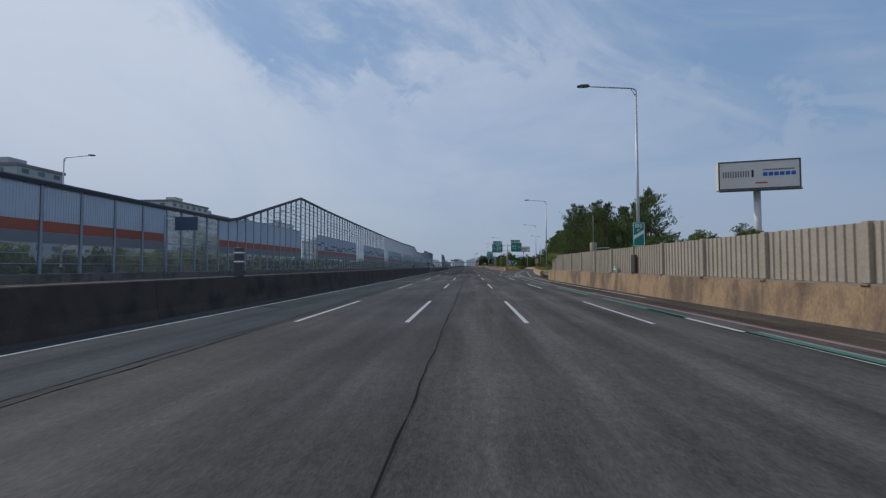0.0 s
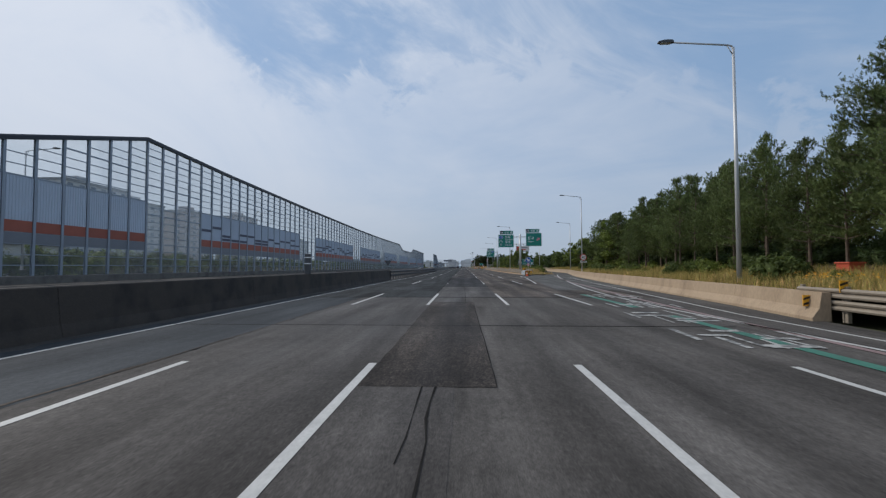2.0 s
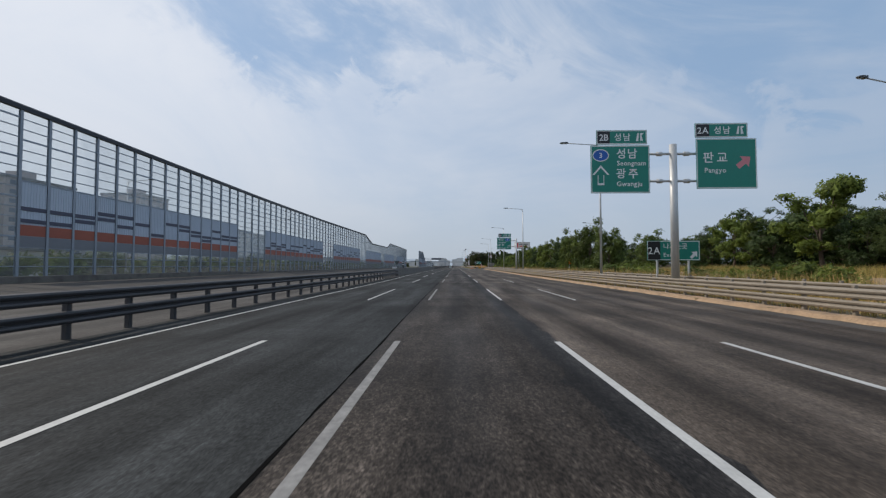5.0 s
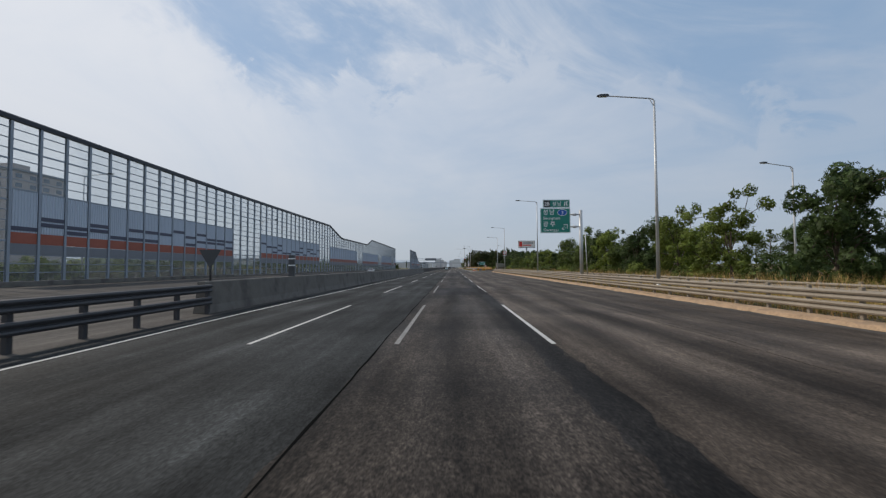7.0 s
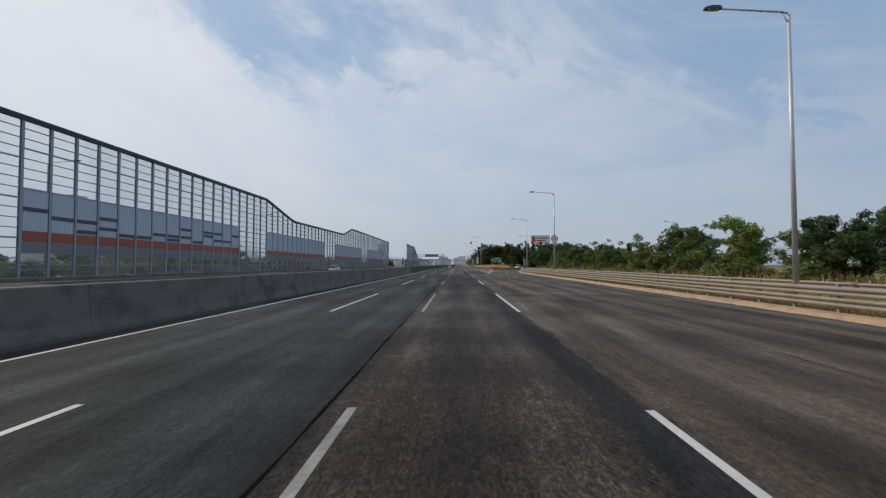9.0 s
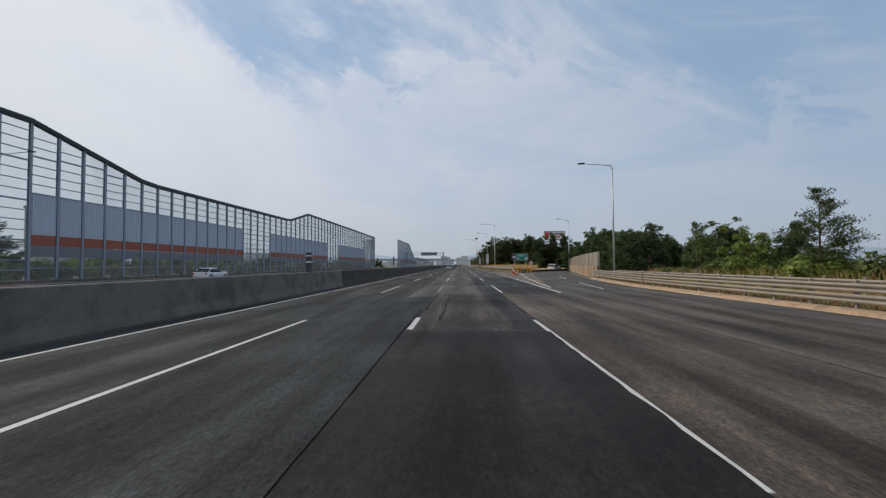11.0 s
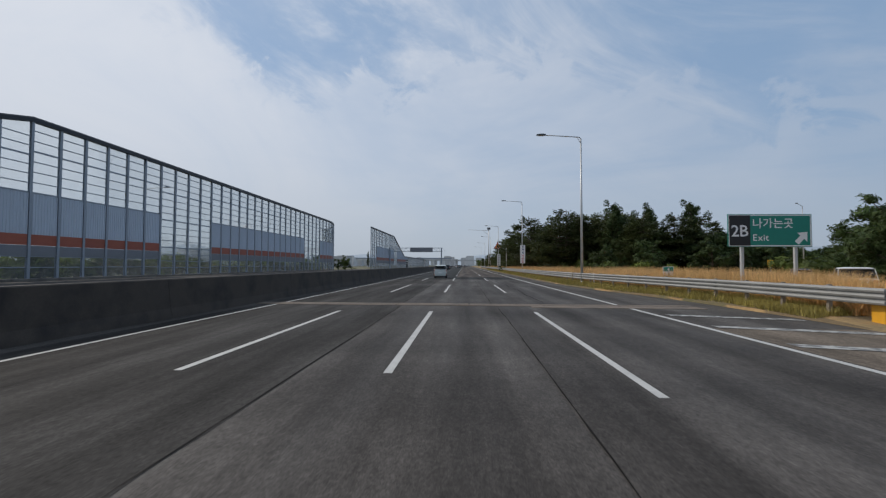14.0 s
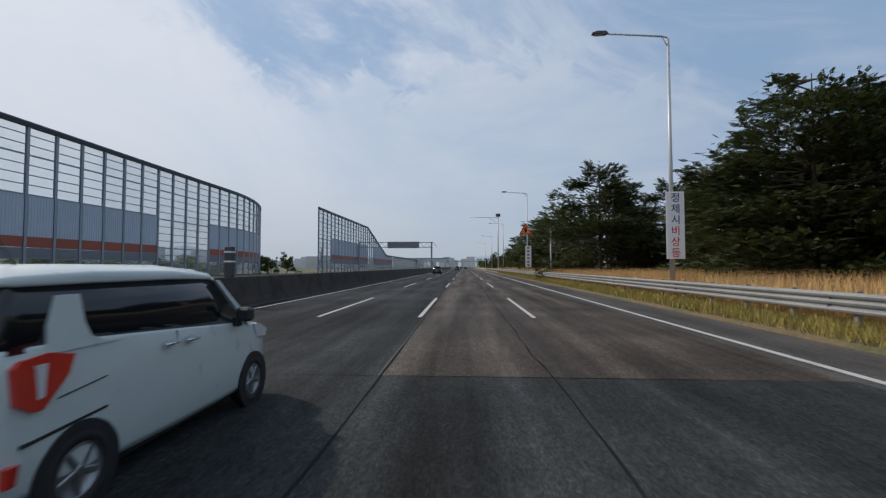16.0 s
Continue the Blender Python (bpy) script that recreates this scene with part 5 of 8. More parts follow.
for x, y, h in ((61, 497, 9.0), (66, 501, 9.6), (71, 502, 9.2), (65, 492, 8.0), (57, 493, 8.5)):
    plant("dark", x, y, h, -0.1, 1.3)
for x, y, h in ((28.6, 424, 7.2), (30.2, 420, 8.8), (31.5, 415, 9.6), (33, 409, 10.2), (29.5, 412, 9.0), (34.5, 418, 10.0), (28.2, 406, 8.0)):
    plant("dark", x, y, h, -0.1, 1.15, near=True)
plant("poplar", 47, 352, 9.5, 0, 0.9), plant("poplar", 44, 372, 8.5, 0, 0.9)
# dark conifer belt between main road and second ramp
for x, y, h in ((17.5, 473, 12.0), (14.5, 499, 13.2), (25.2, 468, 10.6), (31, 462, 9.6), (36.5, 463, 9.0), (22.5, 486, 11.6), (20, 512, 12.4), (14.8, 522, 12.2), (17.5, 537, 12.0), (28.5, 490, 11.5), (14.6, 549, 11.0), (34, 482, 11.0), (24, 503, 12.0), (21.5, 474, 11.2), (26.5, 479, 12.2), (27, 463, 9.8)):
    plant("cedar", x, y, h * 0.96, 0.2, 1.16, near=y < 505)
for x, y, h in ((23.9, 466, 13.2), (34.9, 480, 14.6), (35.7, 466, 13.4), (21.5, 512, 14), (33, 497, 14.5), (24, 540, 13), (29.5, 474, 12)):
    plant("poplar", x, y, h, 0.3)
for x, y, h in ((25.0, 456, 5.0), (27, 461, 7.0), (31, 462, 7.5), (36, 461, 8), (40, 472, 8.5), (33, 455, 5.5), (43, 476, 8), (20, 458, 4.5)):
    plant("dark", x, y, h, 0.3, 1.2)
for y in steps(548, 900, 17):
    plant(trnd.choice(("broad", "poplar", "cedar")), 17 + trnd.uniform(-2, 8), y, trnd.uniform(6, 9.5), 0.2)
# trees beyond the noise barrier
for y in steps(30, 525, 7.2):
    plant(trnd.choice(("broad", "bright", "bright")), -49.3 + trnd.uniform(-2.0, 1.0), y, trnd.uniform(3.0, 4.6) + WALL_BASE(y), 0.0, 1.25, far=True)
hedge = [shrub_mesh(191 + i, 3.2, 2.3, 280, (LEAF_BROAD, LEAF_BRIGHT, LEAF_DARK)[i % 3], 0.37) for i in range(6)]
for y in steps(-20, 530, 2.7):
    solo("hedge_shrub", hedge[trnd.randrange(6)], None, "dense green shrub behind the noise barrier", "shrub", "barrier shrubs", m=pose(-46.4 + trnd.uniform(-1.0, 0.6), y, -0.1, 0, 0, trnd.uniform(0, 360)) @ Matrix.Diagonal((1, 1, trnd.uniform(0.75, 1.2) * (1 + 0.35 * WALL_BASE(y)), 1)))
for x, y, h in ((-54, 358, 8.5), (-52, 545, 5.5), (-50, 556, 5), (-46, 562, 5.5), (-44, 548, 4), (-58, 100, 11), (-57, 95, 9)):
    plant("cedar" if y > 300 and y < 400 else "broad", x, y, h)
for x, y, h in ((-47.5, 548, 8.5), (-38.2, 566, 8)):
    plant("poplar", x, y, h, 0, 0.4)

for y in steps(60, 128, 2.6):
    for off in (9.5, 15.0, 23.0):
        solo("undergrowth_shrub", hedge[2 if off < 20 else trnd.randrange(6)], None, "dark green undergrowth beneath the pines", "shrub", "undergrowth", m=pose(bx(max(y, 74)) + off + trnd.uniform(-1.2, 1.2), y + trnd.uniform(-1, 1), 1.0 + 0.05 * off, 0, 0, trnd.uniform(0, 360)) @ Matrix.Diagonal((0.9, 0.9, trnd.uniform(0.45, 0.8), 1)))
for y in steps(200, 350, 6):
    solo("undergrowth_shrub", hedge[trnd.randrange(6)], None, "dense green undergrowth between the trees", "shrub", "undergrowth", m=pose(21.5 + trnd.uniform(-1, 3), y, 0.1, 0, 0, trnd.uniform(0, 360)) @ Matrix.Diagonal((0.9, 0.9, trnd.uniform(0.5, 0.8), 1)))

for k in range(24):
    solo("undergrowth_shrub", hedge[2 if k % 3 else 0], None, "dark green undergrowth beneath the trees", "shrub", "undergrowth", m=pose(38 + k * 4.2, 444 + k * 2.3 + trnd.uniform(-2, 2), -0.1, 0, 0, trnd.uniform(0, 360)) @ Matrix.Diagonal((1.5, 1.5, trnd.uniform(0.8, 1.3), 1)))

shrubs = [shrub_mesh(91 + i, 1.6, 1.2, 520, (LEAF_BROAD, LEAF_BRIGHT)[i % 2], 0.16) for i in range(4)]


def shrub(x, y, z, k):
    return solo("shrub", shrubs[trnd.randrange(4)], None, "low rough green roadside shrub", "shrub", "roadside shrubs", m=pose(x, y, z, 0, 0, trnd.uniform(0, 360)) @ Matrix.Scale(k, 4))


for y in steps(78, 150, 1.7):
    shrub(bx(y) + trnd.uniform(1.8, 6.5), y, 0.9, trnd.uniform(0.4, 1.15))
for y in steps(165, 350, 3):
    shrub(17.3 + trnd.uniform(-0.4, 1.2), y, 0.15, trnd.uniform(0.7, 1.35))
for x, y, k in ((15.5, 452, 1.3), (17.5, 449, 1.2), (20, 446, 1.2), (22.5, 444, 1.0), (14.5, 462, 0.9), (13.9, 474, 0.8)):
    shrub(x, y, 0.35, k)

# ivy on the end of the first wall
rnd = random.Random(3)
bm = bmesh.new()
for k in range(1500):
    y = 61.8 - abs(rnd.gauss(0, 2.2))
    add_leaf(bm, Vector((9.95 + rnd.gauss(0.15, 0.22), y, 2.62 + rnd.gauss(0.12, 0.18) - (rnd.random() < 0.2) * rnd.uniform(0, 0.5))), (-1, -0.3, 0.6), 0.085, 0.7, rnd, 0)
for k in range(350):
    add_leaf(bm, Vector((9.95 + rnd.gauss(0, 0.2), 62.3 + rnd.gauss(0, 0.7), 1.2 + abs(rnd.gauss(0, 0.15)))), (-1, -0.3, 0.6), 0.085, 0.7, rnd, 0)
solo("ivy", bm, LEAF_BRIGHT, "bright green ivy hanging over the wall end", "ivy", kind="stuff")

# ---- grass ----
STRAW = material("dry_straw_grass", (0.62, 0.40, 0.17), 0.85, vary=0.2, scale=0.4, fine=6, bump=0, island=0.4)
WEED = material("green_weeds", (0.32, 0.265, 0.07), 0.8, vary=0.2, scale=0.4, fine=6, bump=0, island=0.45)


def blades(name, count, place, height, mat, label, seed):
    """Upright narrow blades, many, as one mesh."""
    r = np.random.RandomState(seed)
    verts, faces = [], []
    for i in range(count):
        x, y, z = place(r)
        h = height * r.uniform(0.45, 1.25)
        a = r.uniform(0, TAU)
        w = 0.006 + 0.015 * r.rand()
        dx, dy = math.cos(a) * w, math.sin(a) * w
        lx, ly = r.normal(0, 0.27) * h, r.normal(0, 0.27) * h
        k = len(verts)
        verts += [(x - dx, y - dy, z - 0.02), (x + dx, y + dy, z - 0.02), (x + lx, y + ly, z + h)]
        faces.append((k, k + 1, k + 2))
    me = bpy.data.meshes.new(name)
    me.from_pydata(verts, [], faces)
    me.materials.append(mat)
    return tagged(new(name, me), label, "grass", kind="stuff")


def in_verge2(r):
    y = 408 + (r.rand() ** 1.3) * 170
    o = 1.3 + (r.rand() ** 1.4) * min(10.0, max(0.5, (y - 405) * 0.45))
    x = fx2(y) + o
    return x, y, verge2_z(x, y)


def in_verge2_front(r):
    y = 408 + (r.rand() ** 1.2) * 150
    o = r.uniform(0.08, 1.2)
    return fx2(y) + o, y, verge2_z(fx2(y) + o, y)


blades("dry_grass", 150000, in_verge2, 1.05, STRAW, "tall straw-coloured dry grass on the verge", 1)
blades("weeds", 70000, in_verge2_front, 0.27, WEED, "short green and yellow weeds under the guard rail", 2)


def in_bank(r):
    y = 62 + r.rand() ** 1.2 * 150
    o = r.uniform(0.2, 6.0)
    return bx(max(y, 74)) + o, y, 0.78 + min(1.0, o / 3) * 0.25 + max(0, o - 3) * 0.11


def in_verge1(r):
    y = 148 + r.rand() * 210
    o = 0.75 + 5.0 * r.rand() ** 1.2
    return fx(y) + o, y, 0.12 + 0.01 * o


def in_verge1_back(r):
    y = 160 + r.rand() * 195
    o = 4.0 + 1.9 * r.rand()
    return fx(y) + o, y, 0.17


blades("dry_grass", 16000, in_verge1_back, 1.15, STRAW, "tall straw grass in front of the island trees", 7)
blades("weeds", 16000, in_verge1_back, 1.1, WEED, "tall yellow-green weeds in front of the island trees", 8)
blades("weeds", 60000, in_bank, 0.55, WEED, "tall yellow-green weeds on the bank", 3)
blades("dry_grass", 26000, in_bank, 0.4, STRAW, "scattered straw grass on the bank", 4)
blades("weeds", 36000, in_verge1, 0.42, WEED, "low green weeds along the guard rail", 5)
blades("dry_grass", 30000, in_verge1, 0.4, STRAW, "dry straw grass along the guard rail", 6)

FLOWER = material("orange_yellow_petals", (0.75, 0.36, 0.02), 0.7, vary=0.1, bump=0, island=0.25)
rnd = random.Random(41)
bm = bmesh.new()
for k in range(420):
    y = 79.0 + rnd.gauss(0, 2.6)
    o = rnd.uniform(1.8, 4.2)
    add_leaf(bm, Vector((bx(max(y, 74)) + o, y, 0.95 + rnd.uniform(0.1, 0.5))), (-0.3, -0.7, 0.6), 0.042, 0.9, rnd, 0)
solo("wild_flowers", bm, FLOWER, "orange-yellow wild flowers among the weeds on the bank", "flowers", kind="stuff")
CRATE = material("red_orange_plastic", (0.50, 0.085, 0.04), 0.5, vary=0.12, bump=0.03)
for x, y, z, w in ((17.0, 80.2, 1.2, 0.8), (18.0, 78.0, 1.25, 1.0)):
    th = thing("plastic_crate", "worn red-orange plastic crate under the pines", "crate", "plastic crates", at=pose(x, y, z, 0, 0, 12))
    part("tub", box(-w / 2, w / 2, -0.3, 0.3, 0, 0.62, bevel=0.03), CRATE, th)
    part("rim", box(-w / 2 - 0.04, w / 2 + 0.04, -0.34, 0.34, 0.62, 0.7, bevel=0.015), CRATE, th)

# ---- signs ----
def board(parent, name, x, z, w, h, mat, border=SIGN_WHITE, y=0.0, rim=0.05, label=""):
    """A sheet sign with a border line, centred at x, z."""
    b = part(name, box(-w / 2, w / 2, -0.02, 0.03, -h / 2, h / 2, bevel=0.01), mat, parent, label, m=pose(x, y, z))
    if border:
        bm = bmesh.new()
        o = 0.03
        for x0, x1, z0, z1 in ((-w / 2 + o, w / 2 - o, h / 2 - o - rim, h / 2 - o), (-w / 2 + o, w / 2 - o, -h / 2 + o, -h / 2 + o + rim), (-w / 2 + o, -w / 2 + o + rim, -h / 2 + o + rim, h / 2 - o - rim), (w / 2 - o - rim, w / 2 - o, -h / 2 + o + rim, h / 2 - o - rim)):
            add_box(bm, x0, x1, -0.026, -0.0201, z0, z1)
        part("border", bm, border, b)
    return b


def letters(parent, body, x, z, size, mat=SIGN_WHITE, y=-0.027, bold=0.008, spacing=1.0):
    """Upright characters that face -y, centred at x, z; each one its own flat mesh."""
    gap = 0.07 + (spacing - 1.0) * 0.9
    total = sum(LETTER[c][2] - LETTER[c][1] for c in body) + gap * (len(body) - 1)
    at = -total / 2
    for c in body:
        me, lo, hi = LETTER[c]
        me = me.copy()
        me.transform(Matrix.Translation((at - lo, 0, 0)))
        me.transform(Matrix.Scale(size, 4))
        me.materials.clear()
        me.materials.append(mat)
        part("character", me, mat, parent, m=pose(x, y, z))
        at += hi - lo + gap


def poly(parent, name, pts, mat, y=-0.027, th=0.006):
    """A flat figure from (x, z) points, facing -y."""
    bm = bmesh.new()
    a = [bm.verts.new((x, y, z)) for x, z in pts]
    b = [bm.verts.new((x, y + th, z)) for x, z in pts]
    bm.faces.new(a), bm.faces.new(b[::-1])
    for i in range(len(a)):
        j = (i + 1) % len(a)
        bm.faces.new((a[j], a[i], b[i], b[j]))
    return part(name, bm, mat, parent)


def arrow_pts(cx, cz, s, turn):
    base = [(-0.16, -0.5), (0.16, -0.5), (0.16, 0.02), (0.42, 0.02), (0, 0.5), (-0.42, 0.02), (-0.16, 0.02)]
    c, n = math.cos(turn), math.sin(turn)
    return [(cx + s * (x * c - z * n), cz + s * (x * n + z * c)) for x, z in base]


def disc_pts(cx, cz, rx, rz, n=28):
    return [(cx + rx * math.cos(TAU * i / n), cz + rz * math.sin(TAU * i / n)) for i in range(n)]


def road_glyph(b, x, z, s):
    """The small white figure of a motorway fork."""
    poly(b, "road_figure", [(x - 0.5 * s, z - 0.5 * s), (x - 0.2 * s, z - 0.5 * s), (x - 0.12 * s, z + 0.5 * s), (x - 0.3 * s, z + 0.5 * s)], SIGN_WHITE)
    poly(b, "road_figure", [(x + 0.05 * s, z - 0.5 * s), (x + 0.4 * s, z - 0.5 * s), (x + 0.22 * s, z + 0.2 * s), (x + 0.5 * s, z + 0.5 * s), (x + 0.02 * s, z + 0.5 * s)], SIGN_WHITE)


def header_board(th, x, z, w, h, code):
    b = board(th, "header_board", x, z, w, h, SIGN_GREEN)
    part("code_plate", box(-w / 2 + 0.08, -w / 2 + w * 0.27, -0.03, -0.0262, -h / 2 + 0.08, h / 2 - 0.08), SIGN_BLACK, b)
    letters(b, code, -w / 2 + w * 0.15, 0, h * 0.62, y=-0.035)
    letters(b, "성남", w * 0.0 + 0.05, 0, h * 0.58, spacing=1.25)
    road_glyph(b, w * 0.36, 0, h * 0.55)


def bracket(th, x0, x1, z):
    bm = bmesh.new()
    add_tube(bm, (x0, 0.12, z), (x1, 0.12, z), 0.085, n=10)
    add_tube(bm, ((x0 + x1) / 2 - 0.18, 0.12, z), ((x0 + x1) / 2 + 0.18, 0.12, z), 0.15, n=10)
    part("bracket", bm, POLE_PAINT, th)


# fork sign at the first exit: two boards on one pole
th = thing("direction_sign", "two green direction boards on a thick grey steel pole", "road sign", at=pose(14.3, 174, 0.1))
part("pole", tube((0, 0.15, 0), (0, 0.15, 9.8), 0.26, 0.24, 16), POLE_PAINT, th)
b = board(th, "board", -3.62, 8.1, 3.95, 3.25, SIGN_GREEN)
letters(b, "성남", 0.45, 1.05, 0.74, spacing=1.2), letters(b, "Seongnam", 0.75, 0.42, 0.46)
letters(b, "광주", 0.45, -0.3, 0.74, spacing=1.2), letters(b, "Gwangju", 0.6, -0.98, 0.46)
poly(b, "route_shield", disc_pts(-1.3, 0.95, 0.55, 0.42), SIGN_WHITE), poly(b, "route_shield", disc_pts(-1.3, 0.95, 0.49, 0.36), SIGN_BLUE, -0.033)
letters(b, "3", -1.3, 0.95, 0.5, y=-0.04)
poly(b, "arrow", arrow_pts(-1.3, -0.4, 1.35, 0), SIGN_WHITE)
poly(b, "arrow", arrow_pts(-1.3, -0.42, 1.05, 0), SIGN_GREEN, -0.033)
header_board(th, -3.5, 10.28, 3.4, 0.98, "2B")
b = board(th, "board", 3.45, 8.45, 4.0, 3.4, SIGN_GREEN)
letters(b, "판교", -0.75, 0.4, 0.8, spacing=1.25), letters(b, "Pangyo", -0.75, -0.45, 0.46)
poly(b, "arrow", arrow_pts(1.15, 0.1, 1.1, -0.9), material("sign_pink", (0.6, 0.22, 0.25), 0.4, vary=0.04, bump=0))
header_board(th, 3.15, 10.7, 3.5, 0.98, "2A")
for z in (9.15, 7.3):
    bracket(th, -1.66, -0.25, z), bracket(th, 0.25, 1.48, z)

# single board before the second exit
th = thing("direction_sign", "green direction board on a single grey steel pole", "road sign", at=pose(14.3, 251.3, 0.1))
part("pole", tube((0, 0.15, 0), (0, 0.15, 8.1), 0.2, 0.19, 16), POLE_PAINT, th)
b = board(th, "board", -2.94, 6.9, 3.42, 2.85, SIGN_GREEN)
letters(b, "성남", -0.75, 0.98, 0.68, spacing=1.3), letters(b, "Seongnam", -0.42, 0.3, 0.46)
letters(b, "광주", -0.72, -0.4, 0.68, spacing=1.3), letters(b, "Gwangju", -0.52, -1.05, 0.46)
poly(b, "route_shield", disc_pts(0.8, 0.92, 0.56, 0.38), SIGN_WHITE), poly(b, "route_shield", disc_pts(0.8, 0.92, 0.51, 0.33), SIGN_BLUE, -0.033)
letters(b, "3", 0.8, 0.92, 0.54, y=-0.04)
poly(b, "arrow", arrow_pts(1.1, -0.72, 0.85, -0.75), SIGN_WHITE), poly(b, "arrow", arrow_pts(1.1, -0.72, 0.62, -0.75), SIGN_GREEN, -0.033)
header_board(th, -2.8, 8.85, 3.05, 0.92, "2B")
for z in (7.6, 6.2):
    bracket(th, -1.23, -0.2, z)
part("slim_post", tube((0.75, 0.4, 0), (0.55, 0.4, 5.6), 0.05), POLE_PAINT, th)


def exit_board(x, y, code, z=2.75, w=4.0):
    th = thing("exit_sign", "green exit board with black number plate on two posts", "road sign", "exit signs", at=pose(x, y, 0.1))
    b = board(th, "board", 0, z, w, 1.52, SIGN_GREEN)
    part("code_plate", box(-w / 2 + 0.06, -w / 2 + 1.0, -0.03, -0.0262, -0.7, 0.7), SIGN_BLACK, b)
    letters(b, code, -w / 2 + 0.53, 0, 0.75, y=-0.035)
    letters(b, "나가는곳", 0.15, 0.33, 0.5), letters(b, "Exit", -0.4, -0.32, 0.42)
    poly(b, "arrow", arrow_pts(w / 2 - 0.45, -0.32, 0.7, -0.75), SIGN_WHITE)
    for px in (-1.2, 1.2):
        part("post", box(px - 0.06, px + 0.06, 0.04, 0.16, 0, z + 0.6), POLE_PAINT, th)


exit_board(16.3, 178.5, "2A", 2.75)
exit_board(13.5, 414.6, "2B", 3.25, 3.75)


def round_sign(x, y, z, r, body, pole_h=None, plate=True):
    """A red-rimmed speed limit disc on a bracket."""
    th = thing("speed_limit_sign", "round white speed limit sign with red rim", "road sign", "speed limit signs", at=pose(x, y, 0))
    poly(th, "disc", disc_pts(0, z, r, r), SIGN_RED, -0.02, 0.02)
    poly(th, "disc", disc_pts(0, z, r * 0.76, r * 0.76), SIGN_WHITE, -0.027, 0.006)
    letters(th, body, 0, z, r * 1.0, SIGN_BLACK, -0.034, 0.02)
    part("clamp", box(-0.05, 0.05, 0.0, 0.14, z - 0.1, z + 0.1), POLE_PAINT, th)
    if plate:
        p = part("sub_plate", box(-r * 0.95, r * 0.95, -0.015, 0.005, z - r * 1.62, z - r * 1.1), SIGN_WHITE, th)
        part("lettering_bar", box(-r * 0.7, r * 0.7, -0.02, -0.0155, z - r * 1.45, z - r * 1.28), SIGN_BLACK, p)
    if pole_h:
        part("post", tube((0, 0.12, 0), (0, 0.12, pole_h), 0.05), POLE_PAINT, th)


round_sign(18.95, 131.6, 3.15, 0.52, "40")
round_sign(13.75, 321.2, 5.5, 0.5, "40")

# blue keep-right disc with a checkered plate
th = thing("arrow_sign", "round blue arrow sign above a red and white chequered plate", "road sign", at=pose(13.0, 151.2, 0))
poly(th, "disc", disc_pts(0, 3.0, 0.59, 0.59), SIGN_WHITE, -0.02, 0.02)
d = poly(th, "disc", disc_pts(0, 3.0, 0.55, 0.55), SIGN_BLUE, -0.027, 0.006)
poly(d, "arrow", arrow_pts(0, 3.0, 0.85, radians(-135)), SIGN_WHITE, -0.034)
q = part("chequered_plate", box(-0.26, 0.26, -0.02, 0.0, -0.26, 0.26), SIGN_WHITE, th, m=pose(0, 0, 2.08, 0, 45, 0))
for i in range(5):
    for j in range(5):
        if (i + j) % 2 == 0:
            part("check", box(-0.26 + i * 0.104, -0.26 + (i + 1) * 0.104, -0.026, -0.0205, -0.26 + j * 0.104, -0.26 + (j + 1) * 0.104), SIGN_RED, q)
part("post", tube((0, 0.06, 0), (0, 0.06, 3.5), 0.045), POLE_PAINT, th)
# the same plate at the second exit
th = thing("chequered_marker", "red and white chequered diamond plate on a thin post", "road sign", at=pose(15.3, 410.3, 0))
q = part("chequered_plate", box(-0.36, 0.36, -0.02, 0.0, -0.36, 0.36), SIGN_WHITE, th, m=pose(0, 0, 1.95, 0, 45, 0))
for i in range(5):
    for j in range(5):
        if (i + j) % 2 == 0:
            part("check", box(-0.36 + i * 0.144, -0.36 + (i + 1) * 0.144, -0.026, -0.0205, -0.36 + j * 0.144, -0.36 + (j + 1) * 0.144), SIGN_RED, q)
part("post", tube((0, 0.06, 0), (0, 0.06, 1.8), 0.045), POLE_PAINT, th)

# distance board on the first lamp
th = thing("distance_sign", "green exit countdown board with one white diagonal bar", "road sign", at=pose(10.45, 33.9, 0.05))
b = board(th, "board", 0, 3.55, 0.72, 1.48, SIGN_GREEN, rim=0.03)
letters(b, "100", 0, 0.52, 0.34), letters(b, "m", 0, 0.28, 0.26)
poly(b, "bar", [(-0.3, -0.3), (0.3, 0.06), (0.3, 0.28), (-0.3, -0.08)], SIGN_WHITE)
part("clamp", box(-0.06, 0.06, 0.03, 0.12, 3.3, 3.8), POLE_PAINT, th)

# upright banners on lamps
def banner(x, y, z, w, h, clear):
    th = thing("lamp_banner", "white upright banner board with blue and red lettering on a lamp", "sign board", "lamp banners", at=pose(x, y, 0))
    b = part("board", box(-w / 2, w / 2, -0.02, 0.02, z, z + h, bevel=0.01), SIGN_WHITE, th)
    navy = material("banner_navy", (0.02, 0.03, 0.12), 0.5, vary=0.04, bump=0)
    for i, c in enumerate("정체시비상등"):
        zz = z + h * (1 - (i + 0.55) / 6.1)
        if clear:
            letters(b, c, 0, zz, h * 0.15, navy if i < 3 else SIGN_RED, -0.026, 0.012)
        else:
            part("lettering_bar", box(-w * 0.2, w * 0.2, -0.026, -0.0205, zz - h * 0.045, zz + h * 0.045), GREY_PANEL, b)
    part("clamp", box(-0.06, 0.06, 0.02, 0.15, z + 0.3, z + h - 0.3), POLE_PAINT, th)


banner(9.55, 470.85, 2.05, 0.84, 3.15, True)
banner(8.7, 512.75, 1.6, 0.84, 3.0, False)

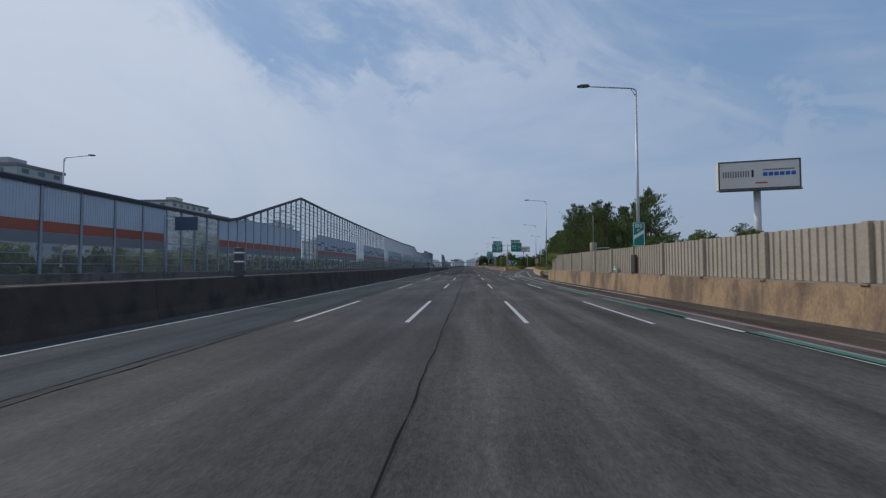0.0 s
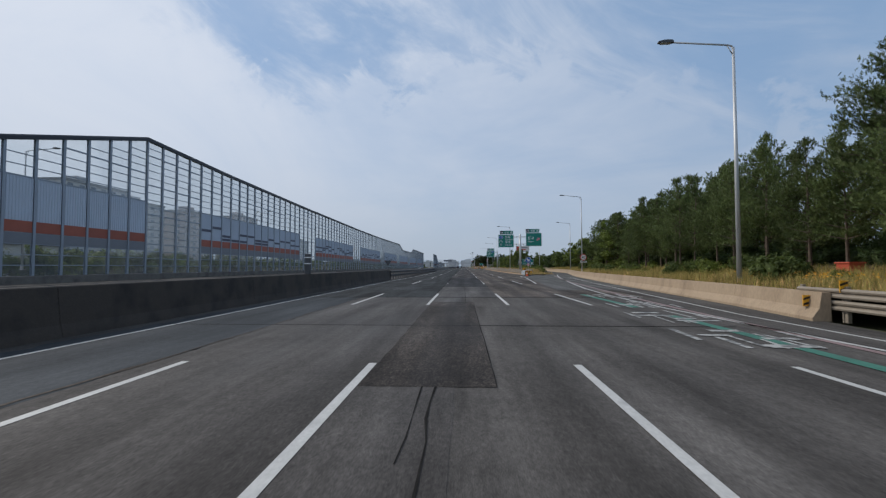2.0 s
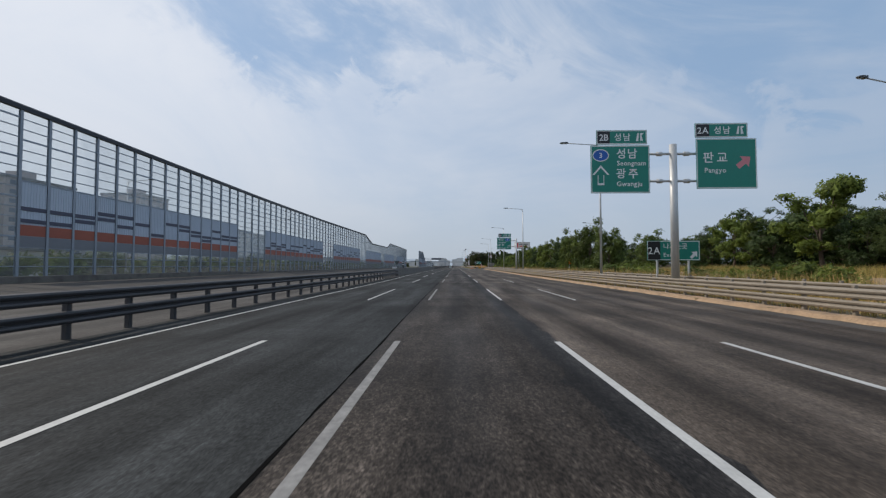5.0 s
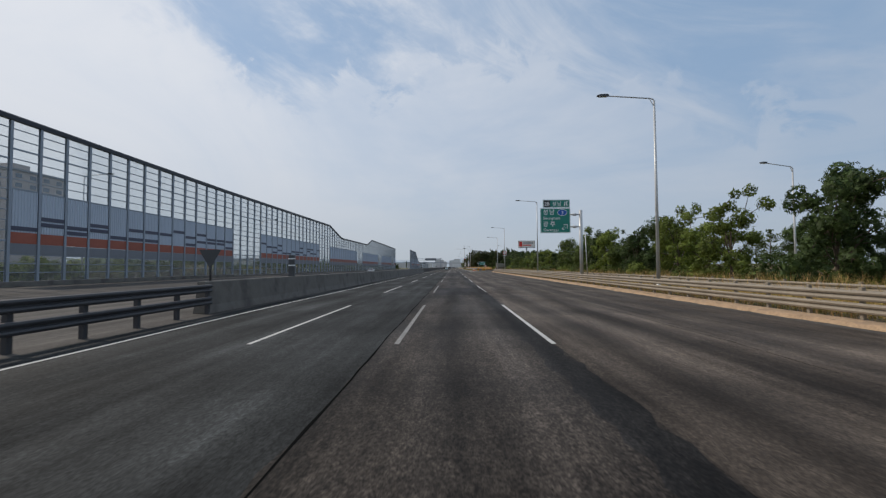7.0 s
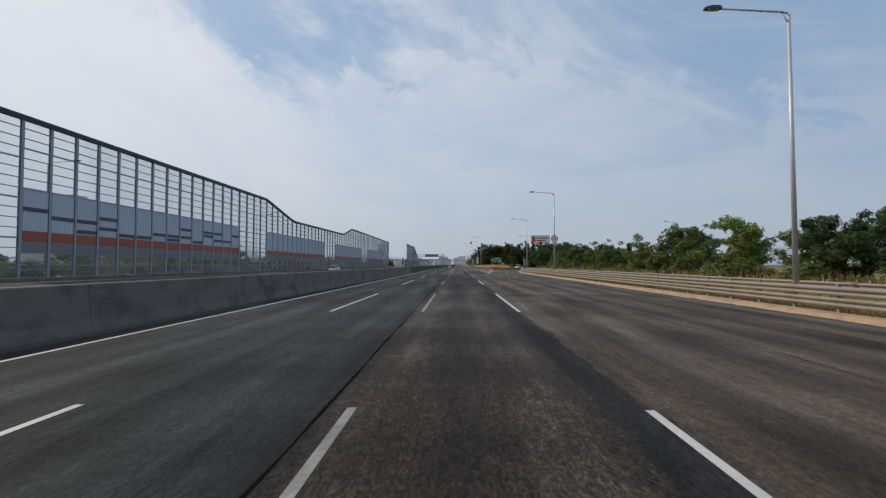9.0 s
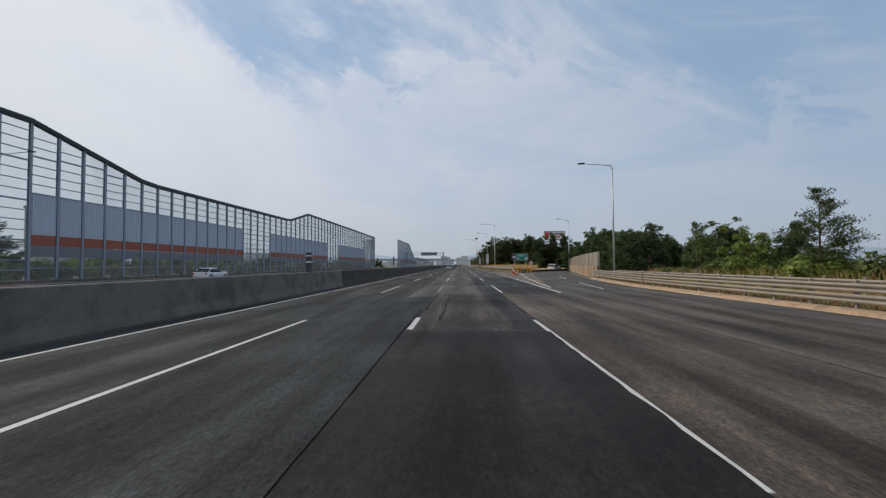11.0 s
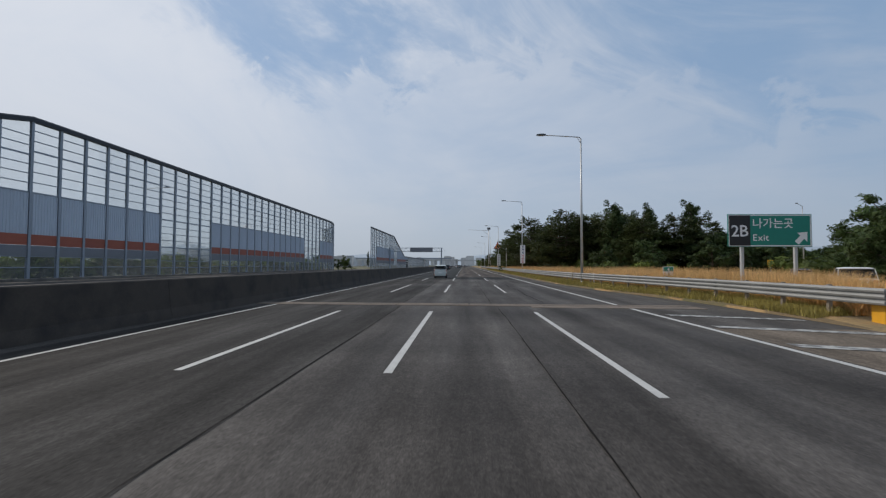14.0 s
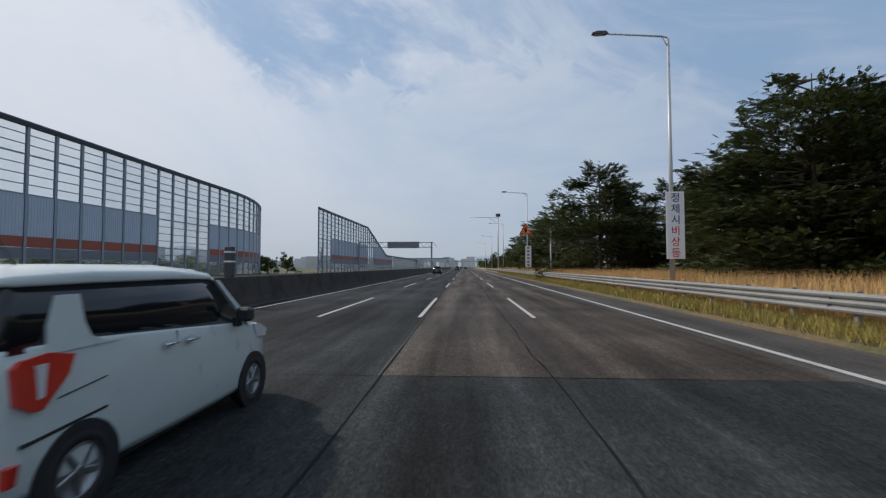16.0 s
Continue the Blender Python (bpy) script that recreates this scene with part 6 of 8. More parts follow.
# warning triangle
th = thing("warning_sign", "triangular orange-red warning sign with black figure", "road sign", at=pose(8.35, 512.7, 0))
poly(th, "plate", [(-0.95, 6.2), (0.95, 6.2), (0, 7.85)], SIGN_RED, -0.02, 0.02)
d = poly(th, "plate", [(-0.66, 6.37), (0.66, 6.37), (0, 7.5)], WORKS_ORANGE, -0.027, 0.006)
poly(d, "figure", [(-0.13, 6.5), (0.13, 6.5), (0.2, 7.0), (0, 7.25), (-0.2, 7.0)], SIGN_BLACK, -0.034)
part("clamp", box(-0.05, 0.3, 0.0, 0.12, 6.8, 7.0), POLE_PAINT, th)

# kilometre plate
th = thing("kilometre_post", "small white and green kilometre plate on a post", "road sign", at=pose(12.0, 421.5, 0.3))
b = part("plate", box(-0.32, 0.32, -0.02, 0.02, 0.75, 1.35, bevel=0.01), SIGN_WHITE, th)
part("plate_top", box(-0.3, 0.3, -0.026, -0.0205, 1.06, 1.33), SIGN_GREEN, b)
letters(b, "4", 0, 1.19, 0.28, SIGN_WHITE, -0.03), letters(b, "5", 0, 0.9, 0.3, SIGN_GREEN, -0.03)
part("post", tube((0, 0.05, 0), (0, 0.05, 0.9), 0.035), POLE_PAINT, th)

# billboards
BOARD_FACE = material("billboard_face", (0.62, 0.60, 0.57), 0.5, vary=0.06, scale=0.2, fine=3, bump=0)


def billboard(at, marks, lift=0.0):
    """A boxed board on a column; marks: (name, material, x0, x1, z0, z1) on its face."""
    th = thing("billboard", "large white roadside billboard box on a thick grey column", "billboard", "billboards", at=at)
    part("column", tube((0, 0, 0), (0, 0, 23.2 + lift), 0.95, 0.85, 18), POLE_PAINT, th)
    b = part("box", box(-9.6, 9.6, -1.6, 1.6, 22.6, 30.3, bevel=0.05), BOARD_FACE, th, m=pose(0, 0, lift))
    fr = bmesh.new()
    for x0, x1, z0, z1 in ((-9.7, 9.7, 30.05, 30.4), (-9.7, 9.7, 22.5, 22.85), (-9.7, -9.35, 22.85, 30.05), (9.35, 9.7, 22.85, 30.05)):
        add_box(fr, x0, x1, -1.72, -1.61, z0, z1)
    part("frame", fr, STEEL_DARK, b)
    part("catwalk", box(-9.6, 9.6, -2.6, -1.75, 21.9, 22.3), STEEL_DARK, b)
    for name, mat, x0, x1, z0, z1 in marks:
        part(name, box(x0, x1, -1.64, -1.605, z0, z1), mat, b)


billboard(pose(79.5, 133, 0, 0, 0, -14), [("lettering_bar", GREY_PANEL, -8.6 + i * 0.6, -8.25 + i * 0.6, 25.9, 27.6) for i in range(11)] + [("emblem", SIGN_BLACK, -1.7, -1.2, 25.8, 27.8)]
          + [("lettering_bar", SIGN_BLUE, 1.0 + i * 1.3, 2.05 + i * 1.3, 26.0, 27.0) for i in range(6)] + [("lettering_bar", GREY_PANEL, 1.0, 8.2, 27.5, 27.85), ("lettering_bar", SIGN_RED, -0.8, 2.0, 24.0, 24.4)])
billboard(pose(87, 724, 0), [("emblem", SIGN_RED, -8.8, -5.2, 23.6, 29.3), ("lettering_bar", GREY_PANEL, -4.2, 7.8, 27.0, 28.4), ("lettering_bar", SIGN_RED, -4.2, 5.5, 24.6, 25.8)], 1.5)

# curve marker on the second ramp
th = thing("curve_marker", "yellow square curve marker with a black chevron", "road sign", at=pose(40.5, 455, 0.0))
poly(th, "plate", [(-0.45, 1.6), (0.45, 1.6), (0.45, 2.5), (-0.45, 2.5)], SIGN_YELLOW, -0.02, 0.02)
poly(th, "chevron", [(-0.25, 1.7), (0.02, 1.7), (0.3, 2.05), (0.02, 2.4), (-0.25, 2.4), (0.03, 2.05)], SIGN_BLACK, -0.027)
part("post", tube((0, 0.05, -0.1), (0, 0.05, 2.4), 0.04), POLE_PAINT, th)
# orange works board among the island trees
th = thing("works_board", "small orange works board with dark lettering bars", "road sign", at=pose(17.0, 211.2, 0.15))
b = part("board", box(-0.38, 0.38, -0.02, 0.02, 1.75, 2.45, bevel=0.01), WORKS_ORANGE, th)
for z in (1.9, 2.1, 2.28):
    part("lettering_bar", box(-0.28, 0.28, -0.026, -0.0205, z, z + 0.09), SIGN_BLACK, b)
for x in (-0.3, 0.3):
    part("post", tube((x, 0.05, -0.1), (x, 0.05, 2.3), 0.03), POLE_PAINT, th)

# sensor mast on the first wall
th = thing("sensor_mast", "grey cylindrical cabinet with thin mast behind the wall", "mast", at=pose(11.2, 46.6, 1.2))
part("cabinet", lathe([(0.26, 0.0), (0.3, 0.05), (0.3, 2.5), (0.26, 2.54)], 18), STEEL_RAIL, th)
part("mast", tube((0, 0, 2.5), (0, 0, 5.0), 0.022, 0.012, 8), POLE_PAINT, th)
part("crossbar", tube((0, 0, 2.05), (1.6, 0.6, 2.1), 0.04, n=8), POLE_PAINT, th)


# median reflector boxes and the sign backs at the barrier ends
def median_box(y):
    th = thing("median_marker", "dark upright marker box with pale bands on the median", "traffic marker", "median markers", at=pose(MED_X, y, 1.25))
    part("box", box(-0.17, 0.17, -0.13, 0.13, 0, 1.28, bevel=0.02), STEEL_DARK, th)
    for z in (1.02, 0.62):
        part("band", box(-0.178, 0.178, -0.138, 0.138, z, z + 0.07), SIGN_WHITE, th)


for y in (25.5, 87.8, 227.0, 340.0, 468.0):
    median_box(y)
for y in (118.1, 217.9):
    th = thing("triangular_sign", "dark grey triangular sign seen from behind on a short post", "road sign", "triangular signs", at=pose(MED_X, y, 1.25))
    poly(th, "plate", [(-0.45, 1.25), (0.45, 1.25), (0.0, 0.5)], STEEL_DARK, -0.01, 0.02)
    part("post", tube((0, 0.04, 0), (0, 0.04, 1.1), 0.04), STEEL_DARK, th)

# back of an overhead sign on the far carriageway
th = thing("overhead_sign", "dark blue-grey back of an overhead sign on a cantilever post", "road sign", at=pose(-41.5, 64.5, -0.02))
part("board", box(1.4, 4.6, 0, 0.12, 6.6, 8.5, bevel=0.02), material("sign_back_blue", (0.06, 0.09, 0.14), 0.5, vary=0.08, bump=0.02), th)
part("post", tube((0, 0, 0), (0, 0, 8.7), 0.16, 0.13, 12), STEEL, th)
for z in (7.1, 8.0):
    part("arm", tube((0, 0.06, z), (1.4, 0.06, z), 0.06), STEEL, th)

# far gantry with a message board
th = thing("sign_gantry", "grey steel gantry with a dark message board over the far carriageway", "gantry", at=pose(0, 586, 0))
for x in (-10.4, -33.0):
    part("leg", box(x - 0.25, x + 0.25, -0.25, 0.25, 1.2 if x > -20 else 0, 9.2), STEEL, th)
for z in (7.5, 9.0):
    part("chord", box(-33.4, -10.0, -0.35, -0.2, z, z + 0.18), STEEL, th)
    part("chord", box(-33.4, -10.0, 0.2, 0.35, z, z + 0.18), STEEL, th)
for i in range(12):
    x = -32.8 + i * 2.0
    part("lattice", tube((x, -0.28, 7.6), (x + 1.0, -0.28, 9.1), 0.05, n=6), STEEL, th)
    part("lattice", tube((x + 1.0, -0.28, 9.1), (x + 2.0, -0.28, 7.6), 0.05, n=6), STEEL, th)
part("message_board", box(-24.0, -14.2, -0.7, -0.4, 7.3, 9.3, bevel=0.05), GREY_PANEL, th)

# camera pole far on the right
th = thing("camera_pole", "tall steel camera pole with arms over the road", "camera pole", at=pose(10.3, 590, 0))
part("pole", tube((0, 0, 0), (0, 0, 18.2), 0.22, 0.14, 12), POLE_PAINT, th)
part("arm", tube((0, 0, 17.0), (-9.0, 0, 17.3), 0.09, 0.06, 8), POLE_PAINT, th)
part("arm", tube((0, 0, 15.0), (-2.5, 0, 16.8), 0.06, 0.05, 8), POLE_PAINT, th)
part("camera", box(-0.7, 0.7, -0.4, 0.4, 17.4, 18.3, bevel=0.05), STEEL_DARK, th)
th = thing("camera_pole", "white steel pole with a straight arm over the road", "camera pole", at=pose(9.6, 501, 0.3))
part("pole", tube((0, 0, 0), (0, 0, 5.5), 0.12, 0.11, 12), POLE_PAINT, th)
part("arm", tube((0, 0, 5.4), (-2.6, 0, 5.7), 0.06, 0.05, 8), POLE_PAINT, th)


# ---- gore furniture ----
def cushion(x, y, ln, w0, w1, turn, steel):
    """A crash cushion of overlapping corrugated fenders with a chevron nose."""
    th = thing("crash_cushion", "galvanised crash cushion with black and yellow chevron nose", "crash cushion", "crash cushions", at=pose(x, y, 0.03, 0, 0, turn))
    n = 7
    for i in range(n):
        a, b = ln * i / n, ln * (i + 1) / n + 0.12
        bm = bmesh.new()
        prof = []
        for s in (-1, 1):
            side = []
            for k in range(9):
                z = 0.12 + 0.62 * k / 8
                side.append((s * (1 + 0.045 * math.cos(k * math.pi)), z))
            prof.append(side)
        top = [(-0.8, 0.83), (-0.4, 0.88), (0.0, 0.9), (0.4, 0.88), (0.8, 0.83)]
        ring = prof[0] + top + prof[1][::-1]
        rows = []
        for yy, sc in ((a, 1.0), (b, 1.0)):
            w = (w0 + (w1 - w0) * yy / ln) / 2 - 0.012 * (n - i) * 0
            rows.append([bm.verts.new((o * w, yy, z)) for o, z in ring])
        for p, q in zip(rows[0], rows[0][1:]):
            k = rows[0].index(p)
            bm.faces.new((rows[0][k], rows[0][k + 1], rows[1][k + 1], rows[1][k]))
        bm.faces.new(rows[0]), bm.faces.new(rows[1][::-1])
        part("fender", bm, steel, th)
    h = w0 / 2
    nose = poly(th, "nose_plate", [(-h, 0.06), (h, 0.06), (h, 0.75), (h * 0.6, 0.87), (0, 0.92), (-h * 0.6, 0.87), (-h, 0.75)], SIGN_YELLOW, -0.05, 0.04)
    for k in range(3):
        z = 0.1 + 0.26 * k
        poly(nose, "chevron", [(-h, z - 0.08), (0, z + 0.17), (h, z - 0.08), (h, z + 0.06), (0, z + 0.31), (-h, z + 0.06)], SIGN_BLACK, -0.057)
    for i in range(3):
        part("skid", box(-w0 / 2, w0 / 2, ln * (0.2 + 0.3 * i), ln * (0.2 + 0.3 * i) + 0.1, -0.03, 0.12), STEEL_DARK, th)


STEEL_CUSH = material("cushion_steel", (0.42, 0.45, 0.46), 0.4, metal=0.5, vary=0.1, scale=1.5, fine=15, bump=0.04)
STEEL_DUSTY = material("dusty_cushion_steel", (0.23, 0.205, 0.175), 0.65, metal=0.2, vary=0.2, scale=1.5, fine=15, bump=0.08, second=(0.13, 0.115, 0.10))
cushion(11.25, 140.6, 7.2, 0.78, 1.15, -4, STEEL_CUSH)
cushion(11.05, 396.8, 7.4, 0.8, 1.15, -12, STEEL_DUSTY)


def stripe_block(x, y, w, turn, h=0.78):
    th = thing("striped_block", "concrete block painted with slanted black and yellow stripes", "barrier block", "striped blocks", at=pose(x, y, 0, 0, 0, turn))
    part("body", box(-w / 2, w / 2, 0, 0.5, 0, h, bevel=0.03), SIGN_YELLOW, th)
    n = int(w / 0.55)
    for i in range(n):
        a = -w / 2 + 0.1 + (w - 0.3) * i / n
        poly(th, "stripe", [(a, 0.04), (a + 0.24, 0.04), (a + 0.46, h - 0.05), (a + 0.22, h - 0.05)], SIGN_BLACK, -0.006, 0.005)


stripe_block(12.6, 150.2, 1.9, -6)
stripe_block(13.0, 406.4, 3.6, -3, 0.82)
th = thing("arch_marker", "small arched marker with black and yellow stripes", "traffic marker", at=pose(12.3, 152.0, 0.1))
poly(th, "plate", [(-0.35, 0.3), (0.35, 0.3), (0.35, 1.0)] + [(0.35 * math.cos(a), 1.0 + 0.35 * math.sin(a)) for a in (0.5, 1.05, 1.57, 2.1, 2.64)] + [(-0.35, 1.0)], SIGN_YELLOW, -0.01, 0.03)
poly(th, "stripe", [(-0.3, 0.4), (-0.05, 0.4), (0.32, 1.05), (0.2, 1.25)], SIGN_BLACK, -0.017)
part("post", box(-0.03, 0.03, 0.02, 0.08, -0.1, 1.0), STEEL_DARK, th)
for x, y, z in ((10.55, 60.4, 1.12), (10.6, 61.0, 0.55), (10.95, 74.6, 0.42), (11.3, 73.6, 0.92)):
    th = thing("reflector_plate", "black and yellow striped plate on the rail end", "traffic marker", "rail end plates", at=pose(x, y, z))
    part("plate", box(-0.12, 0.12, 0, 0.03, 0, 0.36), SIGN_YELLOW, th)
    for k in range(2):
        poly(th, "stripe", [(-0.12, 0.02 + 0.17 * k), (0.12, 0.1 + 0.17 * k), (0.12, 0.17 + 0.17 * k), (-0.12, 0.09 + 0.17 * k)], SIGN_BLACK, -0.006, 0.005)
    part("stem", box(-0.02, 0.02, 0.03, 0.06, -z, 0.3), STEEL_RAIL, th)

# traffic cone
th = thing("traffic_cone", "orange traffic cone with white bands", "traffic cone", at=pose(11.0, 138.9, 0.012))
part("base", box(-0.24, 0.24, -0.24, 0.24, 0, 0.05, bevel=0.015), ORANGE, th)
part("cone", lathe([(0.17, 0.05), (0.16, 0.08), (0.05, 0.74), (0.035, 0.8)], 18), ORANGE, th)
for z0, z1 in ((0.36, 0.47), (0.55, 0.63)):
    part("band", lathe([(0.172 - 0.167 * z0 / 1.0 + 0.01, z0), (0.172 - 0.167 * z1 / 1.0 + 0.01, z1)], 18), SIGN_WHITE, th)


def delineator(x, y, h=0.86):
    th = thing("lane_post", "flexible orange lane post with white reflective bands", "lane post", "orange lane posts", at=pose(x, y, 0.008))
    part("foot", lathe([(0.13, 0.0), (0.13, 0.02), (0.06, 0.06)], 14), ORANGE, th)
    part("tube", lathe([(0.062, 0.06), (0.055, h - 0.03), (0.05, h)], 14), ORANGE, th)
    for k in range(3):
        part("band", lathe([(0.064, h * (0.58 + 0.14 * k)), (0.064, h * (0.66 + 0.14 * k))], 14), SIGN_WHITE, th)
    return th


d = delineator(7.75, 375.4)
for x, y in ((7.95, 379.7), (8.4, 384.8), (8.75, 389.0), (9.18, 393.0), (9.75, 396.4)):
    copy_thing(d, pose(x, y, 0.008))
# thin white verge posts
for x, y in ((9.2, 427.5), (12.6, 411.0), (9.35, 475.3)):
    th = thing("verge_post", "thin white verge marker post", "marker post", "verge posts", at=pose(x, y, 0.3))
    part("stake", tube((0, 0, 0), (0, 0, 0.85), 0.05, 0.045, 10), SIGN_WHITE, th)

# small plate and hatch on the first wall
th = thing("distance_plate", "small green and white distance plate on the concrete wall", "road sign", at=pose(9.93, 36.8, 1.36))
part("plate", box(-0.03, 0.0, -0.26, 0.26, 0, 0.36, bevel=0.008), SIGN_GREEN, th)
part("lettering_bar", box(-0.036, -0.0305, -0.12, 0.12, 0.20, 0.31), SIGN_WHITE, th)
part("lower_field", box(-0.036, -0.0305, -0.22, 0.22, 0.03, 0.15), SIGN_WHITE, th)
th = thing("wall_hatch", "dark brown metal hatch set into the noise panels", "hatch", at=pose(10.13, 33.88, 1.25))
HATCH = material("brown_hatch", (0.06, 0.035, 0.022), 0.7, vary=0.2, bump=0.1)
part("frame", box(-0.07, 0.04, -0.34, 0.34, 0, 1.1, bevel=0.01), HATCH, th)
part("leaf", box(-0.085, -0.071, -0.27, 0.27, 0.07, 1.03), RAIL_DARK, th)

# ---- vehicles ----
TYRE = material("tyre_rubber", (0.018, 0.018, 0.019), 0.8, vary=0.15, scale=4, fine=40, bump=0.2)
RIM = material("alloy_rim", (0.32, 0.33, 0.34), 0.35, metal=0.8, vary=0.05, bump=0.0)
CAR_GLASS = material("dark_car_glass", (0.010, 0.012, 0.014), 0.06, vary=0.05, bump=0.0, spec=0.6)
LAMP_RED = material("red_lamp_lens", (0.52, 0.035, 0.02), 0.18, vary=0.06, bump=0.0, spec=0.7)
LAMP_CLEAR = material("clear_lamp_lens", (0.55, 0.57, 0.58), 0.15, vary=0.05, bump=0.0)
TRIM_BLACK = material("black_trim", (0.02, 0.02, 0.021), 0.55, vary=0.1, bump=0.02)
CHROME = material("chrome", (0.65, 0.66, 0.68), 0.15, metal=1.0, vary=0.02, bump=0)


def paint(name, colour):
    return material(name, colour, 0.32, vary=0.03, scale=0.8, fine=4, bump=0.0, coat=0.6)


def wheel(parent, x, y, r, w, side):
    wh = part("wheel", lathe([(r * 0.62, -w / 2), (r * 0.93, -w / 2), (r, -w * 0.36), (r, w * 0.36), (r * 0.93, w / 2), (r * 0.66, w / 2), (r * 0.64, w * 0.2)], 28), TYRE, parent, m=pose(x, y, r, 0, 90 * side, 0))
    part("rim", lathe([(r * 0.66, w * 0.30), (r * 0.66, w * 0.46), (r * 0.60, w * 0.49), (r * 0.57, w * 0.36), (r * 0.2, w * 0.30)], 24), RIM, wh)
    for k in range(5):
        a = TAU * k / 5
        bm = box(r * 0.08, r * 0.6, -r * 0.085, r * 0.085, w * 0.34, w * 0.45, bevel=0.008)
        bmesh.ops.rotate(bm, verts=bm.verts[:], cent=(0, 0, 0), matrix=Matrix.Rotation(a, 3, "Z"))
        part("spoke", bm, RIM, wh)
    part("hub", lathe([(r * 0.14, w * 0.3), (r * 0.14, w * 0.47), (r * 0.1, w * 0.5)], 14), RIM, wh)


def loft(rings, bm=None, close=True):
    """A mirrored skin: each ring is y and (half width, z) points from sill to crown."""
    bm = bm or bmesh.new()
    rows = []
    for y, pts in rings:
        left = [bm.verts.new((-w, y, z)) for w, z in pts]
        right = [bm.verts.new((w, y, z)) for w, z in reversed(pts) if True]
        rows.append(left + right)
    for a, b in zip(rows, rows[1:]):
        for i in range(len(a) - 1):
            bm.faces.new((a[i], a[i + 1], b[i + 1], b[i]))
        bm.faces.new((a[-1], a[0], b[0], b[-1]))
    if close:
        bm.faces.new(rows[0][::-1]), bm.faces.new(rows[-1])
    bmesh.ops.recalc_face_normals(bm, faces=bm.faces[:])
    for f in bm.faces:
        f.smooth = True
    return bm


def soft(ob, width=0.03):
    md = ob.modifiers.new("round", "BEVEL")
    md.width, md.segments, md.limit_method, md.angle_limit = width, 2, "ANGLE", radians(28)
    return ob


def ring(r0, r1, z0, z1, n=32):
    """A flat washer round z."""
    bm = bmesh.new()
    q = [[bm.verts.new((r * math.cos(TAU * i / n), r * math.sin(TAU * i / n), z)) for i in range(n)] for r, z in ((r0, z0), (r1, z0), (r1, z1), (r0, z1))]
    for k in range(4):
        for i in range(n):
            bm.faces.new((q[k][i], q[k][(i + 1) % n], q[(k + 1) % 4][(i + 1) % n], q[(k + 1) % 4][i]))
    return bm


def gap_rings(ob, parent, ys, r, half, z):
    """Flat black rings on the body sides imitate the shaded wheel gaps."""
    for y in ys:
        for s in (-1, 1):
            part("wheel_arch", ring(r * 0.8, r * 1.02, -0.02, 0.006), TRIM_BLACK, parent, m=pose(s * half, y, z, 0, 90 * s, 0))


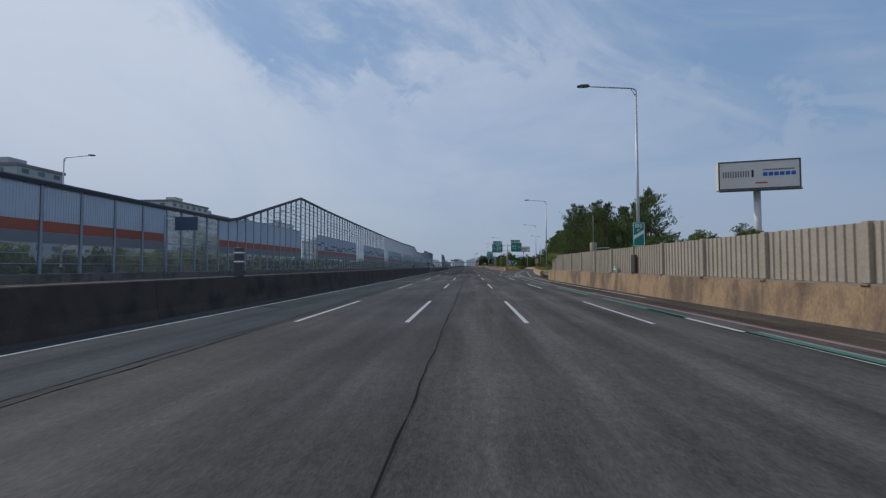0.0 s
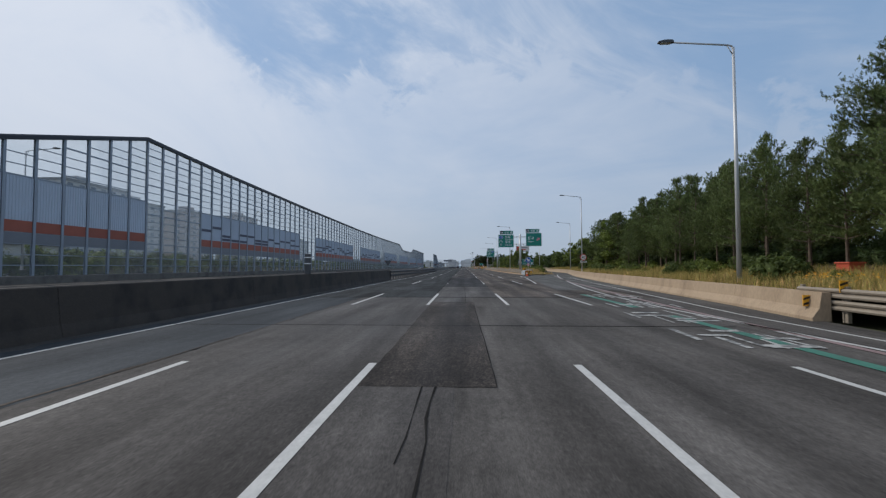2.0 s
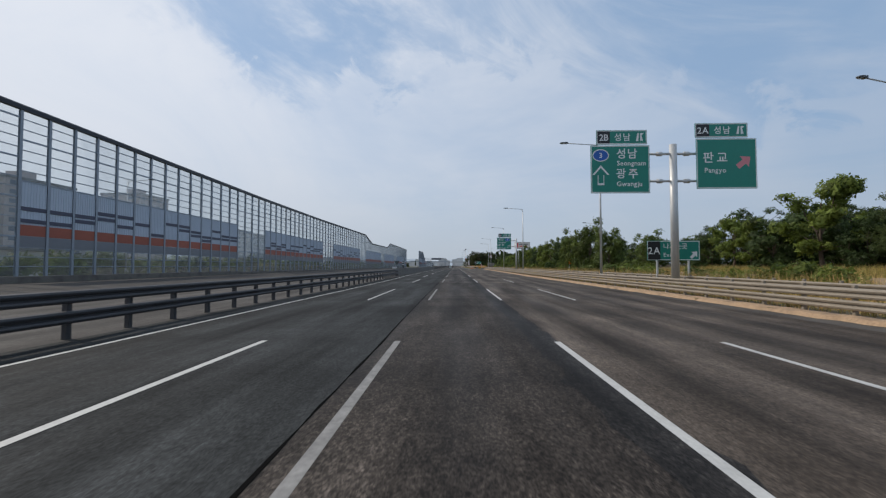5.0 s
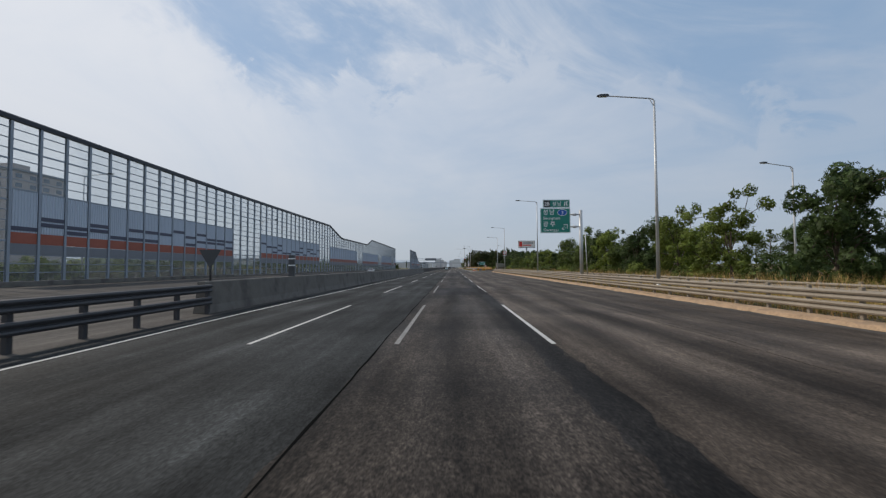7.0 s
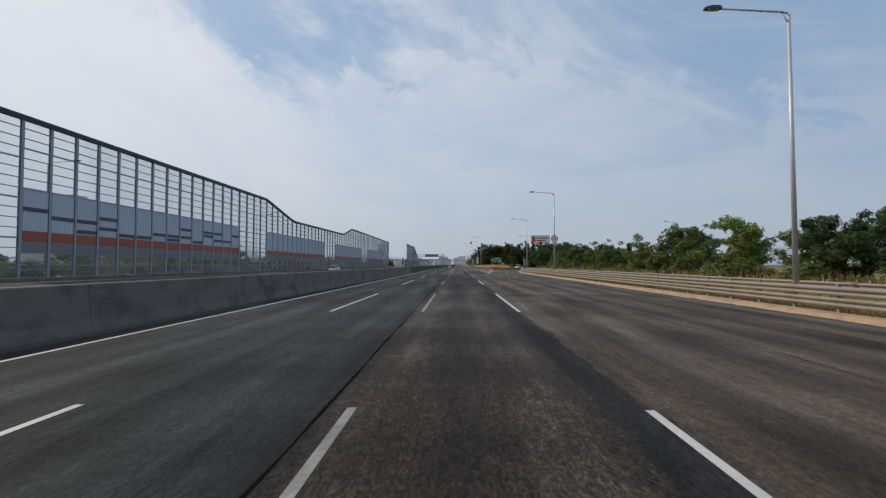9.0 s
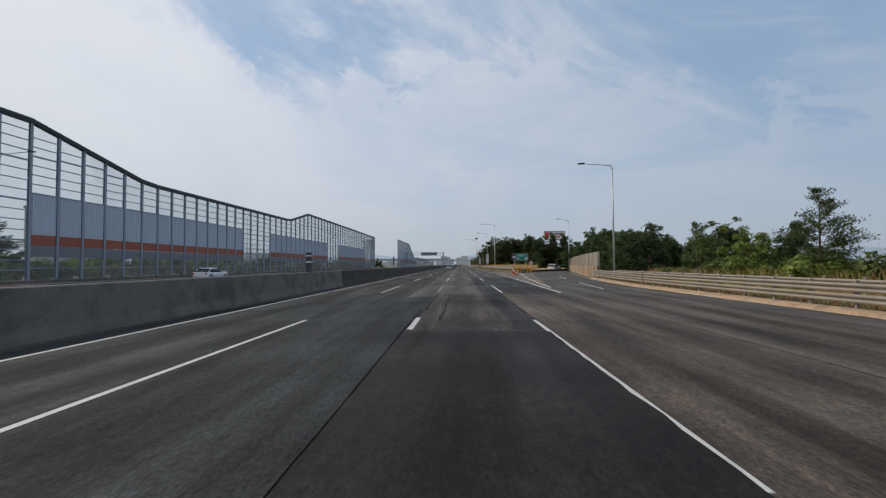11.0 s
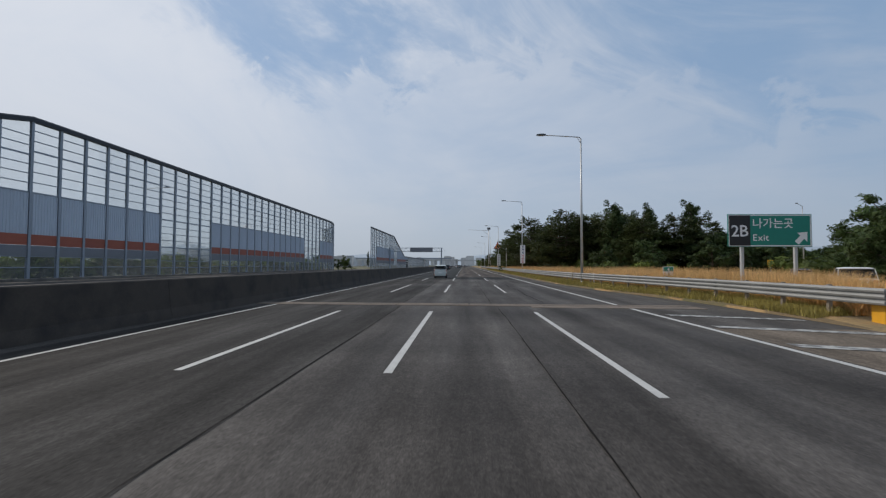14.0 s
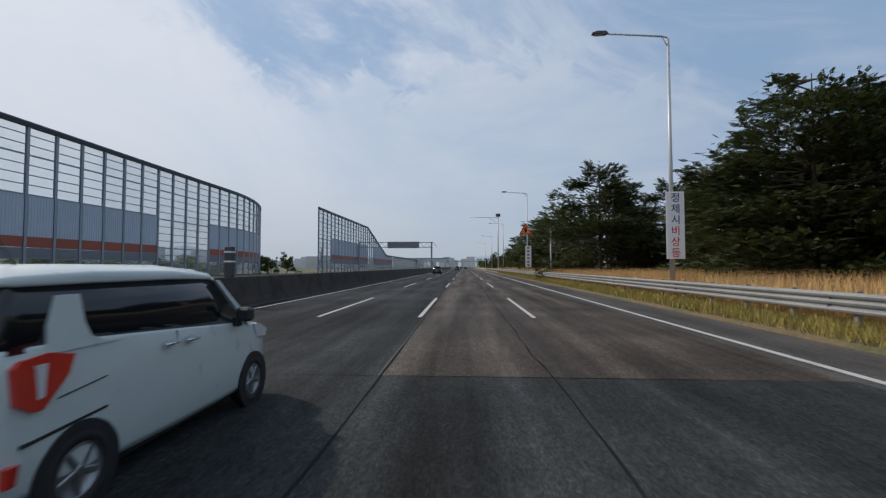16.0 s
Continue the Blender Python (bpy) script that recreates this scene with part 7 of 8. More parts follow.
def car(name, label, at, mat, L, W, H, belt, hood, sill=0.22, nose=0.9, scuttle=1.25, rear_rake=0.25, front_rake=0.9, r=0.33, axles=(0.75, None), cabin_in=0.12):
    """A car that heads along +y with its tail at y = 0."""
    th = thing(name, label, "car", at=at)
    h = W / 2
    f = lambda w, z0, zb: [(w * 0.90, z0), (w * 0.985, z0 + 0.10), (w, (z0 + zb) / 2), (w * 0.985, zb - 0.08), (w * 0.94, zb)]
    rings = [(0.0, [(h * 0.84, sill + 0.12), (h * 0.9, sill + 0.2), (h * 0.93, 0.6), (h * 0.9, belt - 0.14), (h * 0.82, belt - 0.06)]),
             (0.10, f(h * 0.97, sill + 0.03, belt)), (0.5, f(h, sill, belt)), (L - scuttle - nose * 0.2, f(h, sill, belt)),
             (L - scuttle, f(h, sill, belt - 0.02)), (L - nose * 0.55, f(h * 0.985, sill, hood + 0.06)), (L - 0.16, f(h * 0.92, sill + 0.02, hood - 0.06)),
             (L, [(h * 0.74, sill + 0.1), (h * 0.8, sill + 0.18), (h * 0.82, 0.5), (h * 0.8, hood - 0.2), (h * 0.72, hood - 0.14)])]
    body = soft(part("body", loft(rings), mat, th), 0.035)
    yr, yf = 0.10, L - scuttle
    g = h * 0.93
    ga = h * (1 - cabin_in) * 0.92
    top = H - 0.085
    rings = [(yr, [(g * 0.97, belt - 0.03), (g * 0.97, belt - 0.02)]), (yr + 0.01, [(g * 0.97, belt - 0.02), (g * 0.96, belt)]),
             (yr + rear_rake, [(g, belt - 0.02), (ga, top)]), (yf - front_rake, [(g, belt - 0.02), (ga, top)]), (yf, [(g * 0.96, belt - 0.03), (g * 0.95, belt - 0.02)])]
    part("window_band", loft(rings), CAR_GLASS, th, "dark tinted glass")
    ra = ga + 0.012
    rings = [(yr + rear_rake * 0.82, [(ra * 0.94, top - 0.03), (ra * 0.9, top + 0.025), (ra * 0.6, top + 0.04)]), (yr + rear_rake + 0.14, [(ra, top - 0.02), (ra * 0.95, top + 0.055), (ra * 0.6, H)]),
             (yf - front_rake - 0.2, [(ra, top - 0.02), (ra * 0.95, top + 0.05), (ra * 0.6, H - 0.01)]), (yf - front_rake + 0.05, [(ra * 0.95, top - 0.03), (ra * 0.9, top + 0.01), (ra * 0.6, top + 0.025)])]
    soft(part("roof", loft(rings), mat, th), 0.02)
    for s in (-1, 1):
        for (y0, y1, w) in ((yr + 0.02, yr + rear_rake, 0.14), (yf - 0.02, yf - front_rake, 0.06)):
            bm = bmesh.new()
            p = [Vector((s * (g * 0.975), y0, belt - 0.03)), Vector((s * (ga + 0.004), y1, top))]
            d = Vector((0, w, 0))
            o = Vector((s * 0.012, 0, 0))
            q = [p[0] + o - d * 0.2, p[0] + o + d, p[1] + o + d, p[1] + o - d * 0.2]
            v = [bm.verts.new(x) for x in q] + [bm.verts.new(x - o * 2) for x in q]
            for k in ((0, 1, 2, 3), (7, 6, 5, 4), (0, 4, 5, 1), (1, 5, 6, 2), (2, 6, 7, 3), (3, 7, 4, 0)):
                bm.faces.new([v[i] for i in k])
            bmesh.ops.recalc_face_normals(bm, faces=bm.faces[:])
            part("pillar", bm, mat, th)
        mid = yf - front_rake - 0.95
        v0, v1 = Vector((s * (g + 0.006), mid, belt)), Vector((s * (ga + 0.008), mid, top))
        part("pillar", tube(v0, v1, 0.03, 0.028, 6), TRIM_BLACK, th)
        part("mirror", box(s * (h + 0.02) - 0.09, s * (h + 0.02) + 0.09, yf - 0.32, yf - 0.16, belt - 0.02, belt + 0.14, bevel=0.03), mat, th)
        part("tail_lamp", box(s * h * 0.78 - 0.11, s * h * 0.78 + 0.11, -0.015, 0.09, belt - 0.28, belt - 0.08, bevel=0.03), LAMP_RED, th, "red tail lamp")
        part("headlamp", box(s * h * 0.68 - 0.15, s * h * 0.68 + 0.15, L - 0.14, L - 0.02, hood - 0.24, hood - 0.1, bevel=0.03), LAMP_CLEAR, th)
        for k in (0.0, 0.95):
            part("door_handle", box(s * (h + 0.012) - 0.015, s * (h + 0.012) + 0.015, mid - 0.4 + k, mid - 0.22 + k, belt - 0.16, belt - 0.12, bevel=0.006), CHROME, th)
    part("rear_window", loft([(yr - 0.012, [(g * 0.80, belt + 0.04), (g * 0.80, belt + 0.05)]), (yr + rear_rake * 0.78, [(ga * 0.84, top - 0.08), (ga * 0.84, top - 0.07)])]), CAR_GLASS, th)
    part("rear_bumper", box(-h * 0.9, h * 0.9, -0.05, 0.14, sill + 0.1, sill + 0.36, bevel=0.05), TRIM_BLACK if mat.name.startswith("black") else mat, th)
    part("number_plate", box(-0.26, 0.26, -0.062, -0.04, sill + 0.42, sill + 0.54), SIGN_WHITE, th)
    part("underbody", box(-h * 0.86, h * 0.86, 0.3, L - 0.35, 0.16, sill + 0.05), TRIM_BLACK, th)
    ax = (axles[0], axles[1] or L - 0.82)
    gap_rings(body, th, ax, r * 1.16, h, r)
    for y in ax:
        for s in (-1, 1):
            wheel(th, s * (h - 0.10), y, r, 0.2, s)
    return th


BLACK_PAINT = paint("black_car_paint", (0.008, 0.009, 0.011))
WHITE_PAINT = paint("white_car_paint", (0.72, 0.73, 0.73))
GREY_PAINT = paint("dark_grey_car_paint", (0.05, 0.055, 0.06))
SILVER_PAINT = paint("silver_car_paint", (0.42, 0.43, 0.44))
car("black_suv", "black sport utility vehicle driving in the inner lane", pose(-6.6, 551, 0.008), BLACK_PAINT, 4.8, 1.92, 1.72, 1.08, 1.02, rear_rake=0.35, front_rake=1.0, r=0.37)
car("dark_suv", "dark sport utility vehicle far ahead in its lane", pose(-3.5, 640, 0.008), GREY_PAINT, 4.6, 1.88, 1.68, 1.05, 1.0, rear_rake=0.35, front_rake=1.0, r=0.36)
car("white_suv", "white sport utility vehicle on the exit ramp", pose(21.5, 419.5, 0.0, 0, 0, -34), WHITE_PAINT, 4.5, 1.86, 1.66, 1.04, 0.98, rear_rake=0.4, front_rake=1.0, r=0.35)
car("grey_sedan", "dark grey saloon car on the exit ramp", pose(30.5, 436, 0.0, 0, 0, -35), GREY_PAINT, 4.7, 1.84, 1.45, 0.92, 0.9, rear_rake=0.9, front_rake=1.1, r=0.33)
for x, y, m in ((-7.0, 760, WHITE_PAINT), (-3.4, 820, GREY_PAINT), (0.2, 900, WHITE_PAINT), (4.0, 860, SILVER_PAINT), (-7.0, 930, GREY_PAINT), (0.2, 720, GREY_PAINT)):
    car("distant_car", "small distant car driving ahead", pose(x, y, 0.008), m, 4.6, 1.85, 1.5, 0.95, 0.92, rear_rake=0.8, front_rake=1.1)
car("silver_sedan", "silver saloon car on the far carriageway", pose(-30.5, 362, 0.008), WHITE_PAINT, 4.7, 1.84, 1.45, 0.92, 0.9, rear_rake=0.9, front_rake=1.1, r=0.33)


# ---- tall pale minivan in the next lane ----
def minivan(at):
    th = thing("small_van", "pale blue-white tall boxy small van with dark windows", "van", at=at)
    mat = paint("pale_blue_white_paint", (0.54, 0.60, 0.585))
    L, h, H = 3.6, 0.80, 1.70
    side = lambda w, z0, zb: [(w * 0.90, z0), (w * 0.975, z0 + 0.07), (w, 0.52), (w * 0.99, 0.84), (w * 0.955, zb)]
    rings = [(0.0, [(h * 0.80, 0.3), (h * 0.9, 0.36), (h * 0.93, 0.6), (h * 0.93, 0.95), (h * 0.90, 1.17)]),
             (0.05, side(h * 0.965, 0.26, 1.2)), (0.16, side(h * 0.995, 0.24, 1.2)), (0.7, side(h, 0.22, 1.18)), (1.7, side(h, 0.2, 1.11)), (2.6, side(h, 0.2, 1.04)),
             (2.85, side(h * 0.995, 0.2, 1.02)), (3.2, side(h * 0.975, 0.22, 0.97)), (3.45, side(h * 0.90, 0.24, 0.88)), (3.6, [(h * 0.66, 0.3), (h * 0.74, 0.36), (h * 0.78, 0.5), (h * 0.76, 0.68), (h * 0.66, 0.78)])]
    body = soft(part("body", loft(rings), mat, th), 0.02)
    # glass band and roof
    rings = [(0.01, [(h * 0.885, 1.16), (h * 0.86, 1.2)]), (0.06, [(h * 0.94, 1.16), (h * 0.87, 1.55)]), (0.14, [(h * 0.95, 1.16), (h * 0.87, 1.58)]), (2.05, [(h * 0.95, 1.06), (h * 0.86, 1.58)]), (2.28, [(h * 0.95, 1.04), (h * 0.85, 1.55)]), (2.95, [(h * 0.93, 0.99), (h * 0.92, 1.0)])]
    part("window_band", loft(rings), CAR_GLASS, th, "dark tinted side glass")
    rings = [(-0.03, [(h * 0.83, 1.57), (h * 0.82, 1.61), (h * 0.5, 1.62)]), (0.12, [(h * 0.90, 1.562), (h * 0.89, 1.63), (h * 0.6, 1.68)]), (0.7, [(h * 0.90, 1.568), (h * 0.885, 1.655), (h * 0.6, 1.71)]), (1.6, [(h * 0.895, 1.568), (h * 0.875, 1.65), (h * 0.6, 1.705)]), (2.2, [(h * 0.88, 1.55), (h * 0.86, 1.61), (h * 0.6, 1.66)]), (2.34, [(h * 0.85, 1.51), (h * 0.83, 1.56), (h * 0.6, 1.59)])]
    soft(part("roof", loft(rings), mat, th), 0.02)
    for s in (-1, 1):
        def slab(name, pts, mat, lift=0.014):
            """A thin panel on the body side from (y, z) points; it leans with the glass."""
            bm = bmesh.new()
            xw = lambda z: h * np.interp(z, [0.2, 0.3, 0.52, 0.78, 1.0, 1.17, 1.55], [0.92, 0.975, 1.0, 0.995, 0.985, 0.95, 0.873])
            a = [bm.verts.new((s * (xw(z) + lift), y, z)) for y, z in pts]
            b = [bm.verts.new((s * (xw(z) - 0.03), y, z)) for y, z in pts]
            bm.faces.new(a), bm.faces.new(b[::-1])
            for i in range(len(a)):
                j = (i + 1) % len(a)
                bm.faces.new((a[i], b[i], b[j], a[j]))
            bmesh.ops.recalc_face_normals(bm, faces=bm.faces[:])
            return part(name, bm, mat, th)
        slab("rear_pillar", [(0.27, 1.13), (0.88, 1.13), (0.72, 1.15), (0.62, 1.2), (0.575, 1.3), (0.56, 1.5), (0.37, 1.5), (0.29, 1.3)], mat)
        slab("front_pillar", [(2.84, 1.01), (2.98, 0.99), (2.36, 1.54), (2.28, 1.54)], mat)
        slab("door_seam", [(1.56, 0.3), (1.568, 0.3), (1.568, 1.1), (1.56, 1.1)], TRIM_BLACK, 0.003)
        slab("door_seam", [(0.74, 0.42), (0.748, 0.42), (0.748, 1.15), (0.74, 1.15)], TRIM_BLACK, 0.003)
        slab("slide_rail", [(0.10, 0.60), (0.74, 0.655), (0.74, 0.672), (0.10, 0.62)], TRIM_BLACK, 0.005)
        slab("panel_seam", [(0.34, 0.83), (0.74, 0.88), (0.74, 0.888), (0.34, 0.838)], TRIM_BLACK, 0.003)
        slab("tail_lamp", [(0.06, 0.86), (0.15, 0.80), (0.22, 0.80), (0.40, 0.98), (0.46, 1.1), (0.28, 1.14), (0.10, 1.12), (0.05, 1.08)], LAMP_RED, 0.022)
        slab("lamp_insert", [(0.18, 0.87), (0.22, 0.88), (0.25, 1.08), (0.17, 1.08)], LAMP_CLEAR, 0.028)
        slab("reflector", [(0.01, 0.40), (0.07, 0.40), (0.08, 0.52), (0.01, 0.52)], LAMP_RED, 0.014)
        for y in (1.32, 1.62):
            part("door_handle", tube((s * (h + 0.03), y, 1.005 - 0.03 * (y - 1.3)), (s * (h + 0.03), y + 0.19, 1.0 - 0.03 * (y - 1.3)), 0.013, n=8), CHROME, th)
            part("handle_cup", box(s * (h - 0.006) - 0.006, s * (h - 0.006) + 0.006, y + 0.03, y + 0.16, 0.965, 1.03), mat, th)
        part("mirror", box(s * (h + 0.10) - 0.085, s * (h + 0.10) + 0.085, 2.52, 2.66, 1.06, 1.22, bevel=0.03), TRIM_BLACK, th)
        part("mirror_arm", box(s * (h + 0.0) - 0.04, s * (h + 0.0) + 0.04, 2.56, 2.64, 1.0, 1.1), TRIM_BLACK, th)
        slab("headlamp", [(3.12, 0.80), (3.36, 0.78), (3.40, 0.87), (3.2, 0.955), (3.06, 0.965)], LAMP_CLEAR, -0.005)
    bm = loft([(-0.02, [(h * 0.84, 1.12), (h * 0.84, 1.13)]), (0.05, [(h * 0.80, 1.53), (h * 0.80, 1.54)])])
    part("rear_window", bm, CAR_GLASS, th)
    part("number_plate", box(-0.26, 0.26, -0.02, 0.0, 0.62, 0.74), SIGN_WHITE, th)
    part("rear_wiper", tube((-0.05, -0.03, 1.1), (0.35, -0.02, 1.16), 0.012, n=6), TRIM_BLACK, th)
    part("antenna", tube((0.3, 0.5, 1.68), (0.3, 0.32, 1.95), 0.006, n=6), TRIM_BLACK, th)
    part("underbody", box(-0.66, 0.66, 0.2, 3.4, 0.15, 0.27), TRIM_BLACK, th)
    gap_rings(body, th, (0.52, 3.02), 0.335, h, 0.29)
    for y in (0.52, 3.02):
        for s in (-1, 1):
            wheel(th, s * (h - 0.085), y, 0.29, 0.18, s)


minivan(pose(-3.72, 452.15, 0.008))

# ---- further road markings and paving detail ----
def marking(x, y0, y1, w, mat, label, x1=None, z=0.0125):
    return solo("road_line", strip(x, y0, y1, w, z, x1=x1, d=8), mat, label, "road marking", kind="structure")


# colour guide lines and edge lines at the first exit
marking(7.35, -40, 24, 0.16, PAINT_W, "white solid line", 7.05)
marking(7.9, -40, 18, 0.13, PAINT_OLD, "worn white line", 7.45)
for k in range(8):
    y = -2 + k * 11.5
    marking(along([(0, 7.5), (20, 7.15), (41, 6.85), (51, 6.4), (75, 7.0)]), y, y + 8.5, 0.34, PAINT_GREEN, "worn green guide stripe")
marking(along([(0, 8.6), (43, 7.25), (60, 7.6), (80, 8.6), (110, 11.5), (140, 16)]), 0, 140, 0.22, PAINT_PINK, "worn pink guide stripe")
marking(along([(30, 9.3), (45, 8.85), (56, 8.9), (70, 8.3), (74, 8.05), (83, 8.05), (95, 9.2), (115, 12.2), (135, 15.6), (150, 18.6)]), 30, 150, 0.15, PAINT_W, "white ramp edge line")
marking(along([(60, 9.3), (74, 9.4), (90, 11.2), (110, 13.6), (130, 16.2)]), 60, 130, 0.12, PAINT_W, "white outer ramp line")
marking(along([(84, 5.6), (100, 6.6), (125.6, 9.0), (135, 9.0), (140, 10.6)]), 104, 140, 0.16, PAINT_W, "white gore edge line")
marking(-1.77, 323.2, 325.8, 0.15, PAINT_W, "short white line remnant")
# worn letters painted on the ramp lane: four tall characters of upright and cross strokes
lrnd = random.Random(5)
for k, (cx, y0, y1) in enumerate(((6.55, 69.2, 72.4), (7.0, 73.4, 77.0), (7.6, 78.2, 82.0), (8.3, 83.2, 87.4))):
    for j in range(7):
        x = cx + (j - 3) * 0.42 + lrnd.uniform(-0.12, 0.12)
        a = y0 + lrnd.uniform(0, 0.45) * (y1 - y0)
        marking(x, a, a + lrnd.uniform(0.3, 0.65) * (y1 - y0), lrnd.uniform(0.08, 0.16), PAINT_LETTER, "worn white painted character stroke", x + lrnd.uniform(-0.08, 0.25), z=0.0134 + 0.00012 * (k * 7 + j))
    for j in range(4):
        x = cx + lrnd.uniform(-0.8, 0.8)
        a = y0 + (j + lrnd.uniform(0, 0.5)) * (y1 - y0) / 4
        marking(x, a, a + lrnd.uniform(0.22, 0.4), lrnd.uniform(0.5, 1.4), PAINT_LETTER, "worn white painted character stroke", z=0.0172 + 0.00012 * (k * 4 + j))
# second exit: edge lines and gore hatching
marking(along([(345, 6.1), (354, 6.8), (361, 7.35), (366, 7.8), (380, 9.2), (394, 10.9)]), 344, 395, 0.16, PAINT_W, "white gore edge line")
marking(along([(340, 9.0), (360, 11.2), (380, 14.2), (396, 18.0)]), 342, 352, 0.14, PAINT_W, "white ramp dash")
marking(along([(340, 9.0), (360, 11.2), (380, 14.2), (396, 18.0)]), 362, 372, 0.14, PAINT_W, "white ramp dash")
marking(along([(340, 12.2), (360, 14.2), (376, 16.6), (396, 20.6)]), 330, 398, 0.14, PAINT_W, "white ramp edge line")
for k in range(21):
    y = 351 + k * 2.9
    xa = along([(345, 5.9), (365, 6.2), (392, 6.4), (410, 6.3)])(y) + 0.15
    xb = along([(345, 6.0), (361, 7.2), (380, 9.1), (396, 10.6), (400, 11.0), (405, 10.2), (415, 10.2)])(y) - 0.1
    if xb - xa > 0.4:
        bm = sheet([[(xa, y, 0.017), (xb, y - 0.9 * (xb - xa) * 0.35, 0.017)], [(xa, y + 0.45, 0.017), (xb, y + 0.45 - 0.9 * (xb - xa) * 0.35, 0.017)]])
        solo("gore_bar", bm, PAINT_LETTER, "worn white hatching bar", "road marking", kind="structure")

# expansion joints across the carriageway
JOINT_CON = material("joint_concrete", (0.19, 0.15, 0.115), 0.85, vary=0.2, scale=1.2, fine=20, bump=0.3, second=(0.11, 0.09, 0.072), mixlo=0.42, mixhi=0.62)
RUBBER = material("joint_rubber", (0.02, 0.02, 0.02), 0.7, vary=0.2, bump=0.2)
jr = random.Random(23)


def slanted(bm, k):
    """Shear along the road, so that a joint crosses it at a slight angle."""
    for v in bm.verts:
        v.co.y += k * v.co.x
    return bm



for yc, w, xr, skew in ((53.45, 0.75, 9.6, 0.028), (371.32, 1.1, 7.6, -0.026), (412.72, 0.9, 9.0, -0.026)):
    th = thing("expansion_joint", "pale concrete bridge joint with dark rubber gap", "expansion joint", kind="structure")
    for s in (-1, 1):
        xs = steps(-9.7, xr, 3.6)
        for a, b in zip(xs, xs[1:]):
            g0, g1 = 0.012 + abs(jr.gauss(0, 0.012)), 0.012 + abs(jr.gauss(0, 0.012))
            out = [s * w / 2 * jr.uniform(0.94, 1.06) for _ in range(6)]
            zt = 0.018 + jr.uniform(0, 0.008)
            rows = []
            for i in range(6):
                x = a + g0 + (b - a - g0 - g1) * i / 5
                rows.append([(x, yc + s * 0.07, -0.02), (x + jr.gauss(0, 0.015), yc + s * 0.07, zt), (x + jr.gauss(0, 0.02), yc + out[i], zt), (x, yc + out[i], -0.02)])
            bm = sheet(rows if s > 0 else [r[::-1] for r in rows])
            bmesh.ops.recalc_face_normals(bm, faces=bm.faces[:])
            part("header_slab", slanted(bm, skew), JOINT_CON, th)
    if yc == 412.72:
        part("header_slab", slanted(box(2.2, xr, yc - 1.05, yc - w / 2 - 0.02, -0.02, 0.018), skew), JOINT_CON, th)
    part("gap_seal", slanted(box(-9.7, xr, yc - 0.065, yc + 0.065, -0.02, 0.012), skew), RUBBER, th)
for yc in (72.6, 84.25, 447.1):
    solo("pavement_joint", box(-9.3, 7.5, yc - 0.03, yc + 0.03, -0.01, 0.0088), ASPHALT_NEW, "narrow cross joint in the asphalt", "pavement", kind="structure")

# cracks and lane seams along the road
SEAM = material("bitumen_seam", (0.02, 0.019, 0.018), 0.9, vary=0.25, scale=2, fine=15, bump=0.2, spec=0.04)


SEAM_DEEP = material("open_dark_joint", (0.005, 0.005, 0.005), 0.95, vary=0.2, bump=0.2, spec=0.02)


def seam(x, y0, y1, w, wob, seed, mat=None):
    r = random.Random(seed)
    o, rows = 0.0, []
    for y in steps(y0, y1, 0.7):
        o = o * 0.93 + r.gauss(0, wob)
        k = w * r.uniform(0.15, 0.75)
        xx = x(y) if callable(x) else x
        rows.append([(xx + o - k / 2, y, 0.0105), (xx + o + k / 2, y, 0.0105)])
    solo("seam", sheet(rows), mat or SEAM, "dark sealed seam along the asphalt lane", "pavement", kind="structure")


seam(-0.6, -20, 52.9, 0.04, 0.016, 1), seam(-0.54, 54, 66, 0.07, 0.016, 2), seam(-0.78, 63.5, 66, 0.035, 0.02, 3), seam(0.3, 66, 79.6, 0.035, 0.006, 3)
seam(-5.6, -20, 52.9, 0.16, 0.02, 4, ASPHALT_OLD), seam(-5.72, -20, 52.9, 0.05, 0.02, 24), seam(-5.85, 54, 84, 0.13, 0.02, 5, ASPHALT_OLD), seam(-0.1, 80, 96.7, 0.04, 0.01, 25)
seam(along([(127, -2.13), (299, -2.12), (304, -1.93), (328, -1.9)]), 127, 328, 0.085, 0.007, 6, SEAM_DEEP), seam(1.9, 97, 127, 0.04, 0.006, 8), seam(-1.9, 86, 127, 0.09, 0.009, 26, SEAM_DEEP)
seam(-1.08, 325, 337, 0.1, 0.03, 31), seam(-1.02, 325, 337, 0.05, 0.04, 35), seam(1.84, 325, 337, 0.09, 0.016, 32), seam(2.6, 325, 352, 0.05, 0.02, 33), seam(-1.7, 328, 340, 0.09, 0.009, 34, SEAM_DEEP), seam(5.9, 180, 340, 0.04, 0.03, 27)
seam(-3.17, 336, 370.8, 0.045, 0.01, 11), seam(0.86, 336, 370.8, 0.045, 0.012, 12), seam(2.7, 372, 396, 0.10, 0.025, 13), seam(3.1, 366, 370.8, 0.09, 0.03, 28)
seam(-3.2, 372, 412, 0.045, 0.01, 19), seam(0.78, 372, 412, 0.05, 0.02, 20)
seam(-3.31, 413.4, 447, 0.045, 0.008, 14), seam(0.63, 413.4, 447, 0.05, 0.01, 15), seam(-1.62, 447, 640, 0.06, 0.012, 16), seam(1.1, 447, 640, 0.06, 0.02, 17), seam(3.0, 414, 447, 0.1, 0.04, 18)

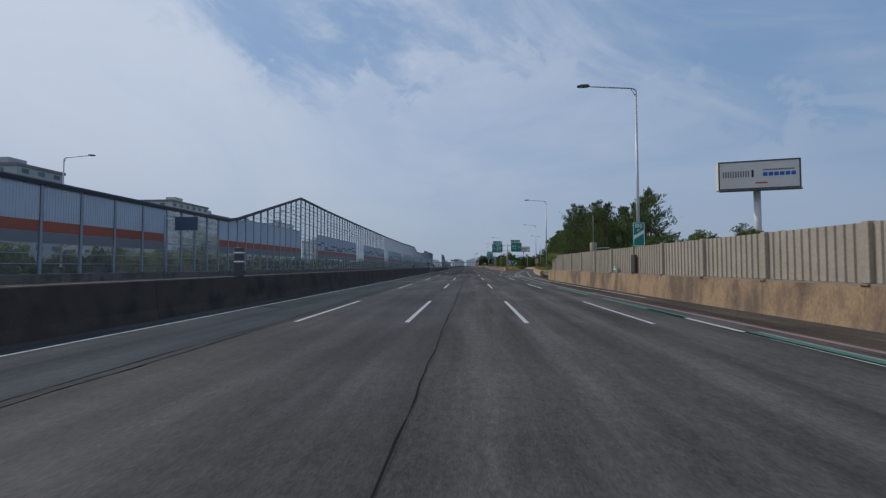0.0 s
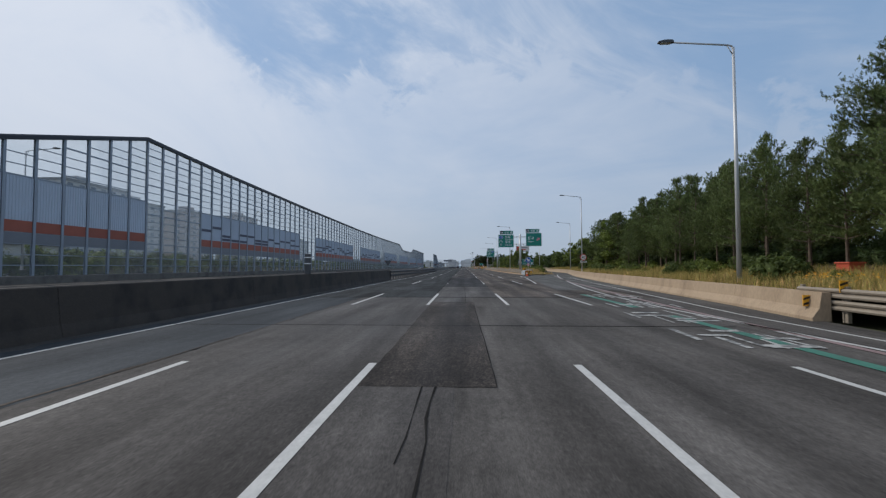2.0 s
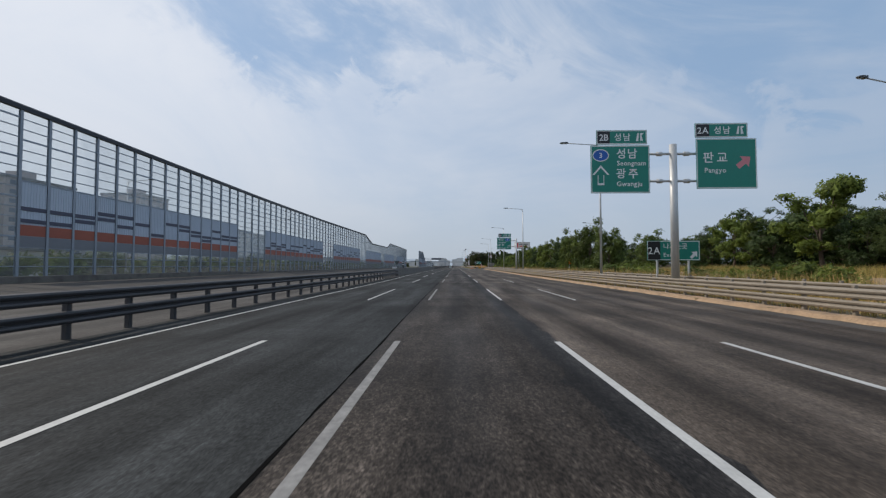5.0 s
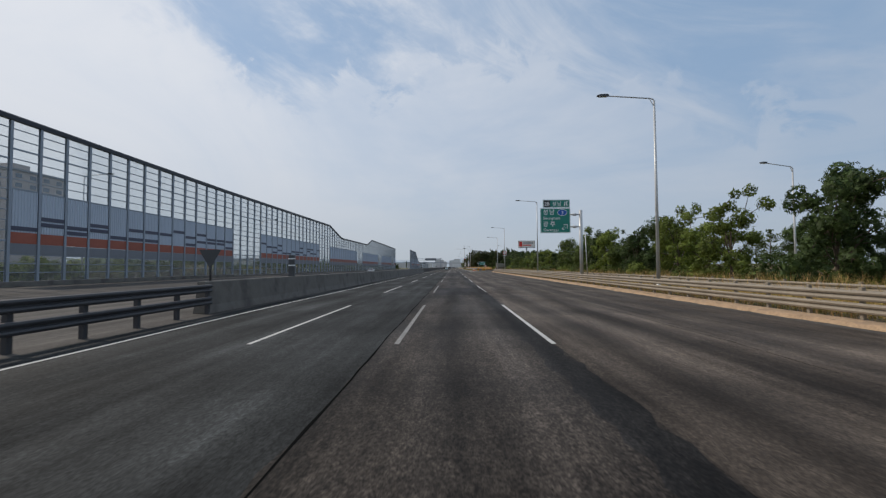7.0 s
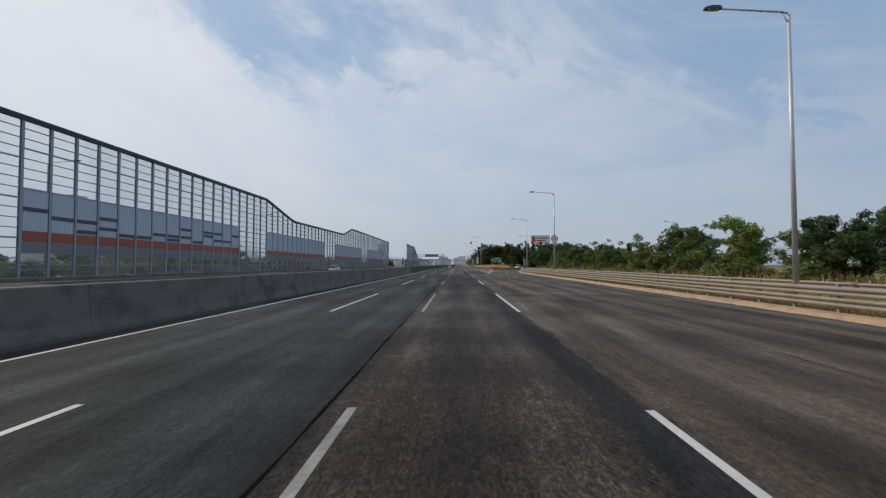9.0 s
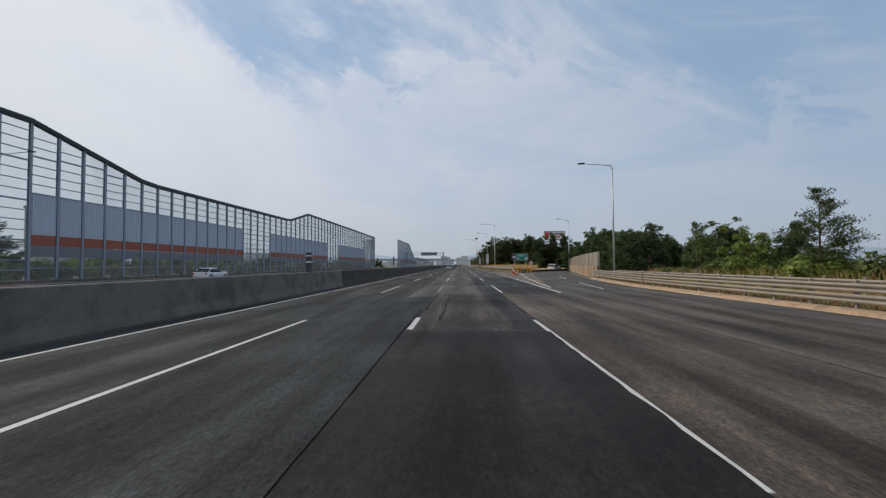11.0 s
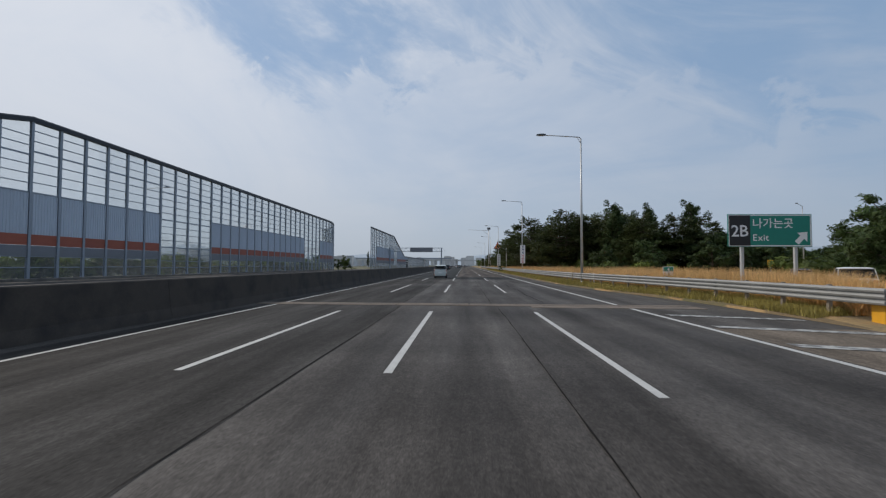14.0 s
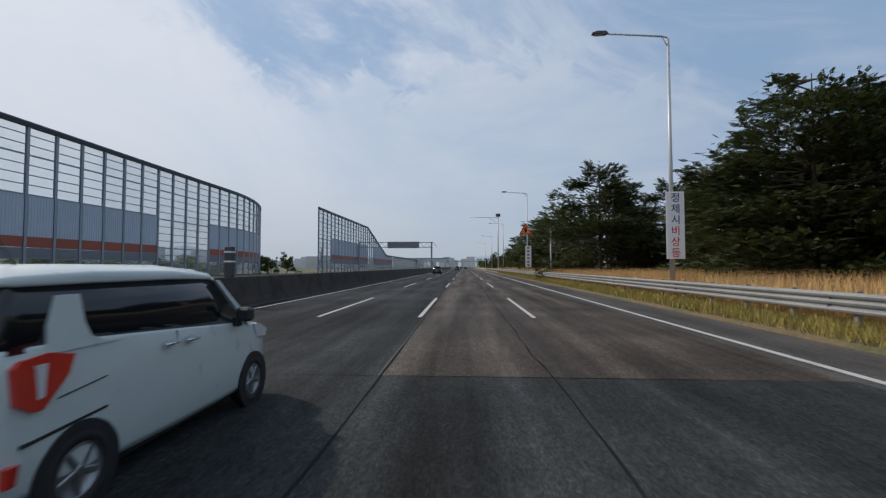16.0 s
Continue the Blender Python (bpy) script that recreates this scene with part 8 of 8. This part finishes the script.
# ---- buildings and the far distance ----
APT = [material("pale_apartment_wall", (0.46, 0.45, 0.44), 0.8, vary=0.06, scale=0.1, fine=1, bump=0), material("pinkish_apartment_wall", (0.42, 0.37, 0.35), 0.8, vary=0.06, scale=0.1, fine=1, bump=0), material("grey_apartment_wall", (0.36, 0.38, 0.41), 0.8, vary=0.06, scale=0.1, fine=1, bump=0)]
WIN = material("apartment_window", (0.10, 0.13, 0.17), 0.2, vary=0.1, bump=0, obj=0.2)
ROOFING = material("flat_roof", (0.20, 0.20, 0.20), 0.9, vary=0.1, bump=0)
win_mesh = mesh_of("window", box(-0.06, 0.04, -1.1, 1.1, 0, 1.4), WIN)
win_mesh_s = mesh_of("window", box(-1.1, 1.1, -0.06, 0.04, 0, 1.4), WIN)


def tower(x, y, w, d, h, mat, windows=True):
    th = thing("apartment_building", "tall pale apartment block with rows of windows", "building", "apartment blocks", at=pose(x, y, -0.12))
    part("wall", box(-w / 2, w / 2, -d / 2, d / 2, 0, h), mat, th)
    rf = part("roof", box(-w / 2 - 0.3, w / 2 + 0.3, -d / 2 - 0.3, d / 2 + 0.3, h, h + 0.9), ROOFING, th)
    part("lift_house", box(-2.5, 2.5, -3, 3, h + 0.9, h + 4), mat, rf)
    if windows:
        n, m = int(h / 3), max(2, int(d / 5))
        for i in range(2, n):
            for j in range(m):
                part("window", win_mesh, WIN, th, m=pose(w / 2 + 0.02, -d / 2 + d * (j + 0.5) / m, 1 + i * h / n))
            if i % 1 == 0:
                for k in range(2):
                    part("window", win_mesh_s, WIN, th, m=pose(-w / 4 + k * w / 2, -d / 2 - 0.02, 1 + i * h / n))


brnd = random.Random(6)
for x, y, w, d, h in ((-150, 142, 22, 16, 33), (-152, 226, 18, 30, 33), (-150, 292, 16, 26, 30), (-152, 350, 18, 20, 34), (-160, 190, 16, 22, 28), (-158, 262, 18, 22, 31), (-146, 420, 16, 24, 24), (-170, 500, 18, 26, 26), (-175, 330, 20, 22, 33)):
    tower(x, y, w, d, h, brnd.choice(APT))
# Wall colour lifted towards the sky tone: distance haze is painted in.
HAZY = material("haze_tinted_wall", (0.56, 0.56, 0.56), 0.9, vary=0.08, scale=0.02, fine=0.2, bump=0, obj=0.15)
far_city = thing("distant_city", "distant rows of pale apartment blocks with haze in their colour", "skyline", kind="structure")
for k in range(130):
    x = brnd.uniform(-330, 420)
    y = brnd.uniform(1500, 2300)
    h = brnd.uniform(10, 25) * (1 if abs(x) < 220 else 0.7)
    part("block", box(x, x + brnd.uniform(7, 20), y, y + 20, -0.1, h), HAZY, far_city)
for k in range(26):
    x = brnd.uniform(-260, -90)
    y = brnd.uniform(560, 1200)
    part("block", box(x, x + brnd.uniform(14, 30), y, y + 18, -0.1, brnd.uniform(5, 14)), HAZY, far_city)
# Blue-grey in place of wood green: the haze sits in the hill colour.
HILL = material("haze_tinted_hill", (0.30, 0.36, 0.42), 0.95, vary=0.12, scale=0.004, fine=0.03, bump=0)
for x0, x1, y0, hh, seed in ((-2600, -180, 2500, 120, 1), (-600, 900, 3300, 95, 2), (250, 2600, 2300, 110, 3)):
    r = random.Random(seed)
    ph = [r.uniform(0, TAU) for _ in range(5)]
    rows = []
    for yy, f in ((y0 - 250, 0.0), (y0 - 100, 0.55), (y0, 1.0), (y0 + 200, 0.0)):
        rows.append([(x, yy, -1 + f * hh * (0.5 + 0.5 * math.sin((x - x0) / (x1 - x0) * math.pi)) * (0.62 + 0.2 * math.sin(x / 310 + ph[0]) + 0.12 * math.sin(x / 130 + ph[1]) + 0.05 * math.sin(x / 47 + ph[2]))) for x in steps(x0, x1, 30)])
    solo("hill", sheet(rows), HILL, "low wooded hill on the horizon, coloured blue-grey for haze", "hill", kind="structure", smooth=True)
# far overpass, its concrete toned pale to imitate haze
th = thing("overpass", "concrete overpass crossing the motorway with haze in its colour", "bridge", at=pose(0, 1150, 0))
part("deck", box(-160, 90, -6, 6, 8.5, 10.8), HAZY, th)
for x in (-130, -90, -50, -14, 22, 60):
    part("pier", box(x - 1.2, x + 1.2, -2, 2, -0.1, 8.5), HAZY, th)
th = thing("overpass", "far bridge over the motorway, coloured pale for haze", "bridge", at=pose(0, 760, 0))
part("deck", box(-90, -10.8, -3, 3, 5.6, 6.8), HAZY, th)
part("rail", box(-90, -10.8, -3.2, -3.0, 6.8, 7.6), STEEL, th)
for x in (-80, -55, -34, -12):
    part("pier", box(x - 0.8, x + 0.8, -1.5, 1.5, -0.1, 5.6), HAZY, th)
# low buildings and hedges beyond the barrier
SHED = material("pale_shed_wall", (0.5, 0.5, 0.48), 0.7, vary=0.06, scale=0.2, fine=2, bump=0.02)
for x, y, w, d, h in ((-62, 52, 8, 14, 4.5), (-70, 120, 10, 18, 5), (-66, 205, 9, 12, 4), (-80, 372, 12, 16, 5), (-75, 440, 10, 16, 4), (-72, 300, 9, 14, 4)):
    th = thing("low_building", "low pale roadside building with a flat roof", "building", "low buildings", at=pose(x, y, -0.12))
    part("wall", box(-w / 2, w / 2, -d / 2, d / 2, 0, h), SHED, th)
    part("roof", box(-w / 2 - 0.3, w / 2 + 0.3, -d / 2 - 0.3, d / 2 + 0.3, h, h + 0.35), ROOFING, th)
    for j in range(3):
        part("window", win_mesh, WIN, th, m=pose(w / 2 + 0.02, -d / 2 + d * (j + 0.5) / 3, 1.2))
